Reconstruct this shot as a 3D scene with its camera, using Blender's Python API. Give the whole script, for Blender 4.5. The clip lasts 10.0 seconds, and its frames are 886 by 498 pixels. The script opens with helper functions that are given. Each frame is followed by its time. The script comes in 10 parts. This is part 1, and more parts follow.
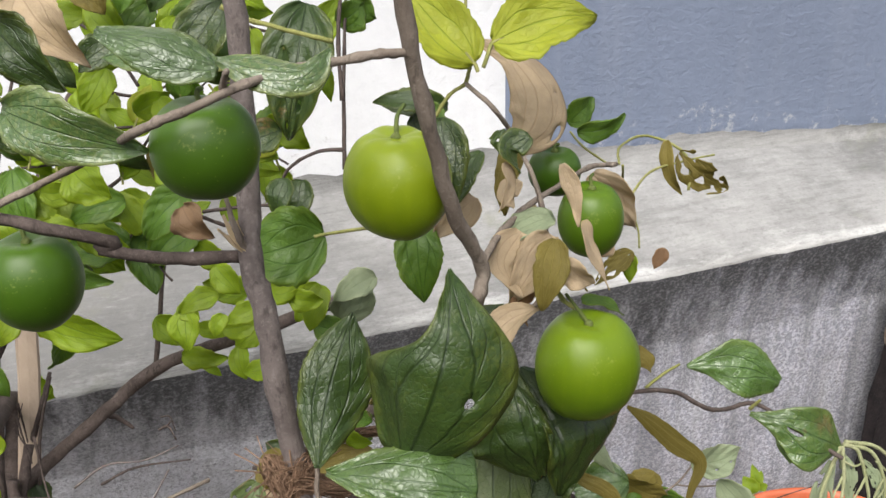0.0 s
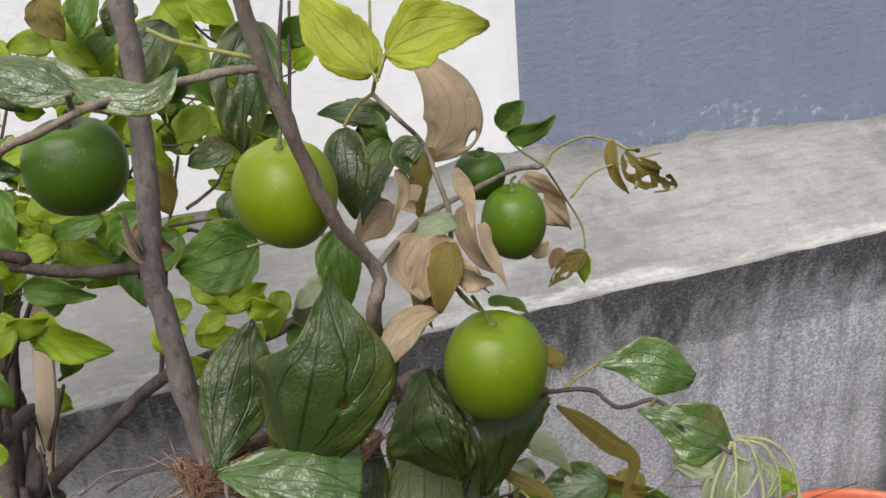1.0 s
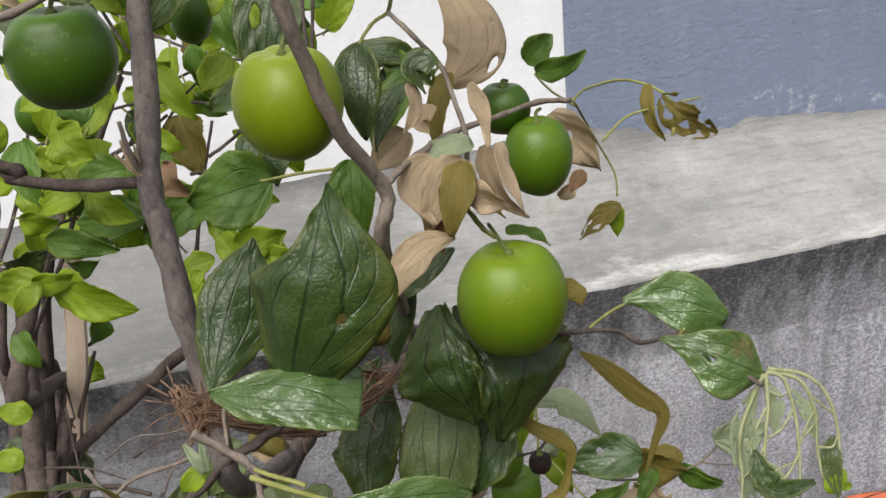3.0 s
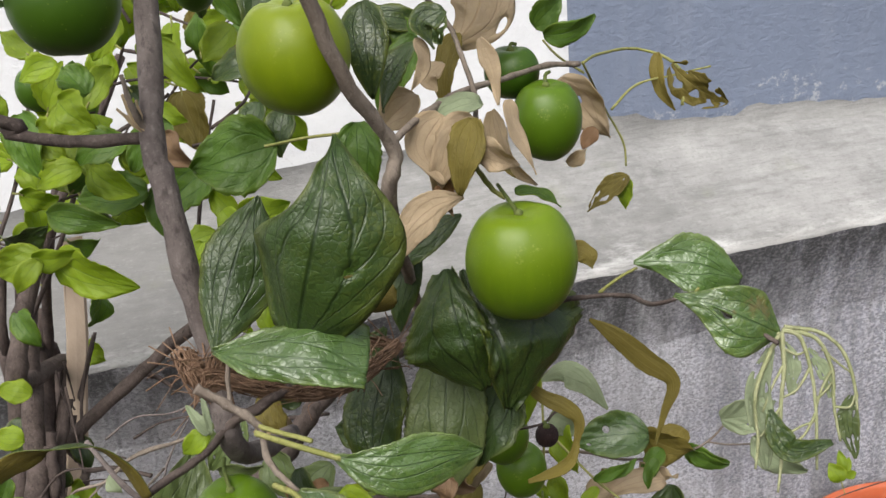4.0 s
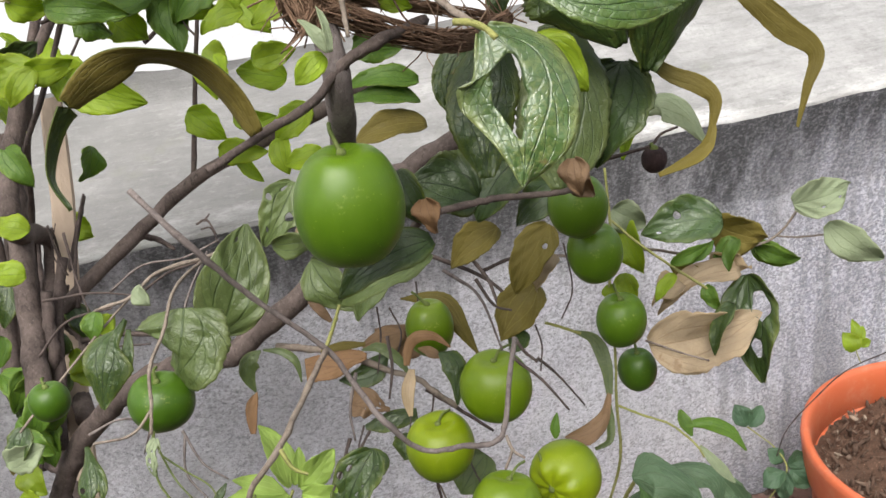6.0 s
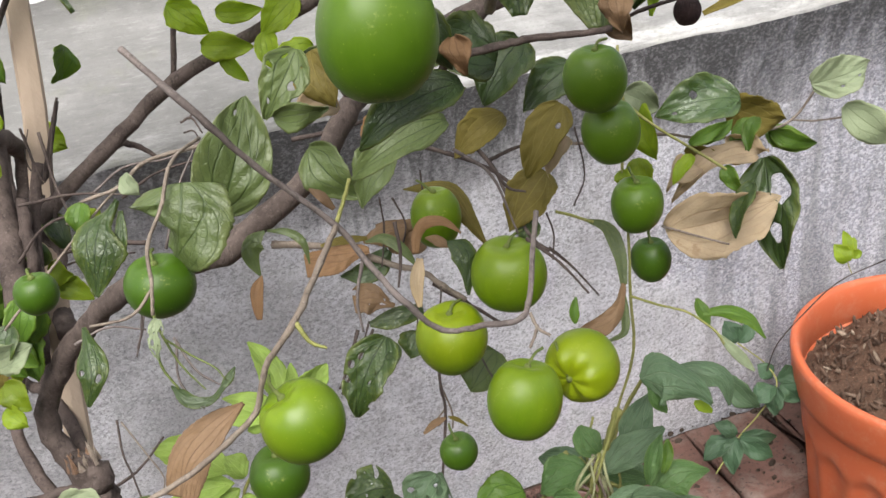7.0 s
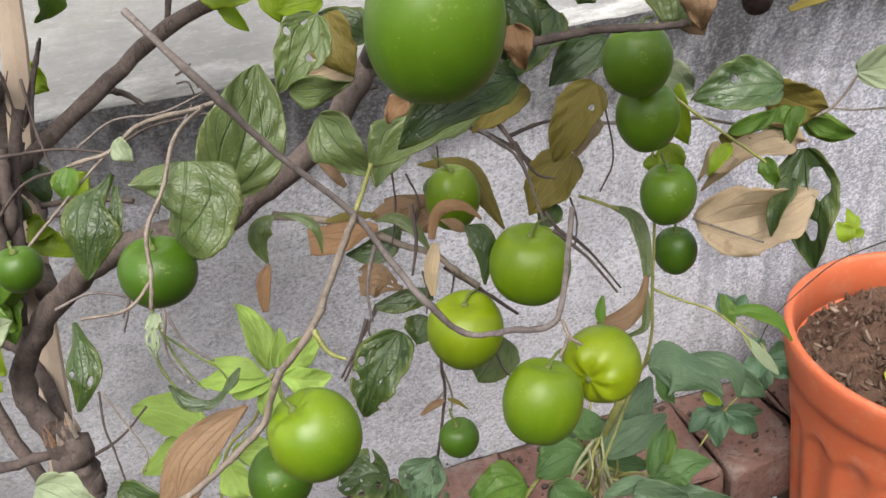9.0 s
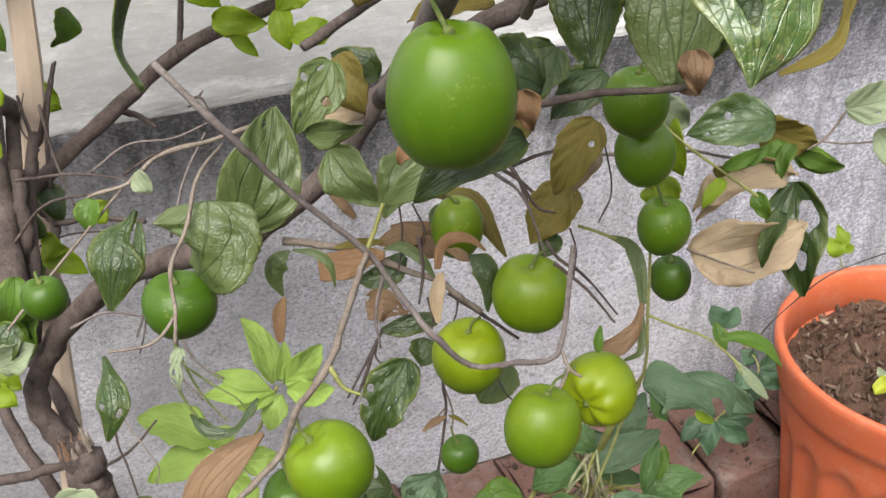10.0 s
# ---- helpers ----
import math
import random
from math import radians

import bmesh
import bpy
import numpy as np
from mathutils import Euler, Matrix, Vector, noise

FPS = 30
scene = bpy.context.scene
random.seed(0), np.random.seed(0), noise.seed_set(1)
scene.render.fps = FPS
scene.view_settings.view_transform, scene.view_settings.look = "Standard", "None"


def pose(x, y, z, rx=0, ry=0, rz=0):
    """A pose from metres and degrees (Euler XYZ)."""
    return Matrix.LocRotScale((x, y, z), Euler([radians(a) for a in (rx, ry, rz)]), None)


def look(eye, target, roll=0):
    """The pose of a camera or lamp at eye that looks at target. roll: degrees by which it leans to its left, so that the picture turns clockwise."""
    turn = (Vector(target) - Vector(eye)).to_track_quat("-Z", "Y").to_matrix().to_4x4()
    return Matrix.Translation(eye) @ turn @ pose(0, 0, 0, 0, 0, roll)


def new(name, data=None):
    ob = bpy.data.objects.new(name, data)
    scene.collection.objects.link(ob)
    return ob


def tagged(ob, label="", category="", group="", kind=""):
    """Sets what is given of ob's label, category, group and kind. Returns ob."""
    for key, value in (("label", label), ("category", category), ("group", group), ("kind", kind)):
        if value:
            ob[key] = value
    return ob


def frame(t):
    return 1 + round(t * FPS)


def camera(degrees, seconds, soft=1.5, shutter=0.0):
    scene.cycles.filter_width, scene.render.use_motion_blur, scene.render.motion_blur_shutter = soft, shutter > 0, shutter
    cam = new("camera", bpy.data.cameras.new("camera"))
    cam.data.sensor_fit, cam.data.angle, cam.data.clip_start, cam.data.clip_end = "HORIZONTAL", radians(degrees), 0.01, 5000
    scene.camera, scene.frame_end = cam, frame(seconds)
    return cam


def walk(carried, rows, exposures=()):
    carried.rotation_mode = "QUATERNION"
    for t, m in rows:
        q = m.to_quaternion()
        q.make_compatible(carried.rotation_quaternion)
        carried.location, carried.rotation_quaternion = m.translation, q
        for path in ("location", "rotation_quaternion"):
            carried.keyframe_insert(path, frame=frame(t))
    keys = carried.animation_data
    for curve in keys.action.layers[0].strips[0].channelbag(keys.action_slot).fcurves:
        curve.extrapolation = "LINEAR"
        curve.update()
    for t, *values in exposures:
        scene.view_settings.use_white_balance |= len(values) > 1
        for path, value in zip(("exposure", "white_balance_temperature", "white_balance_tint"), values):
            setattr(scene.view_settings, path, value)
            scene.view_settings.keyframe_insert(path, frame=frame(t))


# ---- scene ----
cam = camera(49.10, 10.0)
PATH = [
    (0, (0.2442, 0.1653, 1.177), (0.4781, 0.8449, 0.8252), -1.52),
    (0.5, (0.2836, 0.1476, 1.18), (0.5024, 0.8328, 0.83), -3.42),
    (1, (0.3024, 0.1377, 1.177), (0.48, 0.8381, 0.8331), -5.31),
    (1.5, (0.3281, 0.1365, 1.184), (0.4756, 0.8442, 0.8414), -5.87),
    (2, (0.34, 0.1418, 1.165), (0.4709, 0.8548, 0.8269), -6.30),
    (2.5, (0.3256, 0.1392, 1.152), (0.4539, 0.8543, 0.8171), -6.30),
    (2.7, (0.3147, 0.1414, 1.138), (0.4477, 0.8575, 0.8067), -6.21),
    (3.8, (0.3161, 0.1365, 1.141), (0.4519, 0.8483, 0.8023), -5.24),
    (4, (0.311, 0.142, 1.124), (0.4474, 0.856, 0.79), -5.6),
    (4.5, (0.2881, 0.1458, 1.082), (0.4397, 0.8603, 0.7558), -4.90),
    (5, (0.2643, 0.1557, 1.045), (0.4283, 0.8695, 0.7232), -4.78),
    (5.5, (0.2487, 0.1664, 1.024), (0.4239, 0.8724, 0.6909), -5.48),
    (6, (0.2356, 0.1602, 1.003), (0.4212, 0.8585, 0.66), -6.72),
    (6.2, (0.2314, 0.1614, 0.9926), (0.4229, 0.8551, 0.6432), -7.12),
    (7.3, (0.2035, 0.1877, 0.9614), (0.4097, 0.8526, 0.5672), -6.32),
    (7.5, (0.197, 0.1956, 0.9629), (0.4041, 0.8569, 0.563), -5.53),
    (8, (0.1965, 0.207, 0.9645), (0.4032, 0.8604, 0.5517), -4.93),
    (8.5, (0.1997, 0.2169, 0.9658), (0.4074, 0.8636, 0.5433), -4.07),
    (9, (0.2092, 0.2222, 0.9681), (0.4194, 0.8643, 0.5397), -3.57),
    (9.5, (0.2076, 0.2225, 0.9791), (0.42, 0.8622, 0.5483), -3.12),
    (10, (0.2025, 0.216, 0.9917), (0.4168, 0.8552, 0.5609), -2.83),
]
EXPOSURE = [(0.0, 0.92), (0.5, 0.75), (1.0, 0.66), (2.0, 0.64), (2.7, 0.7), (4.0, 0.8), (4.5, 0.9), (5.5, 1.12), (7.4, 1.29), (8.5, 1.33), (10.0, 1.33)]
walk(cam, [(t, look(eye, target, roll)) for t, eye, target, roll in PATH], EXPOSURE)

# ---- light ----
world = bpy.data.worlds.new("sky")
scene.world = world
world.use_nodes = True
wn = world.node_tree.nodes
sky = wn.new("ShaderNodeTexSky")
sky.sky_type, sky.sun_disc = "NISHITA", False
sky.sun_elevation, sky.sun_rotation = radians(62), radians(205)
sky.air_density, sky.dust_density, sky.ozone_density = 1.0, 3.0, 1.0
soften = wn.new("ShaderNodeHueSaturation")
soften.inputs["Saturation"].default_value = 0.35
world.node_tree.links.new(sky.outputs[0], soften.inputs["Color"])
world.node_tree.links.new(soften.outputs[0], wn["Background"].inputs["Color"])
wn["Background"].inputs["Strength"].default_value = 0.12
sun = new("sun", bpy.data.lights.new("sun", "SUN"))
sun.data.energy, sun.data.angle, sun.data.color = 2.1, radians(48), (1.0, 0.97, 0.92)
sun.matrix_world = look((-1.2, -1.6, 4.2), (0.4, 0.8, 0.4))


# ---- materials ----
class Mat:
    """A node material with a few helpers."""

    def __init__(self, name, rough=0.6, spec=0.5):
        self.m = bpy.data.materials.new(name)
        self.m.use_nodes = True
        self.t = self.m.node_tree
        self.b = self.t.nodes["Principled BSDF"]
        self.b.inputs["Roughness"].default_value = rough
        self.b.inputs["Specular IOR Level"].default_value = spec
        self.o = self.t.nodes.new("ShaderNodeTexCoord").outputs

    def link(self, a, b):
        self.t.links.new(a, b)

    def put(self, socket, value):
        if hasattr(value, "is_output"):
            self.link(value, socket)
        else:
            socket.default_value = value

    def scaled(self, vec, s):
        n = self.t.nodes.new("ShaderNodeMapping")
        n.inputs["Scale"].default_value = s if isinstance(s, tuple) else (s, s, s)
        self.link(vec, n.inputs["Vector"])
        return n.outputs[0]

    def noise(self, vec, scale, detail=4.0, rough=0.6, warp=0.0):
        n = self.t.nodes.new("ShaderNodeTexNoise")
        n.inputs["Scale"].default_value, n.inputs["Detail"].default_value = scale, detail
        n.inputs["Roughness"].default_value, n.inputs["Distortion"].default_value = rough, warp
        self.link(vec, n.inputs["Vector"])
        return n.outputs["Fac"]

    def voronoi(self, vec, scale, feature="F1", out="Distance"):
        n = self.t.nodes.new("ShaderNodeTexVoronoi")
        n.feature = feature
        n.inputs["Scale"].default_value = scale
        self.link(vec, n.inputs["Vector"])
        return n.outputs[out]

    def ramp(self, fac, *stops):
        n = self.t.nodes.new("ShaderNodeValToRGB")
        while len(n.color_ramp.elements) < len(stops):
            n.color_ramp.elements.new(0.5)
        for e, (p, c) in zip(n.color_ramp.elements, stops):
            e.position = p
            e.color = (c, c, c, 1) if isinstance(c, (int, float)) else (*c, 1)
        self.link(fac, n.inputs["Fac"])
        return n.outputs["Color"]

    def mix(self, fac, a, b, blend="MIX"):
        n = self.t.nodes.new("ShaderNodeMix")
        n.data_type, n.blend_type = "RGBA", blend
        self.put(n.inputs[0], fac)
        self.put(n.inputs[6], a if hasattr(a, "is_output") else (*a, 1))
        self.put(n.inputs[7], b if hasattr(b, "is_output") else (*b, 1))
        return n.outputs[2]

    def math(self, op, a, b=0.0, c=0.0):
        n = self.t.nodes.new("ShaderNodeMath")
        n.operation = op
        for s, v in zip(n.inputs, (a, b, c)):
            self.put(s, v)
        return n.outputs[0]

    def random(self):
        return self.t.nodes.new("ShaderNodeObjectInfo").outputs["Random"]

    def split(self, vec):
        n = self.t.nodes.new("ShaderNodeSeparateXYZ")
        self.link(vec, n.inputs[0])
        return n.outputs

    def bump(self, height, strength=0.3, distance=0.002, before=None):
        n = self.t.nodes.new("ShaderNodeBump")
        n.inputs["Strength"].default_value, n.inputs["Distance"].default_value = strength, distance
        self.link(height, n.inputs["Height"])
        if before:
            self.link(before, n.inputs["Normal"])
        self.link(n.outputs[0], self.b.inputs["Normal"])
        return n.outputs[0]

    def color(self, c):
        self.put(self.b.inputs["Base Color"], c if hasattr(c, "is_output") else (*c, 1))
        return self


def painted_wall(name, base, dirt, chip, relief):
    """Brushed masonry paint: lumpy under the brush, washed by rain, chipped along its lower edge."""
    m = Mat(name, 0.6, 0.3)
    w = m.o["Object"]
    big = m.noise(w, 4.5, 6, 0.65)
    streak = m.noise(m.scaled(w, (26, 26, 2.2)), 1.0, 5)
    c = m.mix(m.ramp(big, (0.35, 0.0), (0.70, 0.55)), base, tuple(v * 0.82 for v in base))
    c = m.mix(m.ramp(streak, (0.50, 0.0), (0.72, 0.35)), c, dirt)
    lump = m.noise(m.scaled(w, (1, 1, 1.4)), 75, 6, 0.7)
    c = m.mix(m.ramp(lump, (0.40, 0.5 * relief), (0.52, 0.0)), c, tuple(v * 0.72 for v in base))
    low = m.math("MULTIPLY", m.math("SUBTRACT", 0.86, m.split(w)["Z"]), 1.3)
    bare = m.math("ADD", m.noise(w, 34, 7, 0.75), low)
    c = m.mix(m.ramp(bare, (0.70, 0.0), (0.76, 0.8)), c, chip)
    m.color(m.mix(m.ramp(m.noise(w, 22, 7, 0.75), (0.69, 0.0), (0.74, 0.5)), c, tuple(min(1, v * 1.3) for v in base)))
    n = m.bump(lump, relief, 0.006)
    m.bump(m.noise(w, 260, 4, 0.6), 0.4, 0.0015, n)
    return m.m


def rough_concrete(name, light, dark, brushed):
    """Bare plaster: cloudy patches, trowel strokes, fine sand and shallow pits."""
    m = Mat(name, 0.92, 0.15)
    w = m.o["Object"]
    big, mid = m.noise(w, 5, 6, 0.65), m.noise(w, 30, 6, 0.7)
    grain = m.noise(m.scaled(w, brushed), 1.0, 5, 0.7)
    c = m.mix(m.ramp(big, (0.34, 0.0), (0.66, 1.0)), light, dark)
    c = m.mix(m.ramp(grain, (0.47, 0.0), (0.62, 0.35)), c, tuple(v * 0.7 for v in dark))
    c = m.mix(m.ramp(mid, (0.50, 0.0), (0.70, 0.4)), c, tuple(min(0.9, v * 1.25) for v in light))
    return m, w, c, mid, grain


def ledge_plaster():
    m, w, c, mid, grain = rough_concrete("brushed_plaster", (0.35, 0.343, 0.332), (0.18, 0.177, 0.172), (18, 110, 190))
    x, z = m.split(w)["X"], m.split(w)["Z"]
    swept = m.noise(m.scaled(w, (7, 16, 34)), 1.0, 5, 0.7, 0.6)
    c = m.mix(m.ramp(swept, (0.50, 0.0), (0.68, 0.32)), c, (0.42, 0.412, 0.40))
    # dirt patches, with the bush's shade painted in towards the left
    shade_dirt = m.math("MULTIPLY_ADD", m.noise(m.scaled(w, (5, 5, 12)), 1.0, 5, 0.65), 0.9, m.math("MULTIPLY", x, -0.55))
    c = m.mix(m.ramp(shade_dirt, (0.0, 0.0), (0.38, 0.88)), c, (0.155, 0.152, 0.146))
    rub = m.math("ADD", m.math("SUBTRACT", 0.668, z), m.math("MULTIPLY", m.math("SUBTRACT", m.noise(m.scaled(w, (9, 9, 60)), 1.0, 6, 0.75), 0.5), 0.06))
    c = m.mix(m.ramp(rub, (0.0, 0.0), (0.016, 1.0)), c, m.mix(m.ramp(x, (0.30, 0.0), (0.62, 1.0)), (0.36, 0.355, 0.345), (0.57, 0.56, 0.545)))
    c = m.mix(m.ramp(m.noise(w, 13, 5), (0.60, 0.0), (0.74, 0.35)), c, (0.19, 0.20, 0.12))
    m.color(m.mix(m.ramp(m.noise(m.scaled(w, (1, 1, 1.8)), 210, 5, 0.7), (0.52, 0.0), (0.66, 0.32)), m.mix(m.ramp(m.noise(m.scaled(w, (0.35, 1, 1.8)), 150, 5, 0.75), (0.54, 0.0), (0.70, 0.16)), c, (0.58, 0.57, 0.55)), (0.15, 0.145, 0.14)))
    n = m.bump(grain, 0.5, 0.003)
    n = m.bump(mid, 0.45, 0.006, n)
    m.bump(m.noise(w, 380, 4, 0.7), 0.4, 0.0015, n)
    return m.m


def plinth_plaster():
    """The lower wall: black growth hangs from under the ledge in soft runs of uneven length; lime has washed down between them."""
    m, w, c, mid, grain = rough_concrete("stained_plaster", (0.74, 0.73, 0.775), (0.58, 0.573, 0.61), (130, 130, 240))
    x, z = m.split(w)["X"], m.split(w)["Z"]
    c = m.mix(m.ramp(m.math("MULTIPLY_ADD", m.noise(w, 4, 4), 0.6, m.math("MULTIPLY", x, 0.8)), (0.86, 0.0), (1.12, 0.6)), c, (0.36, 0.375, 0.47))
    lime = m.noise(m.scaled(w, (40, 40, 3.0)), 1.0, 6, 0.7)
    c = m.mix(m.ramp(lime, (0.48, 0.0), (0.66, 0.70)), c, (0.70, 0.70, 0.72))
    dab = m.noise(m.scaled(w, (1, 1, 1.5)), 120, 6, 0.75)
    pit = m.noise(m.scaled(w, (1, 1, 1.3)), 300, 4, 0.7)
    sand = m.noise(m.scaled(w, (1, 1, 1.3)), 230, 5, 0.75)
    blot = m.noise(m.scaled(w, (1, 1, 1.5)), 42, 5, 0.65)
    c = m.mix(m.ramp(blot, (0.50, 0.0), (0.62, 0.3)), c, (0.32, 0.315, 0.33))
    c = m.mix(m.ramp(dab, (0.52, 0.0), (0.58, 0.42)), c, (0.26, 0.255, 0.27))
    c = m.mix(m.ramp(pit, (0.54, 0.0), (0.585, 0.55)), c, (0.17, 0.168, 0.175))
    c = m.mix(m.ramp(sand, (0.50, 0.0), (0.54, 0.75)), c, (0.86, 0.85, 0.90))
    rain = m.math("MULTIPLY", m.ramp(m.noise(m.scaled(w, (24, 24, 1.8)), 1.0, 5, 0.7), (0.47, 0.0), (0.62, 0.48)), m.ramp(x, (0.50, 0.0), (0.85, 1.0)))
    c = m.mix(rain, c, (0.185, 0.185, 0.195))
    # patchy grey at the left paints the shade of the bush's stems
    stem_shade = m.math("MULTIPLY_ADD", m.noise(w, 9, 5, 0.65), 0.8, m.math("MULTIPLY", x, -0.9))
    c = m.mix(m.ramp(stem_shade, (0.0, 0.0), (0.40, 0.70)), c, (0.215, 0.21, 0.21))
    runs = m.noise(m.scaled(w, (38, 38, 3.5)), 1.0, 6, 0.7)
    patch = m.noise(m.scaled(w, (5.5, 5.5, 3.2)), 1.0, 4)
    high = m.math("MINIMUM", m.math("DIVIDE", m.math("SUBTRACT", z, 0.50), 0.105), 1.3)
    side = m.ramp(x, (0.1, 0.10), (0.46, 0.50), (0.70, 0.20), (0.90, 0.05), (1.15, 0.35))
    reach = m.math("ADD", m.math("MULTIPLY", runs, 2.8), m.math("MULTIPLY", patch, 2.4))
    grown = m.math("ADD", m.math("ADD", high, side), m.math("SUBTRACT", reach, 3.0))
    c = m.mix(m.ramp(grown, (0.10, 0.0), (1.0, 0.86)), c, m.mix(m.ramp(sand, (0.50, 0.0), (0.60, 0.6)), (0.075, 0.075, 0.074), (0.28, 0.28, 0.285)))
    m.color(c)
    n = m.bump(mid, 0.5, 0.007)
    n = m.bump(dab, 1.0, 0.007, n)
    m.bump(m.noise(w, 330, 4, 0.7), 0.7, 0.002, n)
    return m.m


WHITE = painted_wall("white_paint", (0.80, 0.80, 0.81), (0.66, 0.67, 0.69), (0.55, 0.54, 0.53), 0.25)
BLUE = painted_wall("blue_grey_paint", (0.20, 0.235, 0.315), (0.27, 0.30, 0.37), (0.42, 0.43, 0.46), 0.42)
LEDGE = ledge_plaster()
PLINTH = plinth_plaster()


def soil_like(name, a, b, scale):
    m = Mat(name, 0.95, 0.15)
    w = m.o["Object"]
    c = m.mix(m.noise(w, scale, 8, 0.75), a, b)
    m.color(m.mix(m.ramp(m.noise(w, scale * 4, 4), (0.6, 0.0), (0.7, 0.5)), c, tuple(min(1, v * 2.2) for v in b)))
    m.bump(m.noise(w, scale * 2, 8, 0.8), 0.9, 0.006)
    return m.m


EARTH = soil_like("earth", (0.035, 0.027, 0.022), (0.095, 0.070, 0.054), 40)
COMPOST = soil_like("compost", (0.035, 0.02, 0.014), (0.21, 0.125, 0.085), 110)


def old_brick():
    """Soft worn brick, each of its own red, dusted with grey mortar and earth."""
    m = Mat("old_red_brick", 0.95, 0.15)
    w = m.o["Object"]
    tone = m.mix(m.random(), (0.19, 0.085, 0.066), (0.25, 0.14, 0.112))
    c = m.mix(m.noise(w, 40, 7, 0.75), tone, (0.12, 0.08, 0.068))
    c = m.mix(m.ramp(m.noise(w, 22, 6, 0.7), (0.50, 0.0), (0.64, 0.6)), c, (0.24, 0.195, 0.17))
    m.color(m.mix(m.ramp(m.noise(w, 160, 4, 0.7), (0.54, 0.0), (0.64, 0.6)), c, (0.07, 0.055, 0.045)))
    m.bump(m.noise(w, 90, 7, 0.75), 0.9, 0.006)
    return m.m


def soil_crumbs():
    """Crumbs of many tones, a few of them pale wood chips."""
    m = Mat("soil_crumbs", 0.9, 0.15)
    g = m.t.nodes.new("ShaderNodeNewGeometry").outputs["Random Per Island"]
    c = m.ramp(g, (0.0, (0.045, 0.028, 0.02)), (0.6, (0.13, 0.08, 0.055)), (0.90, (0.20, 0.135, 0.10)), (0.985, (0.40, 0.32, 0.24)))
    m.color(m.mix(m.noise(m.o["Object"], 200, 4), c, (0.06, 0.04, 0.03)))
    return m.m


BRICK = old_brick()
CRUMBS = soil_crumbs()


def terracotta_plastic():
    m = Mat("terracotta_plastic", 0.42, 0.45)
    w = m.o["Object"]
    m.b.inputs["Subsurface Weight"].default_value = 0.08
    m.b.inputs["Subsurface Radius"].default_value = (0.01, 0.003, 0.001)
    c = m.mix(m.noise(w, 12, 4), (0.52, 0.125, 0.05), (0.43, 0.10, 0.042))
    m.color(m.mix(m.ramp(m.noise(w, 45, 7, 0.75), (0.50, 0.0), (0.74, 0.5)), c, (0.52, 0.26, 0.17)))
    m.put(m.b.inputs["Roughness"], m.ramp(m.noise(w, 20, 5), (0.3, 0.34), (0.7, 0.6)))
    m.bump(m.noise(w, 25, 4), 0.15, 0.002)
    return m.m


POT = terracotta_plastic()


def bark(name, a, b, speck):
    m = Mat(name, 0.8, 0.25)
    w = m.o["Object"]
    c = m.mix(m.ramp(m.noise(w, 60, 6, 0.7), (0.36, 0.0), (0.64, 1.0)), a, b)
    c = m.mix(m.ramp(m.noise(w, 520, 4, 0.7), (0.55, 0.0), (0.70, 0.38)), c, speck)
    c = m.mix(m.ramp(m.noise(m.scaled(w, (1, 1, 0.4)), 330, 5, 0.7), (0.54, 0.0), (0.66, 0.6)), c, tuple(v * 0.4 for v in a))
    m.color(m.mix(m.ramp(m.noise(w, 22, 5), (0.55, 0.0), (0.75, 0.6)), c, tuple(v * 0.5 for v in a)))
    n = m.bump(m.noise(m.scaled(w, (1, 1, 0.35)), 260, 6, 0.7), 0.9, 0.0016)
    m.bump(m.noise(w, 900, 3), 0.4, 0.0004, n)
    return m.m


BARK = bark("grey_brown_bark", (0.058, 0.043, 0.037), (0.120, 0.092, 0.080), (0.24, 0.195, 0.17))
BARK_PALE = bark("pale_twig_bark", (0.155, 0.122, 0.096), (0.25, 0.205, 0.165), (0.40, 0.345, 0.285))
BARK_GREEN = bark("green_shoot_bark", (0.20, 0.21, 0.06), (0.30, 0.29, 0.10), (0.38, 0.34, 0.18))
BARK_MID = bark("grey_pink_bark", (0.105, 0.085, 0.078), (0.190, 0.158, 0.145), (0.33, 0.285, 0.26))
BARK_DARK = bark("dark_twig_bark", (0.05, 0.037, 0.033), (0.10, 0.075, 0.065), (0.16, 0.13, 0.11))
FIBRE = bark("coir_fibre", (0.12, 0.07, 0.042), (0.25, 0.155, 0.10), (0.36, 0.25, 0.17))


def split_wood():
    m = Mat("split_bamboo", 0.75, 0.25)
    w = m.o["Object"]
    c = m.mix(m.noise(m.scaled(w, (90, 90, 4)), 1.0, 6, 0.7), (0.45, 0.355, 0.27), (0.31, 0.235, 0.175))
    m.color(m.mix(m.ramp(m.noise(w, 14, 5), (0.6, 0.0), (0.72, 0.5)), c, (0.22, 0.17, 0.13)))
    m.bump(m.noise(m.scaled(w, (160, 160, 6)), 1.0, 5), 0.5, 0.0015)
    return m.m


BLACKENED = bark("blackened_wood", (0.010, 0.008, 0.009), (0.028, 0.022, 0.022), (0.08, 0.07, 0.07))
LACE = bark("bare_leaf_rib", (0.24, 0.26, 0.12), (0.36, 0.36, 0.21), (0.46, 0.44, 0.32))
STALK = bark("green_fruit_stalk", (0.075, 0.105, 0.025), (0.15, 0.175, 0.05), (0.22, 0.22, 0.09))
STAKE = split_wood()


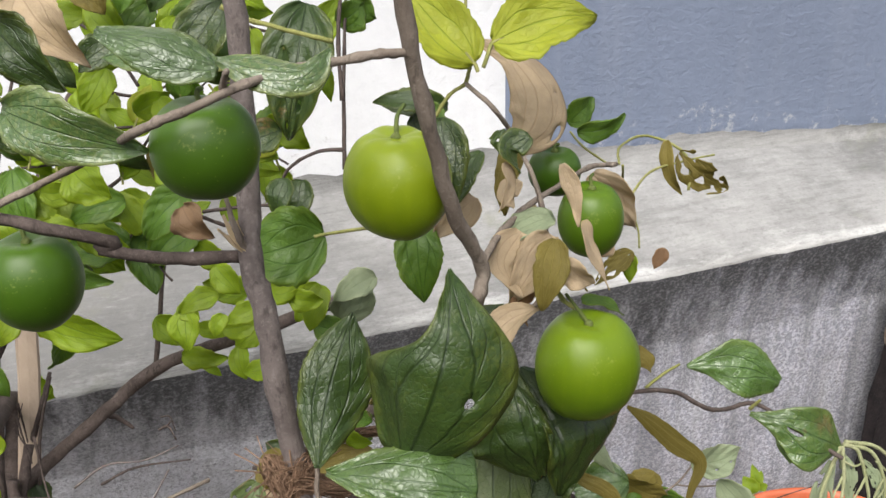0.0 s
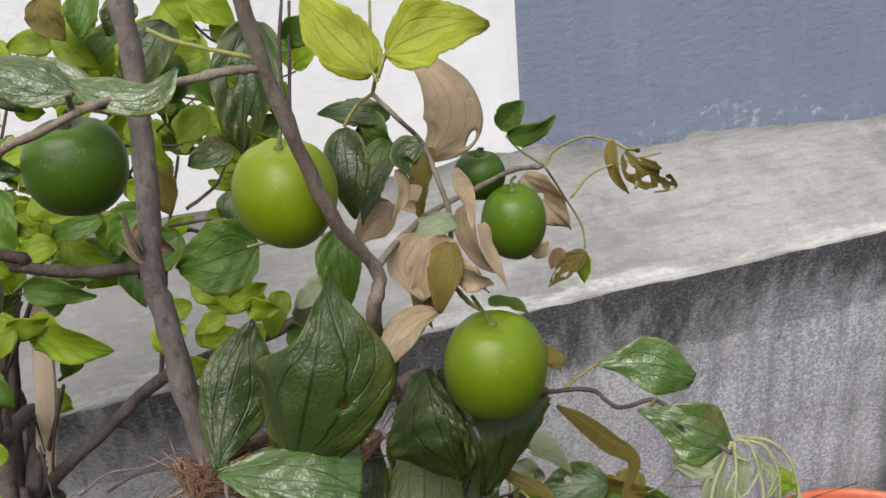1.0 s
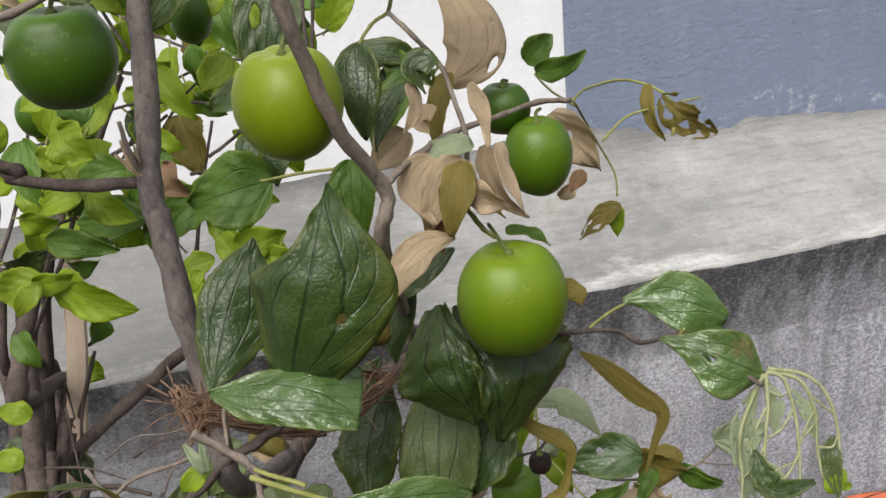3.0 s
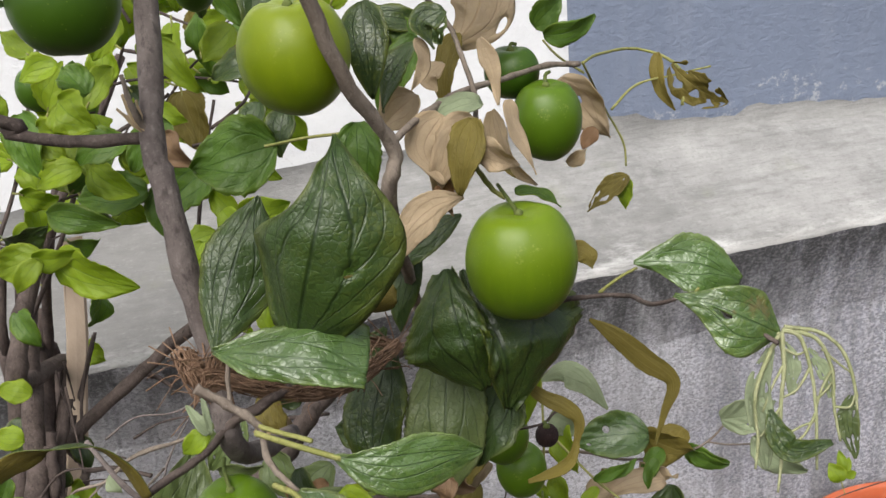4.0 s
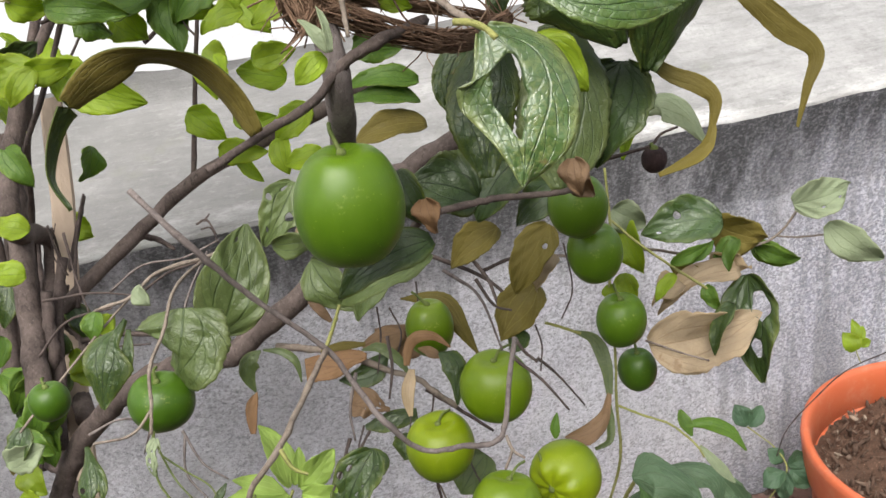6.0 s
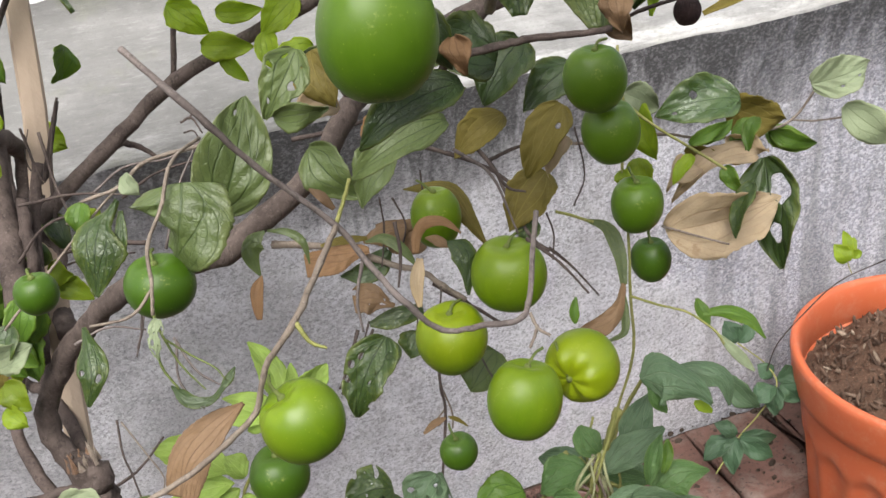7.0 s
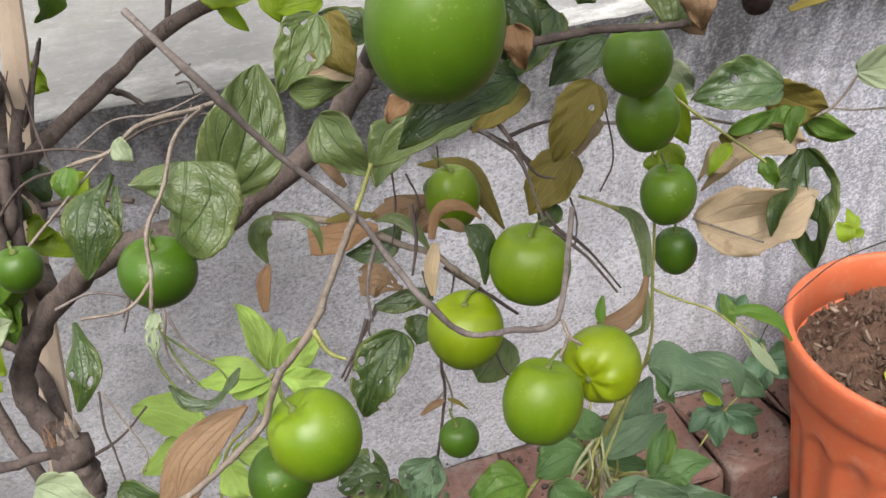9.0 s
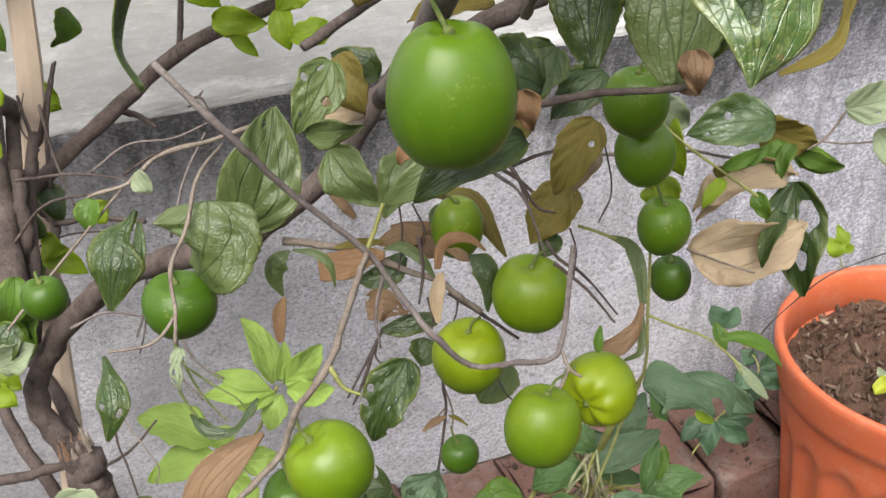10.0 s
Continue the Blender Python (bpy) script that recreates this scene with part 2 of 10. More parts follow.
def fruit_skin(name, low, high):
    """Waxy green skin: yellower towards the stalk end, its lower side painted darker for shade, cloudy, with pale
    pores, small scuffs and a few brown scars.
    """
    m = Mat(name, 0.3, 0.36)
    w = m.o["Object"]
    m.b.inputs["Subsurface Weight"].default_value = 0.10
    m.b.inputs["Subsurface Radius"].default_value = (0.004, 0.006, 0.001)
    m.b.inputs["Subsurface Scale"].default_value = 0.6
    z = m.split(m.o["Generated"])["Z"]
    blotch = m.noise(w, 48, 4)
    # underside shade mixed into the colour along the stalk axis
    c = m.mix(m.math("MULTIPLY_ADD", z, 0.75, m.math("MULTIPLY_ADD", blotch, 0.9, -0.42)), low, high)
    c = m.mix(m.math("MULTIPLY", m.random(), 0.35), c, high)
    streak = m.noise(m.scaled(w, (150, 150, 18)), 1.0, 4, 0.6)
    c = m.mix(m.ramp(streak, (0.52, 0.0), (0.74, 0.16)), c, tuple(min(1, v * 1.5) for v in high))
    dots = m.voronoi(w, 420)
    c = m.mix(m.ramp(dots, (0.05, 0.28), (0.12, 0.0)), c, (0.30, 0.36, 0.06))
    scuff = m.math("MULTIPLY", m.ramp(m.noise(w, 70, 5, 0.7), (0.60, 0.0), (0.70, 1.0)), m.ramp(m.noise(w, 700, 3, 0.6), (0.52, 0.0), (0.60, 0.45)))
    c = m.mix(scuff, c, (0.34, 0.36, 0.10))
    m.color(m.mix(m.ramp(m.noise(w, 42, 6, 0.7), (0.715, 0.0), (0.74, 0.7)), c, (0.22, 0.13, 0.05)))
    m.put(m.b.inputs["Roughness"], m.ramp(m.noise(w, 90, 4), (0.35, 0.33), (0.7, 0.46)))
    n = m.bump(m.noise(w, 60, 3), 0.10, 0.004)
    m.bump(m.noise(w, 420, 3), 0.10, 0.0006, n)
    return m.m


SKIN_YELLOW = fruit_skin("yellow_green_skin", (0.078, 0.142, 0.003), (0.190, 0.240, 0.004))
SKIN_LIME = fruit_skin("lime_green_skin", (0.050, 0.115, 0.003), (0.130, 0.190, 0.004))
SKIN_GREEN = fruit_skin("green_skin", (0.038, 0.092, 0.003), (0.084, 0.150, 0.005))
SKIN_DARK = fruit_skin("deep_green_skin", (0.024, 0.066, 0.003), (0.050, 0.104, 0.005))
SKIN_DRY = bark("shrivelled_skin", (0.018, 0.010, 0.010), (0.05, 0.028, 0.025), (0.10, 0.07, 0.06))


def blade(name, base, vein, patch, patchy, gloss, through_light, relief=0.6):
    """Leaf skin. U runs across the blade, V from stalk to tip; three main veins rise from the stalk, branches run from the outer
    two to the margin, thin rungs join them inside, and a fine net fills the puckered fields between."""
    m = Mat(name, gloss, 0.7 if gloss < 0.28 else 0.5 if gloss < 0.36 else 0.42 if gloss < 0.40 else 0.3)
    uv, w = m.split(m.o["UV"]), m.o["Object"]
    across = m.math("ABSOLUTE", m.math("SUBTRACT", uv["X"], 0.5))
    along = uv["Y"]
    wob = m.math("MULTIPLY", m.math("SUBTRACT", m.noise(w, 90, 4), 0.5), 0.07)
    bow = m.math("MULTIPLY", m.math("SINE", m.math("MULTIPLY", m.math("POWER", along, 0.6), 3.1416)), 0.23)
    out = m.math("ADD", m.math("SUBTRACT", across, bow), wob)
    mid = m.math("ABSOLUTE", m.math("ADD", across, m.math("MULTIPLY", wob, 0.3)))
    arc = m.math("ABSOLUTE", out)
    jag = m.math("MULTIPLY", wob, 16.0)
    branch = m.math("FRACT", m.math("ADD", m.math("SUBTRACT", m.math("MULTIPLY", along, 6.0), m.math("MULTIPLY", out, 9.0)), jag))
    rung = m.math("FRACT", m.math("ADD", m.math("ADD", m.math("MULTIPLY", along, 10.0), m.math("MULTIPLY", out, 6.0)), jag))
    outer = m.ramp(out, (0.0, 0.0), (0.02, 1.0))
    v1 = m.ramp(mid, (0.004, 1.0), (0.020, 0.0))
    v2 = m.ramp(arc, (0.003, 0.9), (0.018, 0.0))
    v3 = m.math("MULTIPLY", m.ramp(m.math("ABSOLUTE", m.math("SUBTRACT", branch, 0.5)), (0.01, 0.62), (0.09, 0.0)), outer)
    v4 = m.math("MULTIPLY", m.ramp(m.math("ABSOLUTE", m.math("SUBTRACT", rung, 0.5)), (0.0, 0.18), (0.09, 0.0)), m.math("SUBTRACT", 1.0, outer))
    cell = m.voronoi(m.scaled(w, 1.0), 420, "DISTANCE_TO_EDGE")
    net = m.ramp(cell, (0.0, 0.16), (0.09, 0.0))
    veins = m.math("MAXIMUM", m.math("MAXIMUM", m.math("MAXIMUM", v1, v2), m.math("MAXIMUM", v3, v4)), net)
    c = m.mix(m.ramp(m.noise(w, 38, 5), (0.32, 0.0), (0.68, 1.0)), base, tuple(v * 0.55 for v in base))
    c = m.mix(m.math("MULTIPLY", m.random(), 0.55), c, tuple(v * 1.35 for v in base))
    worn = m.math("MULTIPLY", m.ramp(m.noise(w, 30, 4), (0.42, 0.0), (0.66, 1.0)), m.ramp(m.noise(w, 620, 4, 0.7), (0.46, 0.0), (0.62, 1.0)))
    c = m.mix(m.math("MULTIPLY", worn, 0.42 * patchy), c, patch)
    c = m.mix(m.ramp(m.math("ADD", across, m.math("MULTIPLY", m.noise(w, 90, 4), 0.3)), (0.52, 0.0), (0.66, 0.5 * patchy)), c, patch)
    # on dark leaves the darker vein colour holds the shade of sunken veins
    c = m.mix(m.math("MULTIPLY", veins, 0.75), c, vein)
    c = m.mix(m.ramp(m.noise(w, 30, 6, 0.7), (0.67, 0.0), (0.71, 0.75 * patchy)), c, (0.20, 0.115, 0.05))
    m.color(c)
    m.put(m.b.inputs["Roughness"], m.ramp(m.noise(w, 70, 5), (0.3, gloss - 0.11), (0.7, gloss + 0.12)))
    dome = m.math("MULTIPLY", m.ramp(cell, (0.0, 0.0), (0.3, 1.0)), 0.16)
    height = m.math("SUBTRACT", m.math("ADD", m.math("MULTIPLY", m.noise(w, 240, 3, 0.5), 0.25), dome), m.math("MULTIPLY", veins, 0.9))
    n = m.bump(height, relief, 0.0007)
    m.bump(m.noise(w, 85, 4), 0.32, 0.004, n)
    m.b.inputs["Coat Weight"].default_value = 0.45 if gloss < 0.28 else 0.25 if gloss < 0.36 else 0.1 if gloss < 0.45 else 0.0
    m.b.inputs["Coat Roughness"].default_value = 0.40
    if through_light:
        tr = m.t.nodes.new("ShaderNodeBsdfTranslucent")
        m.put(tr.inputs["Color"], m.mix(1.0, c, (1.5, 1.6, 0.5), "MULTIPLY"))
        mx = m.t.nodes.new("ShaderNodeMixShader")
        mx.inputs[0].default_value = through_light
        m.link(m.b.outputs[0], mx.inputs[1])
        m.link(tr.outputs[0], mx.inputs[2])
        m.link(mx.outputs[0], m.t.nodes["Material Output"].inputs["Surface"])
    return m.m


DARK = blade("dark_leaf", (0.032, 0.060, 0.011), (0.008, 0.020, 0.004), (0.15, 0.17, 0.022), 0.8, 0.37, 0.16)
MID = blade("green_leaf", (0.085, 0.165, 0.018), (0.04, 0.10, 0.010), (0.20, 0.25, 0.025), 0.6, 0.40, 0.28)
BRIGHT = blade("young_leaf", (0.235, 0.325, 0.018), (0.15, 0.235, 0.012), (0.36, 0.40, 0.02), 0.5, 0.42, 0.42)
LEMON = blade("lemon_leaf", (0.40, 0.43, 0.04), (0.24, 0.31, 0.03), (0.44, 0.46, 0.06), 0.5, 0.45, 0.40)
SHEEN = blade("glossy_leaf", (0.070, 0.130, 0.026), (0.035, 0.080, 0.014), (0.24, 0.28, 0.07), 0.6, 0.27, 0.22)
FELT = blade("felted_weed_leaf", (0.090, 0.150, 0.075), (0.19, 0.26, 0.15), (0.17, 0.23, 0.12), 0.5, 0.44, 0.18, 1.0)
IVY = blade("ivy_leaf", (0.050, 0.098, 0.050), (0.085, 0.145, 0.075), (0.10, 0.15, 0.07), 0.4, 0.42, 0.15, 0.8)
WEED = blade("crinkled_weed_leaf", (0.075, 0.150, 0.040), (0.15, 0.24, 0.09), (0.17, 0.24, 0.07), 0.5, 0.42, 0.22, 1.0)
FRESH = blade("fresh_leaf", (0.30, 0.42, 0.09), (0.38, 0.48, 0.15), (0.36, 0.46, 0.12), 0.4, 0.5, 0.35)
PALE = blade("pale_felted_leaf", (0.255, 0.300, 0.180), (0.19, 0.235, 0.125), (0.36, 0.38, 0.24), 0.6, 0.5, 0.22)
OLIVE = blade("olive_leaf_back", (0.165, 0.130, 0.025), (0.23, 0.185, 0.05), (0.22, 0.175, 0.04), 0.5, 0.6, 0.25)
TAN = blade("tan_dry_leaf", (0.47, 0.365, 0.245), (0.33, 0.24, 0.15), (0.36, 0.26, 0.16), 0.6, 0.72, 0.28, 0.5)
DUSTY = blade("dusty_leaf", (0.098, 0.135, 0.040), (0.036, 0.060, 0.016), (0.18, 0.20, 0.07), 0.8, 0.38, 0.18)
MOTTLED = blade("mottled_leaf", (0.075, 0.135, 0.034), (0.045, 0.085, 0.018), (0.34, 0.35, 0.12), 0.9, 0.25, 0.25)
BROWN = blade("brown_dry_leaf", (0.215, 0.135, 0.075), (0.13, 0.078, 0.043), (0.13, 0.078, 0.043), 0.6, 0.6, 0.2, 0.5)
RUST = blade("rust_dry_leaf", (0.25, 0.145, 0.072), (0.15, 0.082, 0.042), (0.16, 0.08, 0.04), 0.6, 0.65, 0.25, 0.5)
FACES = {
    "dark": (DARK, PALE), "mid": (MID, PALE), "bright": (BRIGHT, BRIGHT), "lemon": (LEMON, LEMON), "pale": (PALE, MID),
    "olive": (OLIVE, DARK), "tan": (TAN, TAN), "rust": (RUST, RUST), "darkback": (DARK, OLIVE), "weed": (WEED, WEED), "ivy": (IVY, IVY), "brown": (BROWN, TAN), "dusty": (DUSTY, PALE), "mottled": (MOTTLED, PALE), "sheen": (SHEEN, PALE), "felt": (FELT, FELT), "fresh": (FRESH, FRESH),
}


# ---- makers ----
def mesh_of(name, bm, *mats, smooth=True):
    me = bpy.data.meshes.new(name)
    bm.to_mesh(me)
    bm.free()
    for m in mats:
        me.materials.append(m)
    if smooth:
        me.shade_smooth()
    return me


def part(name, bm, material, parent=None, label="", smooth=True):
    mats = material if isinstance(material, tuple) else (material,)
    ob = new(name, mesh_of(name, bm, *mats, smooth=smooth))
    if parent:
        ob.parent = parent
    return tagged(ob, label)


def ring_tube(bm, pts, radii, sides=8, knots=0.0, rnd=random):
    """A tapered tube along points, its rings turned square to the way; closed at both ends."""
    pts = [Vector(p) for p in pts]
    rings, side = [], None
    for i, p in enumerate(pts):
        way = (pts[min(i + 1, len(pts) - 1)] - pts[max(i - 1, 0)]).normalized()
        if side is None:
            side = way.orthogonal().normalized()
        side = (side - way * side.dot(way)).normalized()
        over = way.cross(side)
        r = radii[i]
        rings.append([bm.verts.new(p + (side * math.cos(a) + over * math.sin(a)) * r * (1 + knots * rnd.uniform(-1, 1)))
                      for a in [2 * math.pi * k / sides for k in range(sides)]])
    for a, b in zip(rings, rings[1:]):
        for k in range(sides):
            bm.faces.new((a[k], a[(k + 1) % sides], b[(k + 1) % sides], b[k]))
    bm.faces.new(reversed(rings[0]))
    bm.faces.new(rings[-1])


def smooth_line(pts, steps):
    """A Catmull-Rom line through the points."""
    p = [Vector(q) for q in pts]
    p = [2 * p[0] - p[1], *p, 2 * p[-1] - p[-2]]
    out = []
    for i in range(1, len(p) - 2):
        for k in range(steps):
            u = k / steps
            out.append(0.5 * (2 * p[i] + (p[i + 1] - p[i - 1]) * u + (2 * p[i - 1] - 5 * p[i] + 4 * p[i + 1] - p[i + 2]) * u * u
                              + (3 * p[i] - p[i - 1] - 3 * p[i + 1] + p[i + 2]) * u ** 3))
    return out + [p[-2]]


def twig(parent, r0, r1, *pts, mat=BARK, name="twig", label="", nodes=0.25):
    """A limb or twig through the points, tapering from r0 to r1, with swollen nodes and a slight crookedness."""
    rnd = random.Random(int(1e4 * sum(abs(c) for c in pts[0])) + len(pts))
    line = smooth_line(pts, 6)
    n = len(line) - 1
    radii = []
    for i, p in enumerate(line):
        swell = 1 + nodes * (rnd.random() ** 3) + (0.18 * nodes if i % 6 == 0 else 0)
        radii.append((r0 + (r1 - r0) * i / n) * swell)
        if 0 < i < n:
            line[i] = p + Vector((rnd.uniform(-1, 1), rnd.uniform(-1, 1), rnd.uniform(-1, 1))) * radii[i] * 0.16
    bm = bmesh.new()
    ring_tube(bm, line, radii, 10 if r0 > 0.003 else 6, 0.05, rnd)
    return part(name, bm, mat, parent, label)


def outline(kind, s):
    """Half width of the blade at s of its length, as a share of its widest half."""
    if kind == "lance":
        return max(0.0, math.sin(math.pi * s ** 0.9)) ** 0.85 if s < 1 else 0
    if kind == "lobed":
        return (0.80 + 0.20 * math.cos(15.5 * s - 5.2)) * max(0.0, math.sin(math.pi * s ** 0.8)) ** 0.6 if s < 1 else 0
    if kind == "point" and s > 0.36:
        return max(0.0, 1 - ((s - 0.36) / 0.64) ** 1.35)
    if s < 0.36:
        return math.sqrt(max(0.0, 1 - (1 - s / 0.36) ** 2))
    return max(0.0, 1 - ((s - 0.36) / 0.64) ** 1.9) ** 0.92


def two_skins(bm, uvl, where, up):
    """Turns a sheet into a thin blade: its upper skin looks towards up, an under skin lies beneath, a rim joins them."""
    bm.normal_update()
    top = list(bm.faces)
    if sum((f.normal.dot(up(f)) if callable(up) else f.normal.dot(up) for f in top)) < 0:
        bmesh.ops.reverse_faces(bm, faces=top)
        bm.normal_update()
    under = {v: bm.verts.new(v.co - v.normal * 0.00035) for v in list(bm.verts)}
    back = {w: where[v] for v, w in under.items()}
    where.update(back)
    rim = [e for e in bm.edges if len(e.link_faces) == 1]
    for f in top:
        bm.faces.new([under[v] for v in reversed(f.verts)]).material_index = 1
    for e in rim:
        l = e.link_loops[0]
        p, q = l.vert, l.link_loop_next.vert
        bm.faces.new((q, p, under[p], under[q]))
    for f in bm.faces:
        for l in f.loops:
            l[uvl].uv = where[l.vert]


def curled_leaf(parent, kind, width, face, *pts, turned=None, name="leaf", label=""):
    """A long leaf whose midrib bends through the points; face: the way its upper skin looks at the stalk; turned: at the tip."""
    rnd = random.Random(int(1e4 * sum(abs(c) for c in pts[0])))
    line = smooth_line(pts, 8)
    n = len(line) - 1
    bm = bmesh.new()
    uvl = bm.loops.layers.uv.new("UVMap")
    where, rows, ups = {}, [], {}
    for j, p in enumerate(line):
        s = j / n
        way = (line[min(j + 1, n)] - line[max(j - 1, 0)]).normalized()
        up = Vector(face).lerp(Vector(turned or face), s * s)
        up = (up - way * up.dot(way)).normalized()
        side = way.cross(up)
        half = width / 2 * outline("point", 0.02 + 0.95 * s) * (1 + 0.18 * noise.noise((s * 6, width * 90, 1.0)))
        row = []
        for i in range(11):
            u = i / 5 - 1
            v = bm.verts.new(p + side * u * half + up * (0.08 * abs(u) ** 1.5 * half + 0.07 * width * math.sin(s * 11 + u * 2 + width * 300) * abs(u)))
            where[v], ups[v] = (0.5 + u / 2, s), up
            row.append(v)
        rows.append(row)
    for a, b in zip(rows, rows[1:]):
        for i in range(10):
            bm.faces.new((a[i], a[i + 1], b[i + 1], b[i]))
    two_skins(bm, uvl, where, lambda f: ups[f.verts[0]])
    return part(name, bm, FACES[kind], parent, label)


def leaf(parent, kind, base, tip, width, face, bend=0.12, fold=0.25, curl=0.0, wave=0.065, holes=(), shape="oval", seed=0, sway=None, stalk=None, name="leaf", label="", bite=0.0):
    """A leaf blade with two skins, its edge finely toothed. face: the way its upper skin looks; bend: how far the midrib bows towards
    face, as a share of the length; fold: how far the halves rise; curl: how far the tip rolls back; holes: (across, along, size, size)."""
    rnd = random.Random(seed)
    a, b = Vector(base), Vector(tip)
    length = (b - a).length
    way = (b - a) / length
    up = Vector(face)
    up = (up - way * up.dot(way)).normalized()
    side = way.cross(up)
    nu, nv = (16, 30) if width > 0.02 else (10, 18)
    if holes or bite:
        nu, nv = (44, 64) if bite > 0.3 else (32, 48)
    ph = [rnd.uniform(0, 6.28) for _ in range(4)]
    drift, twist, droop = rnd.uniform(-0.05, 0.05), rnd.uniform(-0.35, 0.35), rnd.uniform(0.0, 0.16)
    narrow = rnd.uniform(0.94, 1.06), rnd.uniform(0.94, 1.06)
    bm = bmesh.new()
    uvl = bm.loops.layers.uv.new("UVMap")
    grid, where = [], {}
    for j in range(nv + 1):
        s = j / nv
        half = width / 2 * outline(shape, 0.012 + 0.982 * s)
        row = []
        for i in range(nu + 1):
            u = 2 * i / nu - 1
            lobe = noise.fractal((s * 4.5 + seed * 3.1, 9.0 if u > 0 else 2.0, seed * 0.7), 0.7, 2.0, 3)
            tooth = 1 + 0.020 * math.sin(s * 70 + ph[0]) * abs(u) ** 6 + 0.13 * lobe * abs(u) ** 2
            x = u * half * tooth * narrow[u > 0]
            rise = fold * abs(u) ** 1.4 * half + wave * width * math.sin(s * 8 + ph[2] + 2.2 * u) * (0.25 + abs(u))
            rise += bend * length * (4 * s * (1 - s)) - (curl + droop) * length * max(0, s - 0.45) ** 2 * 2.2
            rise += twist * (s - 0.35) * x + 0.045 * width * abs(u) ** 2 * noise.noise((s * 7, u * 1.5 + seed, ph[3]))
            rise += 0.016 * width * math.sin(s * 24 - abs(u) * 11 + ph[3]) * min(1, 3 * abs(u))
            x += (drift if sway is None else sway) * length * math.sin(math.pi * s)
            v = bm.verts.new(a + way * (s * length * (1 - 0.25 * abs(curl) * s)) + side * x + up * rise)
            where[v] = (0.5 + u / 2, s)
            row.append(v)
        grid.append(row)
    for j in range(nv):
        for i in range(nu):
            s, u = (j + 0.5) / nv, (i + 0.5) / nu
            if any(((u - hu) / ha) ** 2 + ((s - hs) / hb) ** 2 < 1 + 0.22 * math.sin(5 * math.atan2(s - hs, u - hu) + hu * 20) for hu, hs, ha, hb in holes):
                continue
            if bite > 0.3:
                q = abs(u - 0.5)
                rib = q < 0.036 or abs(q - 0.25 * math.sin(math.pi * s ** 0.6)) < 0.032 or (s * 4.0 - q * 5) % 1 < 0.15 + 0.1 * noise.noise((u * 6, s * 6, seed))
                web = s + 0.30 * noise.noise((u * 6 + seed, s * 5, 4.0)) + 0.5 * max(0, q - 0.30) > 0.68 or noise.noise((u * 6, s * 8, seed + 3.0)) > 0.42
                if not (rib or web) or (web and noise.noise((u * 11, s * 13, seed)) > 0.3 and not rib):
                    continue
            elif bite and noise.noise((u * 5 + seed, s * 7, seed * 1.7)) > 0.42 - bite + 0.9 * max(0, 0.12 - abs(u - 0.5)) * 4:
                continue
            bm.faces.new((grid[j][i], grid[j][i + 1], grid[j + 1][i + 1], grid[j + 1][i]))
    if holes or bite:
        ragged(bm)
    for v in [v for v in bm.verts if not v.link_faces]:
        bm.verts.remove(v)
    two_skins(bm, uvl, where, up)
    ob = part(name, bm, FACES[kind], parent, label)
    if stalk:
        bm = bmesh.new()
        mids = [Vector(stalk), (Vector(stalk) + a) / 2 + up * 0.08 * (Vector(stalk) - a).length, a, a + way * length * 0.12 + up * bend * length * 0.35]
        ring_tube(bm, smooth_line(mids, 4), [0.0008] * 13, 6)
        part("leaf_stalk", bm, BARK_GREEN if kind not in ("tan", "rust") else BARK_PALE, ob)
    return ob


def ragged(bm):
    """Drops the crumbs that bites have cut loose and rounds the torn rims."""
    left, crumbs = set(bm.faces), []
    while left:
        todo, isle = [left.pop()], []
        while todo:
            f = todo.pop()
            isle.append(f)
            for e in f.edges:
                for g in e.link_faces:
                    if g in left:
                        left.remove(g)
                        todo.append(g)
        if len(isle) < 90:
            crumbs += isle
    bmesh.ops.delete(bm, geom=crumbs, context="FACES_ONLY")
    for v in [v for v in bm.verts if not v.link_faces]:
        bm.verts.remove(v)
    rim = {v: [e.other_vert(v) for e in v.link_edges if e.is_boundary] for v in bm.verts if v.is_boundary}
    for _ in range(3):
        mid = {v: sum((q.co for q in near), Vector()) / len(near) for v, near in rim.items() if near}
        for v, c in mid.items():
            v.co = v.co.lerp(c, 0.5)


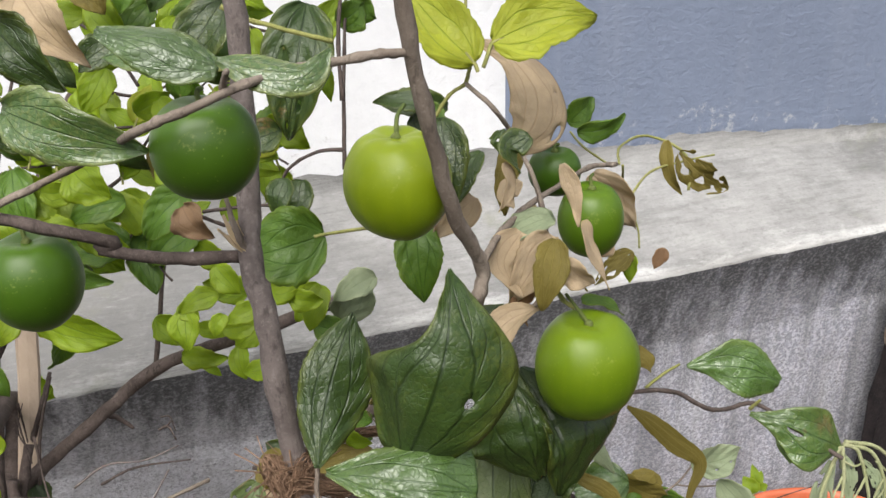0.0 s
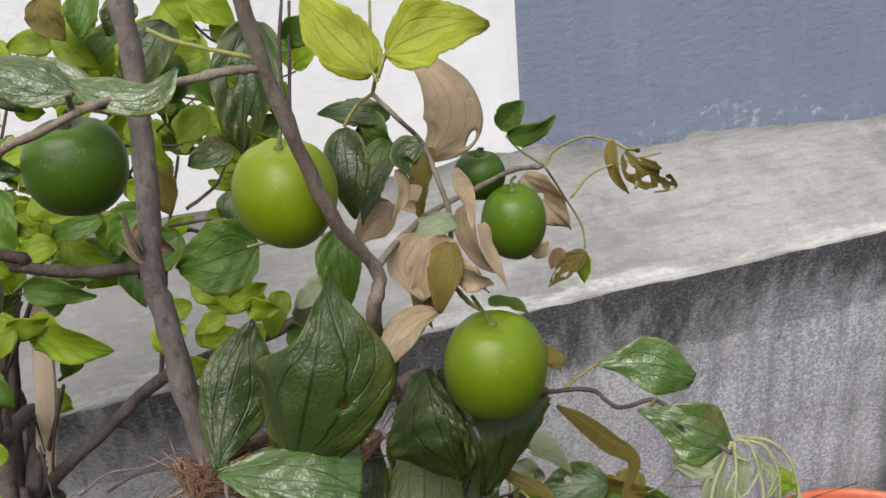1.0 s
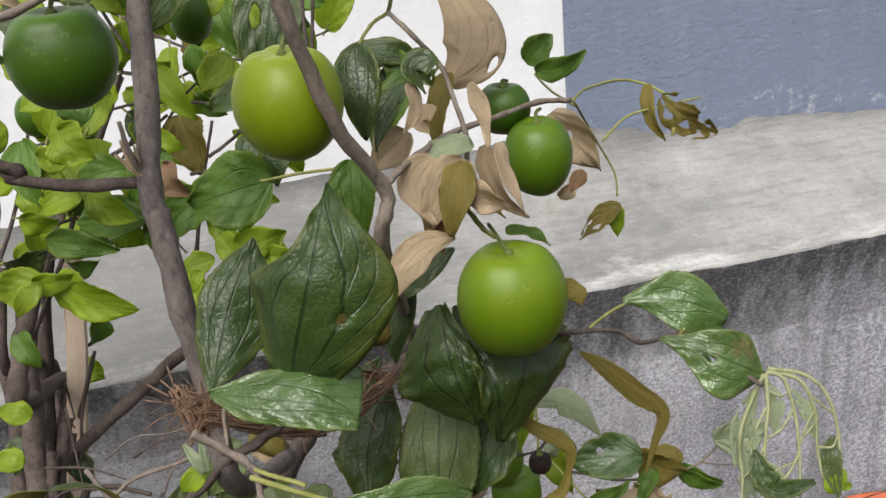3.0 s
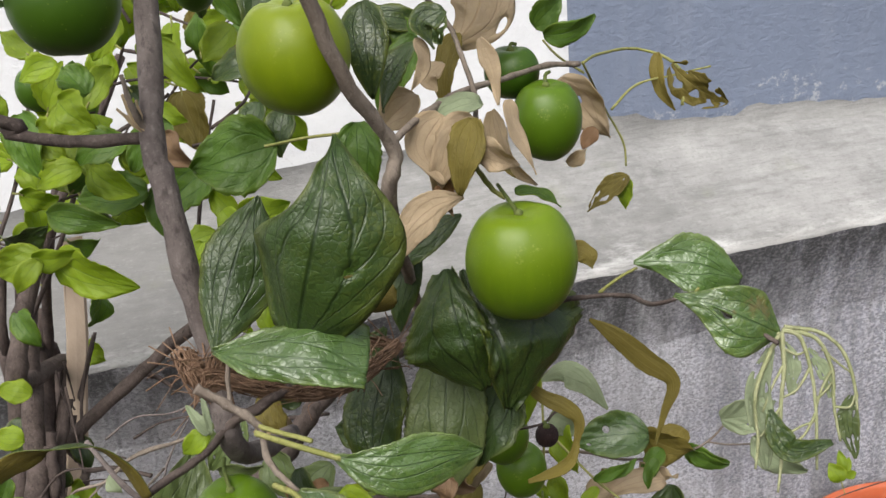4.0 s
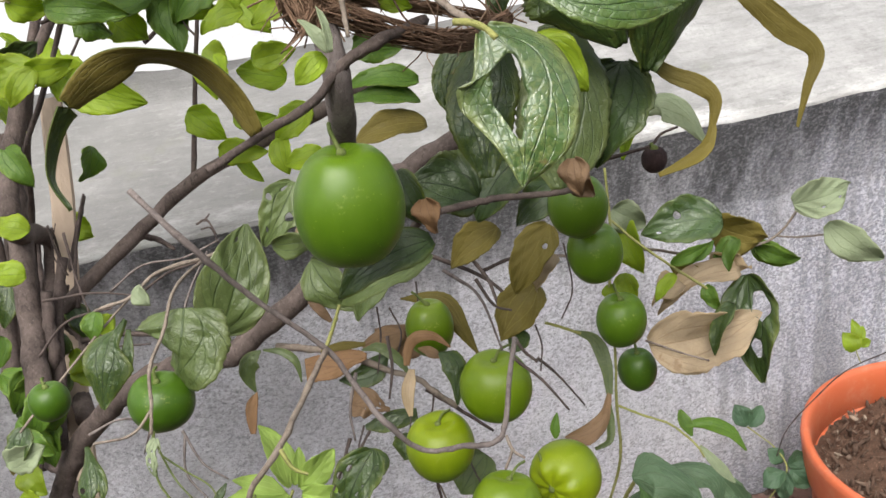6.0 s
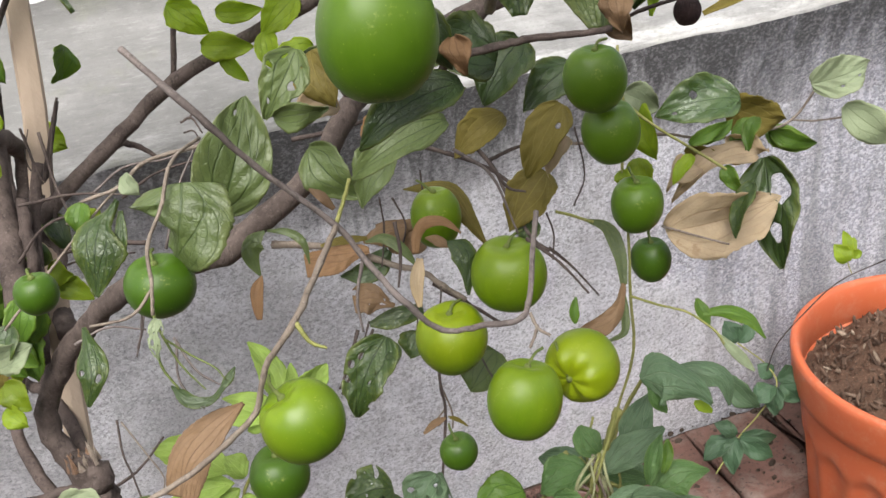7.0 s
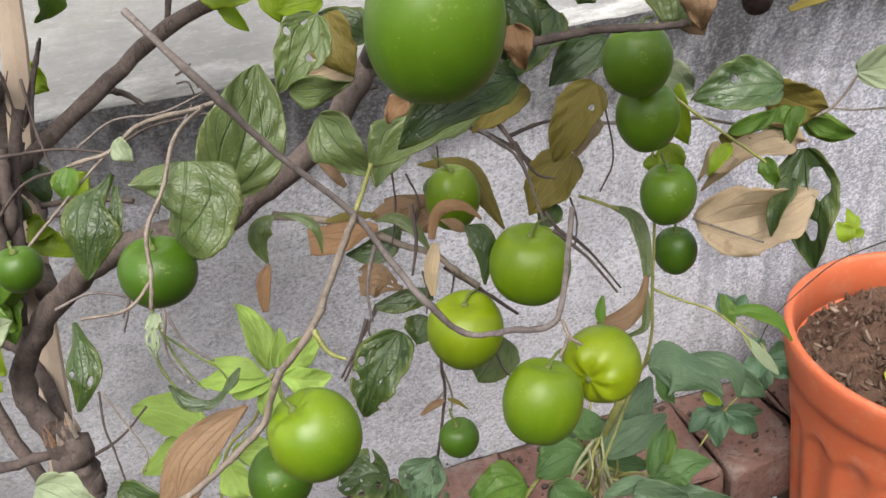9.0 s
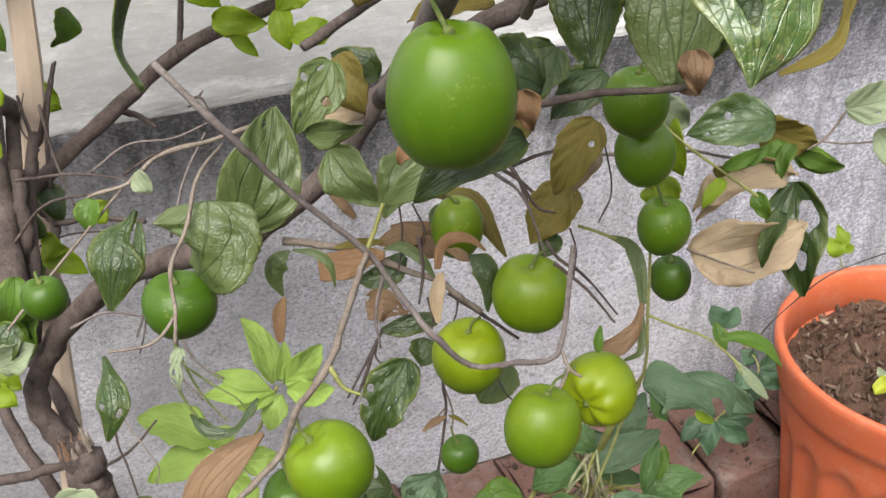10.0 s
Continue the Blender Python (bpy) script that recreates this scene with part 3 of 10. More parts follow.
def draped_leaf(parent, kind, face, pts, left, right, turned=None, lift=(0.1, 0.1), wave=0.05, holes=(), bite=0.0, seed=0, name="leaf", label="", stalk=None):
    """A leaf with a bent midrib and uneven halves. pts: the midrib from stalk to tip; left, right: the half widths at even steps along it;
    face: the way its upper skin looks at the stalk, turned: at the tip; lift: how far each half rises, as a share of its width."""
    rnd = random.Random(seed)
    ph = [rnd.uniform(0, 6.28) for _ in range(3)]
    nv, half = 44, 12
    line = smooth_line(pts, 16)
    halves = [smooth_line([(k, w, 0) for k, w in enumerate(side)], 12) for side in (left, right)]

    def along(points, s):
        k = s * (len(points) - 1)
        i = min(int(k), len(points) - 2)
        return points[i].lerp(points[i + 1], k - i)

    bm = bmesh.new()
    uvl = bm.loops.layers.uv.new("UVMap")
    where, rows, ups = {}, [], {}
    size = max(*left, *right)
    for j in range(nv + 1):
        s = j / nv
        p = along(line, s)
        way = (along(line, min(1, s + 0.04)) - along(line, max(0, s - 0.04))).normalized()
        up = Vector(face).lerp(Vector(turned or face), s)
        up = (up - way * up.dot(way)).normalized()
        side = way.cross(up)
        row = []
        for i in range(2 * half + 1):
            u = i / half - 1
            q = int(u > 0)
            wide = max(0.0003, along(halves[q], s).y)
            tooth = 1 + 0.022 * math.sin(s * 95 + ph[q]) * abs(u) ** 8 + 0.05 * noise.noise((s * 6, q * 4.0, seed * 0.9)) * abs(u)
            rise = lift[q] * wide * abs(u) ** 1.6 + wave * size * math.sin(s * 9 + ph[2] + 2.4 * u) * abs(u) ** 1.3
            rise += 0.05 * size * noise.noise((s * 8, u * 2.2 + seed, 1.7)) + 0.014 * size * math.sin(s * 34 - abs(u) * 9 + ph[0]) * min(1, 2 * abs(u))
            v = bm.verts.new(p + side * u * wide * tooth + up * rise)
            where[v], ups[v] = (0.5 + u / 2, s), up
            row.append(v)
        rows.append(row)
    for j in range(nv):
        for i in range(2 * half):
            s, u = (j + 0.5) / nv, (i + 0.5) / (2 * half)
            if any(((u - hu) / ha) ** 2 + ((s - hs) / hb) ** 2 < 1 + 0.3 * math.sin(5 * math.atan2(s - hs, u - hu) + hu * 20) for hu, hs, ha, hb in holes):
                continue
            if bite and noise.noise((u * 6 + seed, s * 8, seed * 1.7)) > 0.42 - bite and abs(u - 0.5) > 0.03:
                continue
            bm.faces.new((rows[j][i], rows[j][i + 1], rows[j + 1][i + 1], rows[j + 1][i]))
    if holes or bite:
        ragged(bm)
    two_skins(bm, uvl, where, lambda f: ups[f.verts[0]])
    ob = part(name, bm, FACES[kind], parent, label)
    if stalk:
        bm = bmesh.new()
        ring_tube(bm, smooth_line([stalk, (Vector(stalk) + Vector(pts[0])) / 2 + Vector(face) * 0.001, pts[0], line[6]], 4), [0.0009] * 13, 6)
        part("leaf_stalk", bm, BARK_GREEN, ob)
    return ob


def fruit(skin, at, radius, tall=1.05, axis=(0, 0, 1), ribs=0.0, stalk=None, label="", egg=0.0, thing="jujube_fruit", mat_stalk=STALK):
    """A hanging fruit: dimpled at the stalk, a little uneven, its small woody calyx in the dimple and its stalk rising from there."""
    rnd = random.Random(int(1e5 * (at[0] + 3 * at[1] + 7 * at[2])))
    bm = bmesh.new()
    uvl = bm.loops.layers.uv.new("UVMap")
    nu, nv = 36, 24
    ph = [rnd.uniform(0, 6.28) for _ in range(3)]
    rows = []
    for j in range(nv + 1):
        th = math.pi * j / nv
        row = []
        for i in range(nu):
            a = 2 * math.pi * i / nu
            r = radius * (1 + 0.02 * math.sin(2 * a + ph[0]) * math.sin(th) + 0.012 * math.sin(3 * a + ph[1] + th))
            near = math.exp(-((th / 0.42) ** 2))
            r *= 1 - (0.022 + ribs) * (0.5 + 0.5 * math.cos(7 * a + ph[2])) * math.exp(-((th / 0.75) ** 2)) * (1 - near)
            z = math.cos(th) * tall - 0.26 * near - 0.05 * math.exp(-(((math.pi - th) / 0.3) ** 2)) * -1
            wide = math.sin(th) ** 0.94 * (1 + egg * math.cos(th))
            row.append(bm.verts.new((r * wide * math.cos(a), r * wide * math.sin(a), r * z)))
            if j in (0, nv):
                break
        rows.append(row)
    for j in range(nv):
        for i in range(nu):
            p, q = rows[j], rows[j + 1]
            f = [p[i % len(p)], q[i % len(q)], q[(i + 1) % len(q)], p[(i + 1) % len(p)]]
            f = bm.faces.new(list(dict.fromkeys(f)))
            for l in f.loops:
                jj = j if l.vert in p else j + 1
                ii = i if l.vert in (p[i % len(p)], q[i % len(q)]) else i + 1
                l[uvl].uv = (ii / nu, jj / nv)
    up = Vector(axis).normalized()
    turn = up.to_track_quat("Z", "Y").to_matrix().to_4x4()
    ob = tagged(new(thing), label, "fruit", "fruits on the jujube bush")
    ob.matrix_world = Matrix.Translation(at) @ turn
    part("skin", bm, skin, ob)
    bm = bmesh.new()
    pole = radius * (tall - 0.26)
    ring_tube(bm, [(0, 0, pole - 0.001), (0, 0, pole + 0.0008), (0, 0, pole + 0.0016)], [0.0019, 0.0016, 0.0010], 10, 0.1, rnd)
    part("calyx", bm, STALK, ob)
    end = turn.inverted() @ (Vector(stalk) - Vector(at)) if stalk else Vector((0.001, 0.001, pole + 0.011))
    bm = bmesh.new()
    start = Vector((0, 0, pole))
    ring_tube(bm, smooth_line([start, start.lerp(end, 0.5) + Vector((0.0008, -0.0006, 0.0015)), end], 4), [0.0008 - 0.00001 * k for k in range(9)], 6)
    part("fruit_stalk", bm, mat_stalk, ob)
    return ob


def box(bm, lo, hi, bevel=0.0):
    vs = [bm.verts.new((x, y, z)) for x in (lo[0], hi[0]) for y in (lo[1], hi[1]) for z in (lo[2], hi[2])]
    fs = [bm.faces.new([vs[k] for k in q]) for q in ((0, 1, 3, 2), (4, 6, 7, 5), (0, 4, 5, 1), (2, 3, 7, 6), (0, 2, 6, 4), (1, 5, 7, 3))]
    if bevel:
        es = list({e for f in fs for e in f.edges})
        bmesh.ops.bevel(bm, geom=es, offset=bevel, segments=2, affect="EDGES", profile=0.6)


# ---- the wall, its ledge and the ground ----
def lumpy(bm, amount, scale, seed=0.0, only=None):
    for v in bm.verts:
        k = noise.fractal((v.co * scale) + Vector((seed, seed, seed)), 0.7, 2.0, 4)
        v.co += v.normal * k * amount if only is None else Vector(only) * k * amount


def sheet(bm, a, b, c, d, nu, nv):
    """A grid of faces between four corners."""
    a, b, c, d = map(Vector, (a, b, c, d))
    g = [[bm.verts.new(a.lerp(b, i / nu).lerp(d.lerp(c, i / nu), j / nv)) for i in range(nu + 1)] for j in range(nv + 1)]
    for j in range(nv):
        for i in range(nu):
            bm.faces.new((g[j][i], g[j][i + 1], g[j + 1][i + 1], g[j + 1][i]))
    return g


WALL_Y, EDGE_Y, PLINTH_Y = 1.183, 1.010, 1.036
EDGE_Z, PAINT_Z, KERB_Z = 0.6575, 0.757, 0.125
SEAM_X = 0.677
PAINT_X, PAINT_LINE = (-1.6, 0.6, 0.7, 0.78, 0.89, 0.90, 0.96, 1.1, 1.3, 2.6), (0.765, 0.772, 0.776, 0.757, 0.746, 0.756, 0.752, 0.736, 0.722, 0.716)
X0, X1 = -1.6, 2.6

PLINTH_PLAIN = soil_like("grey_plaster", (0.24, 0.235, 0.23), (0.34, 0.335, 0.33), 12)
bm = bmesh.new()
box(bm, (X0, WALL_Y, 0.70), (SEAM_X, WALL_Y + 0.15, 2.6))
tagged(part("wall_white", bm, WHITE, None, "upper wall painted white, slightly grimy", smooth=False), kind="structure")
bm = bmesh.new()
box(bm, (SEAM_X, WALL_Y + 0.001, 0.70), (X1, WALL_Y + 0.15, 2.6))
tagged(part("wall_blue", bm, BLUE, None, "upper wall painted blue grey, rough and chipped", smooth=False), kind="structure")

# sloping ledge: the plaster runs up the painted wall to an uneven line and ends below in a worn arris
bm = bmesh.new()
nx = 260
rows_ = []
for k, (y, z) in enumerate(((WALL_Y - 0.0015, PAINT_Z + 0.02), (WALL_Y - 0.003, PAINT_Z), (WALL_Y - 0.02, PAINT_Z - 0.012), (WALL_Y - 0.075, PAINT_Z - 0.045),
                            (EDGE_Y + 0.05, EDGE_Z + 0.028), (EDGE_Y + 0.010, EDGE_Z + 0.009), (EDGE_Y + 0.001, EDGE_Z + 0.003), (EDGE_Y, EDGE_Z - 0.004),
                            (EDGE_Y + 0.003, EDGE_Z - 0.014), (EDGE_Y + 0.010, EDGE_Z - 0.045), (EDGE_Y + 0.019, EDGE_Z - 0.085), (PLINTH_Y + 0.004, EDGE_Z - 0.130))):
    row = []
    for i in range(nx + 1):
        x = X0 + (X1 - X0) * i / nx
        p = Vector((x, y, z))
        if k < 4:
            p.z += (float(np.interp(x, PAINT_X, PAINT_LINE)) - PAINT_Z - 0.02) * (1.0, 1.0, 0.7, 0.3)[k]
        if k < 2:
            p.z += 0.006 * noise.noise((x * 9, 0, 3)) + 0.007 * noise.fractal((x * 31, 2, 3), 0.7, 2.0, 4)
        p += Vector((0, -0.5, 0.8)) * 0.005 * noise.fractal((x * 7, y * 12, k * 0.6), 0.8, 2.0, 4)
        if 4 < k < 9:
            p += Vector((0, 1, 0.4)) * 0.0016 * noise.fractal((x * 40, 3, 8), 0.7, 2.0, 4)
        row.append(bm.verts.new(p))
    rows_.append(row)
for k, (a, b) in enumerate(zip(rows_, rows_[1:])):
    for i in range(nx):
        bm.faces.new((a[i], b[i], b[i + 1], a[i + 1])).material_index = int(k > 6)
tagged(part("ledge", bm, (LEDGE, PLINTH), None, "sloping bare plaster ledge with worn white edge"), kind="structure")

bm = bmesh.new()
sheet(bm, (X0, PLINTH_Y, 0.0), (X1, PLINTH_Y, 0.0), (X1, PLINTH_Y, EDGE_Z - 0.004), (X0, PLINTH_Y, EDGE_Z - 0.004), 240, 40)
bm.normal_update()
lumpy(bm, 0.004, 9.0)
bk = sheet(bm, (X0, PLINTH_Y + 0.2, 0.0), (X1, PLINTH_Y + 0.2, 0.0), (X1, PLINTH_Y + 0.2, EDGE_Z - 0.01), (X0, PLINTH_Y + 0.2, EDGE_Z - 0.01), 1, 1)
tagged(part("wall_plinth", bm, PLINTH, None, "lower wall of grey plaster, black stains under its ledge"), kind="structure")

bm = bmesh.new()
g = sheet(bm, (-40, -40, 0), (40, -40, 0), (40, 40, 0), (-40, 40, 0), 8, 8)
tagged(part("ground", bm, EARTH, None, "dark bare earth ground"), kind="structure")

# plain unseen wall, added behind the camera to cut low frontal skylight
bm = bmesh.new()
box(bm, (-6, -2.6, 0.0), (6, -2.4, 2.1))
tagged(part("wall_south", bm, PLINTH_PLAIN, None, "plain grey unseen wall, added to block low light", smooth=False), kind="structure")

# low brick kerb along the foot of the wall
kerb = tagged(new("brick_kerb"), "low kerb of worn red bricks at the wall's foot", "kerb", kind="structure")
bm = bmesh.new()
box(bm, (X0, 0.905, 0.0), (X1, PLINTH_Y + 0.02, KERB_Z - 0.012))
part("mortar_bed", bm, EARTH, kerb, smooth=False)
for k in range(26):
    bm = bmesh.new()
    box(bm, (-0.055, -0.075, -0.035), (0.055, 0.065, 0.035), 0.006)
    bmesh.ops.subdivide_edges(bm, edges=list(bm.edges), cuts=2)
    bm.normal_update()
    lumpy(bm, 0.007, 34.0, k * 3.1)
    b = part("brick", bm, BRICK, kerb)
    b.matrix_world = pose(-0.95 + 0.118 * k, 0.962, KERB_Z - 0.033 + 0.004 * math.sin(k * 2.3), 2 * math.sin(k * 1.7), 2 * math.cos(k), 2.5 * math.sin(k * 3))

rubble = tagged(new("pebbles"), "grit and small stones lying on the brick kerb", "gravel", kind="stuff")
bm = bmesh.new()
rk = random.Random(8)
for k in range(900):
    x, y = rk.uniform(-0.3, 1.3), rk.choice((rk.uniform(0.9, 1.03), rk.gauss(1.0, 0.02), rk.gauss(0.905, 0.02)))
    r = 0.0012 + 0.006 * rk.random() ** 4
    top = KERB_Z if y > 0.895 else 0.0
    bmesh.ops.create_icosphere(bm, subdivisions=1, radius=r, matrix=pose(x, min(y, 1.03), top + 0.2 * r, rk.uniform(0, 360), rk.uniform(0, 360), 0) @ Matrix.Diagonal((1.2, 0.9, 0.7, 1)))
part("stones", bm, EARTH, rubble)

# a dark weathered board leaning by the wall, with a bent wire hooked on it
board = tagged(new("weathered_board"), "dark weathered wooden board leaning on the wall", "board")
bm = bmesh.new()
box(bm, (-0.085, -0.010, 0.0), (0.085, 0.010, 0.60), 0.003)
bmesh.ops.subdivide_edges(bm, edges=[e for e in bm.edges if abs(e.verts[0].co.z - e.verts[1].co.z) > 0.3], cuts=12)
bm.normal_update()
lumpy(bm, 0.006, 22.0, 5.0)
part("plank", bm, BLACKENED, board)
board.matrix_world = pose(1.192, 0.985, 0.0, -1.5, 3.5, 8)
loop_ = tagged(new("wire_loop"), "bent pale wire hooked over the board", "wire")
bm = bmesh.new()
ring_tube(bm, smooth_line([(0.03, 0, 0.03), (0.0, 0, 0.035), (-0.022, 0, 0.015), (-0.02, 0, -0.012), (0.0, 0, -0.022), (0.03, 0, -0.012), (0.05, 0.002, -0.02)], 5), [0.0022] * 31, 8)
part("wire", bm, BARK_PALE, loop_)
loop_.matrix_world = pose(1.128, 0.968, 0.532)

# ---- the orange pot ----
POT_C, POT_R, POT_RIM = Vector((0.956, 0.822, 0.0)), 0.160, 0.317


def lathe(bm, profile, n=96, flute=None):
    rings = []
    for j, (r, z) in enumerate(profile):
        rings.append([bm.verts.new((r * (flute(j, 2 * math.pi * i / n, z) if flute else 1) * math.cos(2 * math.pi * i / n), r * (flute(j, 2 * math.pi * i / n, z) if flute else 1) * math.sin(2 * math.pi * i / n), z)) for i in range(n)])
    for a, b in zip(rings, rings[1:]):
        for i in range(n):
            bm.faces.new((a[i], a[(i + 1) % n], b[(i + 1) % n], b[i]))
    return rings


pot = tagged(new("flower_pot"), "orange plastic flower pot with fluted sides, standing on the ground", "pot")
pot.matrix_world = Matrix.Translation(POT_C)


def fluting(j, a, z):
    top = 0.206 + 0.007 * math.cos(18 * a)
    k = 1 / (1 + math.exp((z - top) / 0.003))
    return 1 - k * (0.014 + 0.036 * (0.5 + 0.5 * math.cos(18 * a)) ** 0.7)


body_profile = [(0.118 + 0.030 * k / 44, 0.012 + (0.262 - 0.012) * k / 44) for k in range(45)]
bm = bmesh.new()
rings = lathe(bm, [(0.0, 0.012), *body_profile, (0.149, 0.268)], 200, fluting)
lathe(bm, [(0.149, 0.268), (0.144, 0.266), (0.136, 0.235), (0.104, 0.10), (0.0, 0.09)], 200)
bmesh.ops.remove_doubles(bm, verts=bm.verts, dist=1e-5)
part("body", bm, POT, pot)
bm = bmesh.new()
lathe(bm, [(0.148, 0.258), (0.153, 0.262), (0.1565, 0.275), (0.1590, 0.298), (0.1605, 0.308), (0.1600, 0.3145), (0.1570, 0.3175), (0.1530, 0.3165), (0.1500, 0.312), (0.1475, 0.30), (0.1445, 0.262), (0.148, 0.258)], 120)
bmesh.ops.remove_doubles(bm, verts=bm.verts, dist=1e-5)
part("rim", bm, POT, pot, "rounded rim, scuffed pale")
saucer = tagged(new("saucer"), "pale grey plastic saucer under the pot", "saucer")
saucer.matrix_world = Matrix.Translation(POT_C)
PALE_PLASTIC = Mat("pale_plastic", 0.4).color((0.62, 0.64, 0.68)).m
bm = bmesh.new()
lathe(bm, [(0.0, 0.001), (0.125, 0.001), (0.135, 0.03), (0.138, 0.035), (0.134, 0.034), (0.122, 0.006), (0.0, 0.005)], 64)
part("dish", bm, PALE_PLASTIC, saucer)
soil = tagged(new("potting_soil"), "dark crumbly potting soil with wood chips", "soil", kind="stuff")
soil.matrix_world = Matrix.Translation(POT_C)
bm = bmesh.new()
rr = random.Random(4)
lathe(bm, [(0.0005 + 0.1455 * k / 40, 0.268) for k in range(41)], 120)
bm.normal_update()
for v in bm.verts:
    v.co.z += 0.010 * noise.fractal(v.co * 28, 0.6, 2.0, 5) + 0.004 * noise.noise(v.co * 170)
part("soil_bed", bm, COMPOST, soil)
bm = bmesh.new()
for k in range(1100):
    a, r = rr.uniform(0, 6.28), 0.14 * math.sqrt(rr.random())
    m = Matrix.Translation((r * math.cos(a), r * math.sin(a), 0.270 + rr.uniform(0, 0.006))) @ pose(0, 0, 0, rr.uniform(0, 360), rr.uniform(0, 360), rr.uniform(0, 360))
    s = 0.0009 + 0.0030 * rr.random() ** 2
    fs = bmesh.ops.create_icosphere(bm, subdivisions=1, radius=s, matrix=m @ Matrix.Diagonal((rr.uniform(0.8, 4.0), 1, 0.6, 1)))
part("crumbs", bm, CRUMBS, soil)
for k, (kind_, x, y, a, l) in enumerate((("lemon", -0.075, -0.012, 20, 0.030), ("pale", -0.055, -0.005, 70, 0.026), ("lemon", -0.055, -0.095, 10, 0.034), ("pale", -0.028, -0.105, -15, 0.032), ("tan", -0.01, -0.05, 120, 0.026), ("tan", 0.03, 0.02, 40, 0.03))):
    fallen = tagged(new("fallen_leaf"), "crumpled yellowing leaf lying on the potting soil", "leaf", "fallen leaves in the pot")
    d = Vector((math.cos(radians(a)), math.sin(radians(a)), 0.12))
    leaf(fallen, kind_, (0, 0, 0), tuple(d * l), l * 0.6, (0.1, -0.2, 1), bend=0.1, fold=0.5, wave=0.12, seed=900 + k, name="blade")
    fallen.matrix_world = Matrix.Translation(POT_C + Vector((x, y, 0.283)))


def fibre_tie(a, b):
    """Coarse coir looped round two stems: a knot at the first, a loose strand before and one behind, ends standing out."""
    rr = random.Random(11)
    a, b = Vector(a), Vector(b)
    way = b - a
    up = Vector((0, 0, 1))
    over = way.cross(up).normalized()
    ob = tagged(new("fibre_tie"), "loop of brown coir fibre tied round two stems", "fibre tie")

    def hank(name, count, centre, thick, lengths, stray):
        bm = bmesh.new()
        for k in range(count):
            s0, turn, r = rr.uniform(0, 1), rr.uniform(0, 6.28), rr.random() ** 0.6
            span = rr.uniform(*lengths) * rr.choice((1, -1))
            pts = []
            for j in range(6):
                s = max(-0.04, min(1.04, s0 + span * j / 5))
                c, across = centre(s)
                w = turn + rr.uniform(0.3, 1.0) * j * 0.5
                pts.append(c + (up * math.cos(w) + across * math.sin(w)) * thick(s) * r)
            if rr.random() < stray:
                pts[-1] += Vector((rr.uniform(-1, 1), rr.uniform(-1, 1), rr.uniform(-0.8, 1))) * 0.014
                pts[-2] += (pts[-1] - pts[-2]) * 0.3
            ring_tube(bm, smooth_line(pts, 3), [rr.uniform(0.00014, 0.00034)] * 16, 4)
        tagged(part(name, bm, FIBRE, ob), kind="stuff")

    def strand(side, sag):
        return lambda s: (a + way * s + over * side * 0.013 * math.sin(math.pi * (0.08 + 0.84 * s)) - up * sag * math.sin(math.pi * s), over)

    def knot(s):
        w = 6.28 * s
        return a + (way.normalized() * math.cos(w) + over * math.sin(w)) * 0.0062 + up * 0.006 * math.sin(2.3 * w), way.normalized()

    hank("front_strand", 300, strand(1, 0.008), lambda s: 0.0030 + 0.0022 * (1 - s), (0.2, 0.7), 0.16)
    hank("back_strand", 170, strand(-1, -0.002), lambda s: 0.0024, (0.2, 0.7), 0.16)
    hank("knot", 240, knot, lambda s: 0.0050, (0.15, 0.5), 0.3)
    return ob


STRING = bark("pale_string", (0.42, 0.36, 0.29), (0.58, 0.51, 0.43), (0.6, 0.55, 0.5))


def stake(top, foot):
    """A split bamboo stake, driven into the ground."""
    top, foot = Vector(top), Vector(foot)
    way = (foot - top).normalized()
    low = top + way * (top.z / -way.z)
    ob = tagged(new("bamboo_stake"), "pale split bamboo stake beside the stems", "stake")
    bm = bmesh.new()
    side = Vector((1, 0.15, 0)).normalized()
    deep = way.cross(side).normalized()
    prof = [(-0.0088, 0.0), (-0.0070, 0.004), (0.0, 0.0046), (0.0070, 0.004), (0.0088, 0.0), (0.005, -0.001), (-0.005, -0.001)]
    rings = []
    for k in range(25):
        c = top.lerp(low, k / 24) + side * 0.0015 * math.sin(k * 0.9)
        rings.append([bm.verts.new(c + side * x * (1 + 0.06 * math.sin(k * 2.1 + j)) + deep * y) for j, (x, y) in enumerate(prof)])
    for p, q in zip(rings, rings[1:]):
        for j in range(len(prof)):
            bm.faces.new((p[j], q[j], q[(j + 1) % len(prof)], p[(j + 1) % len(prof)]))
    bm.faces.new(rings[0])
    bm.faces.new(reversed(rings[-1]))
    part("split_cane", bm, STAKE, ob, smooth=False)
    for s in (0.42, 0.62):
        c = top.lerp(low, s)
        bm = bmesh.new()
        ring = [c + side * 0.0125 * math.cos(k * 0.6) + deep * (0.0015 + 0.0078 * math.sin(k * 0.6)) + way * 0.0004 * k for k in range(32)]
        ring_tube(bm, ring, [0.0007] * 32, 6)
        part("string", bm, STRING, ob, "pale string tied round")
    return ob


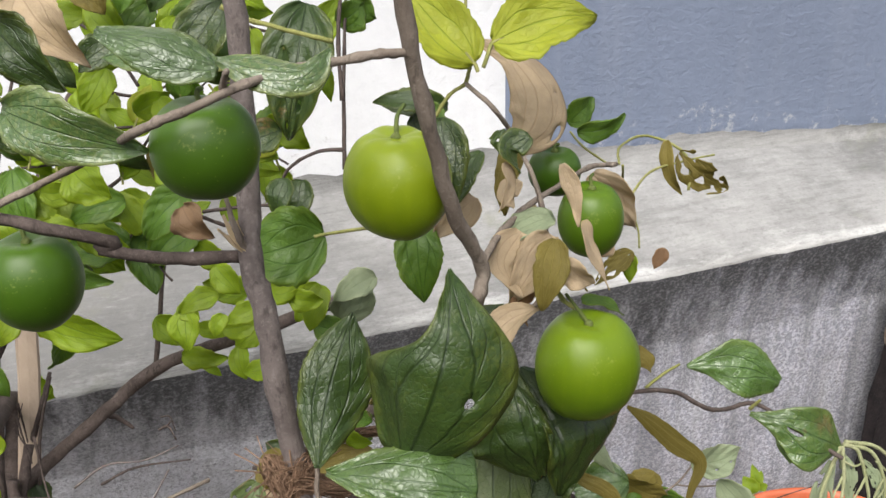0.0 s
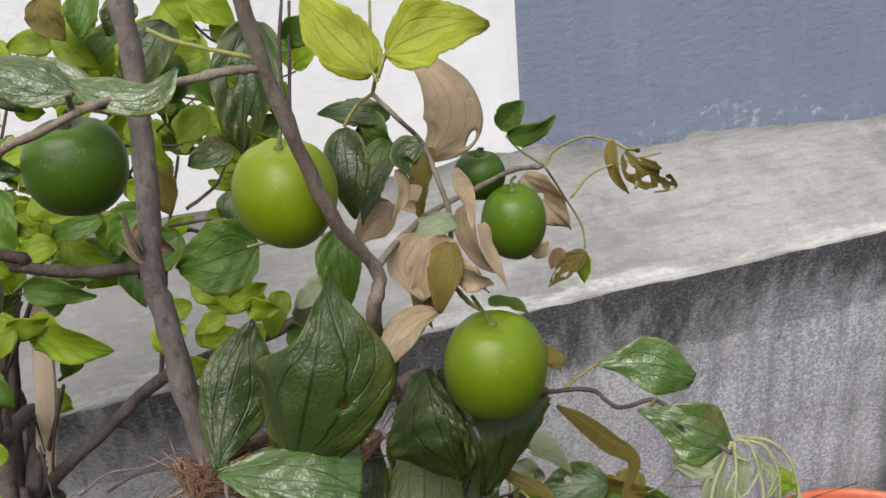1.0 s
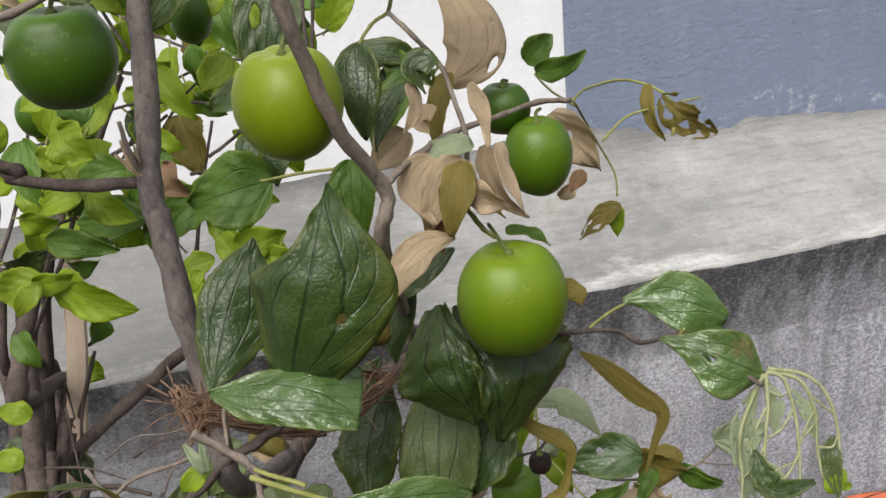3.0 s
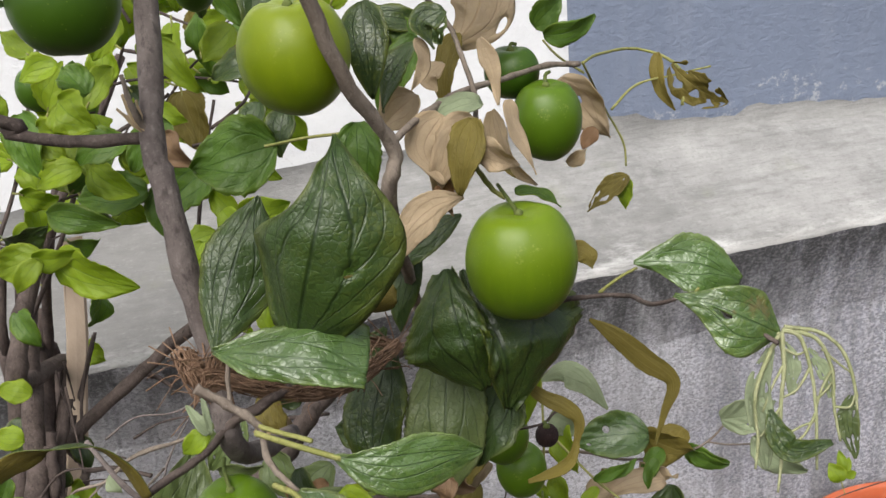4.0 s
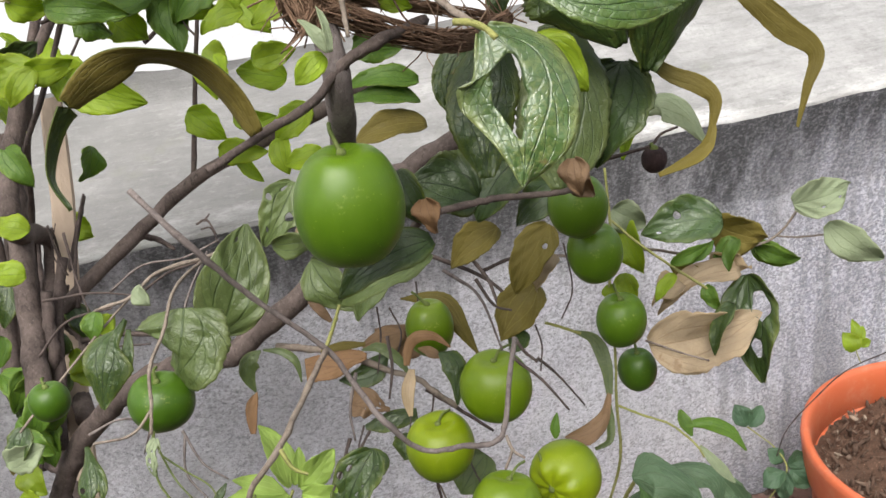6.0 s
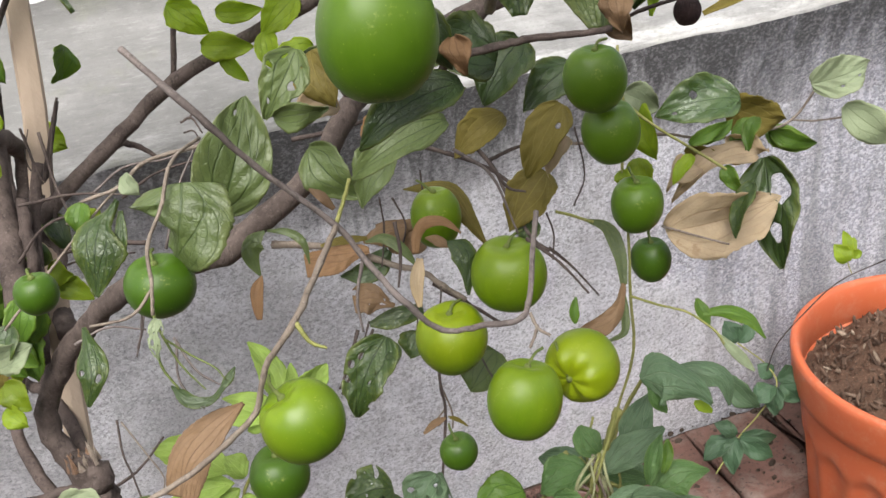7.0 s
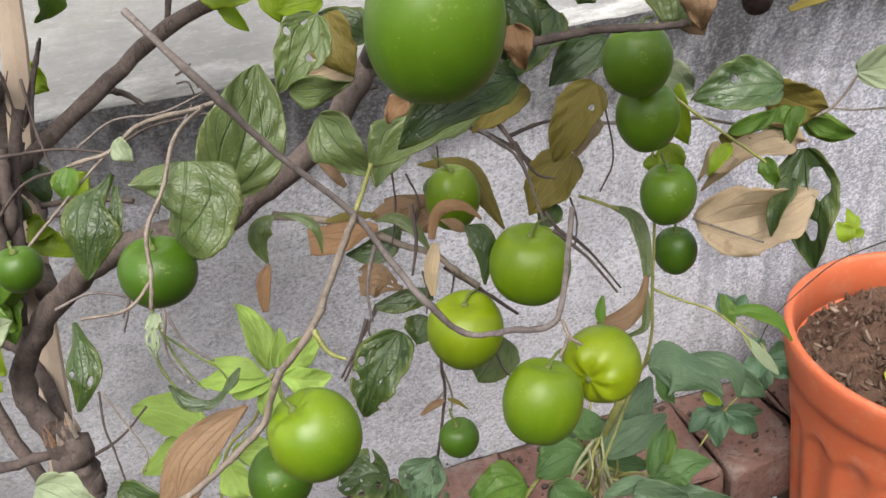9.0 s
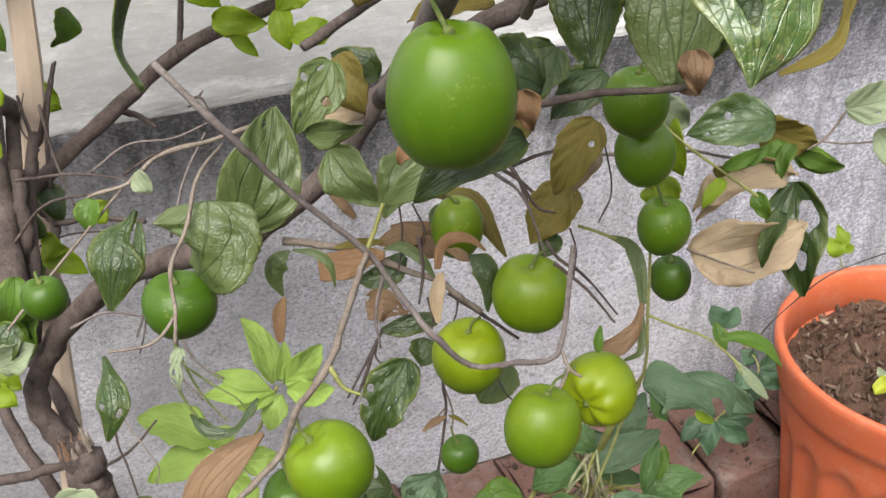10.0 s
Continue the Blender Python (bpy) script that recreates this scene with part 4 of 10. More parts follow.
# ---- fruits ----
fruit(SKIN_LIME, (0.3963, 0.4426, 0.9741), 0.0197, 1.15, stalk=(0.3927, 0.4549, 0.9989), label="large lime-green jujube fruit hanging among dark leaves")
fruit(SKIN_YELLOW, (0.3288, 0.4555, 1.055), 0.0186, 1.08, stalk=(0.3351, 0.4653, 1.078), label="large yellow-green jujube fruit with ribbed shoulders", ribs=0.05)
fruit(SKIN_GREEN, (0.4281, 0.5035, 1.004), 0.0145, 1.20, stalk=(0.4324, 0.5111, 1.021), label="small green jujube fruit hanging below a pale twig")
fruit(SKIN_DARK, (0.4201, 0.5239, 1.02), 0.0116, 1.00, stalk=(0.4239, 0.5279, 1.03), label="small dark green jujube fruit behind a pale twig")
fruit(SKIN_DARK, (0.2662, 0.4362, 1.083), 0.0154, 1.03, stalk=(0.2681, 0.443, 1.098), label="dark green jujube fruit below a leafy twig")
fruit(SKIN_DARK, (0.2082, 0.4881, 1.026), 0.0165, 1.10, stalk=(0.2075, 0.4974, 1.043), label="dark green jujube fruit beside a grey branch")
fruit(SKIN_DARK, (0.2954, 0.6572, 1.052), 0.0111, 1.26, stalk=(0.2984, 0.6635, 1.067), label="small dark green jujube fruit among the far leaves")
fruit(SKIN_DARK, (0.1833, 0.7937, 0.9812), 0.0133, 1.16, stalk=(0.1893, 0.7989, 0.9952), label="small dark green jujube fruit among the far leaves")
fruit(SKIN_GREEN, (0.2811, 0.4375, 0.8896), 0.0171, 1.22, stalk=(0.2804, 0.4485, 0.9127), label="large egg-shaped green jujube fruit under the fibre tie", egg=-0.06)
fruit(SKIN_DARK, (0.2027, 0.5416, 0.775), 0.0144, 0.93, stalk=(0.2037, 0.5496, 0.7877), label="dark green jujube fruit under a broad leaf")
fruit(SKIN_DARK, (0.15, 0.5889, 0.7619), 0.0094, 1.05, stalk=(0.1492, 0.5952, 0.7713), label="small green jujube fruit beside the dark stems")
fruit(SKIN_LIME, (0.3621, 0.5626, 0.7217), 0.0186, 1.06, stalk=(0.3738, 0.5702, 0.7391), label="lime-green jujube fruit with a brown scar")
fruit(SKIN_YELLOW, (0.328, 0.5589, 0.6973), 0.0182, 1.00, stalk=(0.3371, 0.566, 0.7126), label="yellow-green jujube fruit behind a bare twig")
fruit(SKIN_YELLOW, (0.3866, 0.536, 0.6746), 0.0185, 1.03, axis=(-0.7885, -0.6091, 0.0855), stalk=(0.3739, 0.5389, 0.6917), label="yellow-green jujube fruit with ribs round its stalk", ribs=0.20)
fruit(SKIN_LIME, (0.3463, 0.5148, 0.6835), 0.0178, 1.12, axis=(0.2514, 0.1963, 0.9478), stalk=(0.3605, 0.5225, 0.7024), label="lime-green jujube fruit hanging beside a ribbed one")
fruit(SKIN_LIME, (0.2398, 0.4638, 0.7475), 0.0157, 1.00, axis=(-0.4427, 0.1959, 0.875), stalk=(0.2324, 0.4759, 0.7623), label="yellow-green jujube fruit with a dark speck", ribs=0.05)
fruit(SKIN_DARK, (0.2294, 0.5066, 0.6914), 0.0130, 1.03, stalk=(0.2289, 0.5176, 0.7079), label="dark green jujube fruit under a yellower one")
fruit(SKIN_DARK, (0.3392, 0.6109, 0.5804), 0.0114, 1.03, axis=(-0.0957, 0.0541, 0.9939), stalk=(0.3377, 0.6206, 0.5945), label="small round dark green jujube fruit on a thin stalk")
fruit(SKIN_GREEN, (0.4144, 0.5657, 0.8102), 0.0147, 1.15, stalk=(0.4243, 0.5724, 0.8253), label="green jujube fruit at the top of a hanging chain")
fruit(SKIN_GREEN, (0.4262, 0.5743, 0.7778), 0.0146, 1.16, stalk=(0.4317, 0.5834, 0.7943), label="green jujube fruit in a hanging chain")
fruit(SKIN_GREEN, (0.4391, 0.5722, 0.7352), 0.0137, 1.14, stalk=(0.4404, 0.5825, 0.7516), label="green jujube fruit in a hanging chain")
fruit(SKIN_DARK, (0.454, 0.5839, 0.6923), 0.0111, 1.20, stalk=(0.4581, 0.5919, 0.7066), label="small dark green jujube fruit ending a hanging chain")
fruit(SKIN_LIME, (0.342, 0.6078, 0.7388), 0.0131, 1.32, stalk=(0.3374, 0.6203, 0.7557), label="yellow-green jujube fruit half hidden by a bent leaf")
# ---- the bush ----
bush = tagged(new("jujube_bush"), "jujube bush with grey-brown limbs, glossy and dried leaves", "bush")
twig(bush, 0.0035, 0.0046, (0.2884, 0.4938, 1.137), (0.2872, 0.4962, 1.118), (0.2843, 0.4868, 1.074), (0.2788, 0.4671, 1.031), (0.2803, 0.4567, 1.01), (0.2832, 0.4532, 0.9577), (0.2861, 0.4544, 0.9106), (0.3036, 0.5888, 0.8229), mat=BARK_MID, name="stem", nodes=0.2, label="grey-brown upright stem")
twig(bush, 0.0023, 0.0027, (0.3215, 0.4215, 1.135), (0.3258, 0.4259, 1.106), (0.3402, 0.4356, 1.053), (0.3560, 0.4485, 1.021), (0.3528, 0.4493, 1.002), (0.3638, 0.5017, 0.9486), (0.3935, 0.6404, 0.8304), mat=BARK_PALE, name="stem", nodes=0.25, label="thin grey-brown leaning stem")
twig(bush, 0.0076, 0.0058, (0.1279, 0.7002, 0.5041), (0.1175, 0.7323, 0.5481), (0.104, 0.7508, 0.5849), (0.1164, 0.7505, 0.619), (0.1441, 0.7368, 0.6552), (0.1774, 0.7103, 0.6896), (0.2079, 0.6853, 0.7099), (0.2363, 0.6645, 0.7205), (0.2614, 0.6582, 0.7384), (0.2864, 0.6555, 0.7541), (0.3102, 0.659, 0.7794), (0.3345, 0.665, 0.8), (0.3739, 0.6662, 0.8162), (0.4164, 0.6675, 0.8292), mat=BARK, name="limb", nodes=0.12, label="thick curved limb rising from the base")
twig(bush, 0.0058, 0.0044, (0.1020, 0.8200, 0.6780), (0.1392, 0.8298, 0.7032), (0.1880, 0.8370, 0.7350), (0.2397, 0.8433, 0.7678), (0.3042, 0.8097, 0.8004), (0.3800, 0.7700, 0.8400), mat=BARK, name="limb", nodes=0.15)
twig(bush, 0.0020, 0.0012, (0.2392, 0.8438, 0.7687), (0.2494, 0.859, 0.8075), (0.2605, 0.8753, 0.8493), (0.2695, 0.8869, 0.8797), (0.2869, 0.905, 0.9288), mat=BARK_DARK, name="twig")
twig(bush, 0.0008, 0.0005, (0.2595, 0.7542, 0.8839), (0.2542, 0.7589, 0.8912), (0.2512, 0.7639, 0.9002), mat=BARK_DARK, name="twig")
twig(bush, 0.0012, 0.0019, (0.2409, 0.4213, 0.9147), (0.2576, 0.4304, 0.9187), (0.2761, 0.4394, 0.9233), (0.286, 0.4406, 0.9318), (0.2986, 0.4398, 0.9374), (0.3173, 0.4577, 0.937), mat=BARK, name="twig", nodes=0.3, label="cut grey twig")
twig(bush, 0.0013, 0.0012, (0.2121, 0.5444, 0.8713), (0.2289, 0.5262, 0.8518), (0.2496, 0.5284, 0.8207), (0.2758, 0.528, 0.7881), (0.284, 0.5169, 0.7733), (0.2912, 0.4977, 0.7645), (0.3053, 0.4943, 0.7473), (0.3222, 0.4888, 0.7473), (0.3357, 0.485, 0.7481), (0.342, 0.4883, 0.7562), (0.3475, 0.4959, 0.7706), (0.3569, 0.5112, 0.7797), mat=BARK_MID, name="twig", nodes=0.3, label="long bare grey twig")
twig(bush, 0.0013, 0.0010, (0.2758, 0.528, 0.7881), (0.2604, 0.4993, 0.7861), (0.245, 0.4706, 0.7842), (0.2315, 0.4668, 0.7717), (0.2248, 0.4707, 0.7518), (0.211, 0.4609, 0.7489), (0.1966, 0.4522, 0.7475), (0.1795, 0.4534, 0.741), mat=BARK_PALE, name="twig")
twig(bush, 0.0010, 0.0005, (0.2454, 0.4703, 0.7839), (0.2484, 0.4655, 0.778), (0.2534, 0.4622, 0.7755), mat=BARK_GREEN, name="twig")
twig(bush, 0.0009, 0.0007, (0.2761, 0.5285, 0.789), (0.2821, 0.5323, 0.7978), (0.2858, 0.5351, 0.8039), mat=BARK_GREEN, name="twig")
twig(bush, 0.0007, 0.0006, (0.3399, 0.4849, 0.7499), (0.3414, 0.4807, 0.7442), (0.3451, 0.4775, 0.7412), mat=BARK_PALE, name="twig")
twig(bush, 0.0007, 0.0006, (0.3413, 0.4813, 0.7452), (0.3391, 0.4797, 0.7416), (0.336, 0.4782, 0.7378), mat=BARK_PALE, name="twig")
twig(bush, 0.0021, 0.0013, (0.2627, 0.6635, 0.7185), (0.2832, 0.6476, 0.7195), (0.2991, 0.6353, 0.7179), (0.3169, 0.6196, 0.7121), (0.3309, 0.6089, 0.7083), (0.3391, 0.5995, 0.7017), (0.348, 0.592, 0.6946), mat=BARK_PALE, name="twig")
twig(bush, 0.0012, 0.0008, (0.3759, 0.655, 0.7612), (0.385, 0.634, 0.7469), (0.3857, 0.6152, 0.7336), (0.3891, 0.5948, 0.7192), (0.3929, 0.5818, 0.7164), mat=BARK, name="twig")
twig(bush, 0.0015, 0.0009, (0.3616, 0.6872, 0.7449), (0.3742, 0.6642, 0.7442), (0.388, 0.6466, 0.7393), (0.3975, 0.6285, 0.7313), mat=BARK_DARK, name="twig")
twig(bush, 0.0009, 0.0004, (0.3958, 0.5892, 0.7139), (0.4041, 0.5806, 0.7049), (0.4136, 0.5679, 0.6901), mat=BARK_DARK, name="twig")
twig(bush, 0.0015, 0.0010, (0.3113, 0.4838, 0.8555), (0.3117, 0.4662, 0.8667), (0.3269, 0.4629, 0.8691), (0.339, 0.4597, 0.8701), (0.3531, 0.455, 0.8699), (0.3627, 0.4523, 0.8704), mat=BARK, name="twig", nodes=0.25, label="reddish-brown twig")
twig(bush, 0.0007, 0.0009, (0.4524, 0.6141, 0.8058), (0.4488, 0.6018, 0.7758), (0.4456, 0.5986, 0.7409), (0.4406, 0.5841, 0.7067), (0.4355, 0.5741, 0.6794), (0.4368, 0.5741, 0.6423), (0.4311, 0.5837, 0.5973), (0.414, 0.5819, 0.5483), mat=BARK_GREEN, name="shoot", nodes=0.1, label="thin green climbing shoot")
twig(bush, 0.0007, 0.0005, (0.4355, 0.5741, 0.6794), (0.4445, 0.5587, 0.6793), (0.4529, 0.5441, 0.6799), (0.4581, 0.5277, 0.6765), (0.4604, 0.523, 0.6704), mat=BARK_GREEN, name="shoot", nodes=0.2)
twig(bush, 0.0007, 0.0007, (0.4522, 0.6075, 0.7766), (0.4612, 0.5924, 0.7664), (0.4707, 0.5719, 0.7586), (0.4855, 0.5591, 0.7464), mat=BARK_GREEN, name="shoot", nodes=0.25, label="yellow-green young shoot")
twig(bush, 0.0010, 0.0007, (0.4212, 0.6338, 0.7512), (0.4488, 0.6235, 0.7489), (0.4748, 0.6088, 0.7525), (0.4973, 0.5987, 0.7481), (0.5288, 0.5982, 0.7439), (0.5554, 0.6022, 0.7442), (0.5811, 0.6136, 0.7553), mat=BARK_PALE, name="twig")
twig(bush, 0.0006, 0.0005, (0.5554, 0.6022, 0.7442), (0.568, 0.5972, 0.7426), (0.5854, 0.5917, 0.7428), mat=BARK_PALE, name="twig")
twig(bush, 0.0006, 0.0005, (0.4504, 0.5666, 0.7216), (0.4628, 0.549, 0.7198), (0.4746, 0.5424, 0.7155), mat=BARK_PALE, name="twig")
twig(bush, 0.0010, 0.0008, (0.3486, 0.6591, 0.628), (0.3449, 0.6537, 0.599), (0.3454, 0.6522, 0.578), (0.3373, 0.6494, 0.5318), (0.3316, 0.6449, 0.5033), mat=BARK, name="twig")
twig(bush, 0.0006, 0.0005, (0.3455, 0.6531, 0.5795), (0.3343, 0.6513, 0.5712), (0.3296, 0.6511, 0.5685), mat=BARK_PALE, name="twig")
twig(bush, 0.0006, 0.0005, (0.3476, 0.6592, 0.5898), (0.3493, 0.6508, 0.5777), (0.3469, 0.6458, 0.5689), mat=BARK_PALE, name="twig")
twig(bush, 0.0008, 0.0006, (0.3048, 0.6347, 0.665), (0.2927, 0.6237, 0.6573), (0.2768, 0.611, 0.6452), mat=BARK_DARK, name="twig")
twig(bush, 0.0008, 0.0007, (0.2341, 0.5946, 0.8134), (0.2195, 0.5546, 0.8206), (0.2111, 0.5378, 0.8096), (0.2023, 0.5324, 0.7972), (0.2007, 0.5156, 0.7896), (0.1981, 0.51, 0.7797), mat=BARK_PALE, name="twig")
twig(bush, 0.0007, 0.0005, (0.2003, 0.5147, 0.7879), (0.1904, 0.5128, 0.7802), (0.175, 0.5165, 0.7783), mat=BARK_PALE, name="twig")
twig(bush, 0.0012, 0.0008, (0.2595, 0.6697, 0.7853), (0.233, 0.6598, 0.7856), (0.2085, 0.6503, 0.7873), (0.1922, 0.6412, 0.7805), (0.1739, 0.6443, 0.7762), (0.1656, 0.6415, 0.7679), mat=BARK_PALE, name="twig")
twig(bush, 0.0008, 0.0006, (0.233, 0.6598, 0.7856), (0.2114, 0.6568, 0.7855), (0.1936, 0.6491, 0.7782), (0.1727, 0.63, 0.7689), (0.149, 0.6182, 0.7524), (0.129, 0.6059, 0.739), mat=BARK_PALE, name="twig")
twig(bush, 0.0015, 0.0011, (0.2899, 0.7023, 0.7612), (0.312, 0.6886, 0.7662), (0.3279, 0.6774, 0.7719), mat=BARK_DARK, name="twig")
twig(bush, 0.0007, 0.0004, (0.2357, 0.8187, 0.7384), (0.2426, 0.8166, 0.7386), (0.2452, 0.8096, 0.7291), mat=BARK_DARK, name="twig")
twig(bush, 0.0037, 0.0011, (0.1866, 0.8557, 0.7274), (0.1941, 0.8542, 0.7288), (0.2039, 0.849, 0.7256), (0.2144, 0.841, 0.7185), mat=BARK_DARK, name="twig")
twig(bush, 0.0014, 0.0008, (0.1409, 0.8228, 0.6981), (0.1464, 0.841, 0.7287), (0.1564, 0.8555, 0.7559), (0.1616, 0.8613, 0.7673), mat=BARK_DARK, name="twig")
twig(bush, 0.0007, 0.0004, (0.1388, 0.8367, 0.7183), (0.1314, 0.8485, 0.7327), (0.138, 0.8582, 0.7509), mat=BARK_DARK, name="twig")
twig(bush, 0.0035, 0.0029, (0.1311, 0.8157, 0.6541), (0.1371, 0.826, 0.6727), (0.1283, 0.8354, 0.6828), (0.1329, 0.8492, 0.7063), mat=BARK, name="twig")
twig(bush, 0.0020, 0.0016, (0.1389, 0.8104, 0.6781), (0.164, 0.7964, 0.6843), (0.1938, 0.771, 0.6885), mat=BARK_DARK, name="twig")
twig(bush, 0.0048, 0.0041, (0.1267, 0.727, 0.5294), (0.1179, 0.7584, 0.5599), (0.105, 0.8016, 0.5893), (0.1088, 0.8455, 0.63), (0.0999, 0.8832, 0.653), (0.103, 0.9324, 0.7014), (0.1378, 0.9204, 0.8341), (0.1846, 0.9601, 0.9045), (0.2163, 0.9857, 0.9563), mat=BARK_DARK, name="stem", nodes=0.15, label="dark upright back stem")
twig(bush, 0.0044, 0.0037, (0.098, 0.7428, 0.5111), (0.0722, 0.8045, 0.5493), (0.085, 0.8372, 0.5904), (0.0796, 0.8772, 0.6339), (0.1072, 0.8964, 0.7672), (0.1321, 0.9183, 0.8269), (0.1588, 0.9601, 0.891), mat=BARK_DARK, name="stem", nodes=0.15)
twig(bush, 0.0037, 0.0029, (0.0425, 0.749, 0.5368), (0.0776, 0.7397, 0.5398), (0.1099, 0.733, 0.5455), mat=BARK_DARK, name="stem")
twig(bush, 0.0075, 0.0068, (0.1077, 0.9455, 0.7604), (0.1008, 0.9217, 0.7081), (0.09767, 0.8915, 0.6683), (0.09433, 0.8629, 0.6316), mat=BARK_DARK, name="stem")
twig(bush, 0.0052, 0.0055, (0.07099, 0.903, 0.6773), (0.08361, 0.8776, 0.6441), (0.08886, 0.8568, 0.6163), mat=BARK_DARK, name="stem")
twig(bush, 0.0011, 0.0007, (0.1352, 0.7238, 0.5438), (0.1534, 0.7169, 0.5574), (0.1731, 0.715, 0.5774), mat=BARK_DARK, name="twig")
twig(bush, 0.0022, 0.0014, (0.1972, 0.9377, 0.9022), (0.2197, 0.9366, 0.9118), (0.2526, 0.9209, 0.9341), mat=BARK_DARK, name="twig")
twig(bush, 0.0018, 0.0012, (0.2273, 0.8671, 0.8645), (0.2516, 0.8596, 0.8804), (0.283, 0.8389, 0.8915), (0.303, 0.8151, 0.8901), mat=BARK_DARK, name="twig")
twig(bush, 0.0014, 0.0012, (0.3258, 0.4259, 1.106), (0.3133, 0.4241, 1.107), (0.2903, 0.425, 1.105), (0.277, 0.4166, 1.105), (0.2599, 0.4185, 1.099), (0.2493, 0.4218, 1.095), (0.2262, 0.4794, 1.066), (0.1984, 0.483, 1.055), mat=BARK_PALE, name="twig", nodes=0.35)
twig(bush, 0.0010, 0.0008, (0.2713, 0.418, 1.104), (0.2715, 0.4139, 1.108), (0.2719, 0.4098, 1.111), mat=BARK_PALE, name="twig")
twig(bush, 0.0023, 0.0020, (0.2788, 0.4671, 1.031), (0.2518, 0.4748, 1.032), (0.2311, 0.482, 1.036), (0.2354, 0.4802, 1.038), (0.2124, 0.4814, 1.048), (0.1925, 0.4911, 1.053), mat=BARK, name="branch", nodes=0.15)
twig(bush, 0.0015, 0.0007, (0.2772, 0.4657, 1.034), (0.2746, 0.4649, 1.043), (0.2731, 0.4683, 1.053), mat=BARK_PALE, name="twig")
twig(bush, 0.0014, 0.0010, (0.3553, 0.4473, 1.023), (0.3704, 0.4634, 1.026), (0.3882, 0.478, 1.028), (0.4092, 0.4962, 1.025), (0.4319, 0.5142, 1.023), (0.4486, 0.5198, 1.02), mat=BARK_PALE, name="twig", nodes=0.35, label="pale downy twig")
twig(bush, 0.0009, 0.0010, (0.3733, 0.5079, 1.069), (0.3784, 0.4924, 1.063), (0.3896, 0.4988, 1.048), (0.3903, 0.4822, 1.038), (0.3921, 0.4762, 1.026), (0.3876, 0.4616, 1.017), (0.3833, 0.4478, 1.01), (0.3754, 0.4459, 1.002), mat=BARK_PALE, name="twig")
twig(bush, 0.0008, 0.0007, (0.3733, 0.5079, 1.069), (0.366, 0.5076, 1.065), (0.3599, 0.5062, 1.058), mat=BARK_GREEN, name="twig")
twig(bush, 0.0008, 0.0007, (0.3733, 0.5079, 1.069), (0.3768, 0.5105, 1.076), (0.382, 0.5125, 1.083), mat=BARK_GREEN, name="twig")
twig(bush, 0.0008, 0.0005, (0.3768, 0.5105, 1.076), (0.3771, 0.5175, 1.09), (0.3814, 0.5263, 1.111), mat=BARK_GREEN, name="twig")
twig(bush, 0.0010, 0.0009, (0.3833, 0.4478, 1.01), (0.3894, 0.4523, 0.9994), (0.3938, 0.4493, 0.9955), mat=BARK_GREEN, name="twig")
twig(bush, 0.0006, 0.0008, (0.4499, 0.5198, 1.02), (0.4687, 0.5525, 1.014), (0.4959, 0.577, 1.008), (0.5104, 0.5707, 1.003), (0.517, 0.5648, 0.9946), (0.5142, 0.5591, 0.9816), mat=BARK_GREEN, name="twig")
twig(bush, 0.0006, 0.0005, (0.4742, 0.5497, 0.9883), (0.4911, 0.5601, 0.9949), (0.5128, 0.5661, 0.995), (0.5304, 0.5628, 0.9975), mat=BARK_GREEN, name="twig")
twig(bush, 0.0005, 0.0005, (0.4464, 0.5107, 1.023), (0.4715, 0.5505, 0.9885), (0.4804, 0.5511, 0.971), (0.4796, 0.5462, 0.9607), mat=BARK_GREEN, name="twig")
twig(bush, 0.0005, 0.0005, (0.4464, 0.5618, 1.022), (0.4516, 0.5572, 1.015), (0.4618, 0.5505, 1.007), mat=BARK_GREEN, name="twig")
twig(bush, 0.0010, 0.0007, (0.4049, 0.4629, 0.9423), (0.4206, 0.4519, 0.9488), (0.4365, 0.4443, 0.9504), (0.4334, 0.413, 0.9628), (0.4434, 0.4028, 0.9697), (0.4464, 0.3858, 0.9705), (0.4526, 0.3669, 0.9687), mat=BARK, name="twig")
twig(bush, 0.0007, 0.0005, (0.4285, 0.451, 0.9497), (0.4371, 0.4516, 0.9544), (0.4442, 0.4516, 0.9571), mat=BARK_GREEN, name="twig")
twig(bush, 0.0007, 0.0005, (0.4417, 0.4025, 0.9682), (0.4429, 0.3992, 0.9738), mat=BARK_GREEN, name="twig")
twig(bush, 0.0008, 0.0005, (0.3973, 0.5115, 0.8532), (0.4076, 0.5005, 0.8593), (0.4182, 0.4987, 0.8611), (0.4235, 0.4992, 0.8649), (0.4307, 0.4983, 0.8668), mat=BARK_DARK, name="twig")
twig(bush, 0.0014, 0.0008, (0.2829, 0.3891, 0.979), (0.2903, 0.3873, 0.9728), (0.2982, 0.3847, 0.9651), (0.2995, 0.3759, 0.9586), (0.3062, 0.3672, 0.9525), mat=BARK_PALE, name="twig", nodes=0.35, label="pale downy twig")
twig(bush, 0.0008, 0.0007, (0.2982, 0.3847, 0.9651), (0.3036, 0.3783, 0.966), (0.3124, 0.3706, 0.966), mat=BARK_GREEN, name="twig")
twig(bush, 0.0010, 0.0006, (0.2905, 0.4422, 0.9622), (0.2883, 0.4372, 0.9505), (0.2877, 0.4332, 0.9415), mat=BARK_PALE, name="twig")
twig(bush, 0.0011, 0.0007, (0.1654, 0.8999, 0.8436), (0.2137, 0.901, 0.91), (0.2333, 0.9093, 0.9378), mat=BARK_DARK, name="twig")
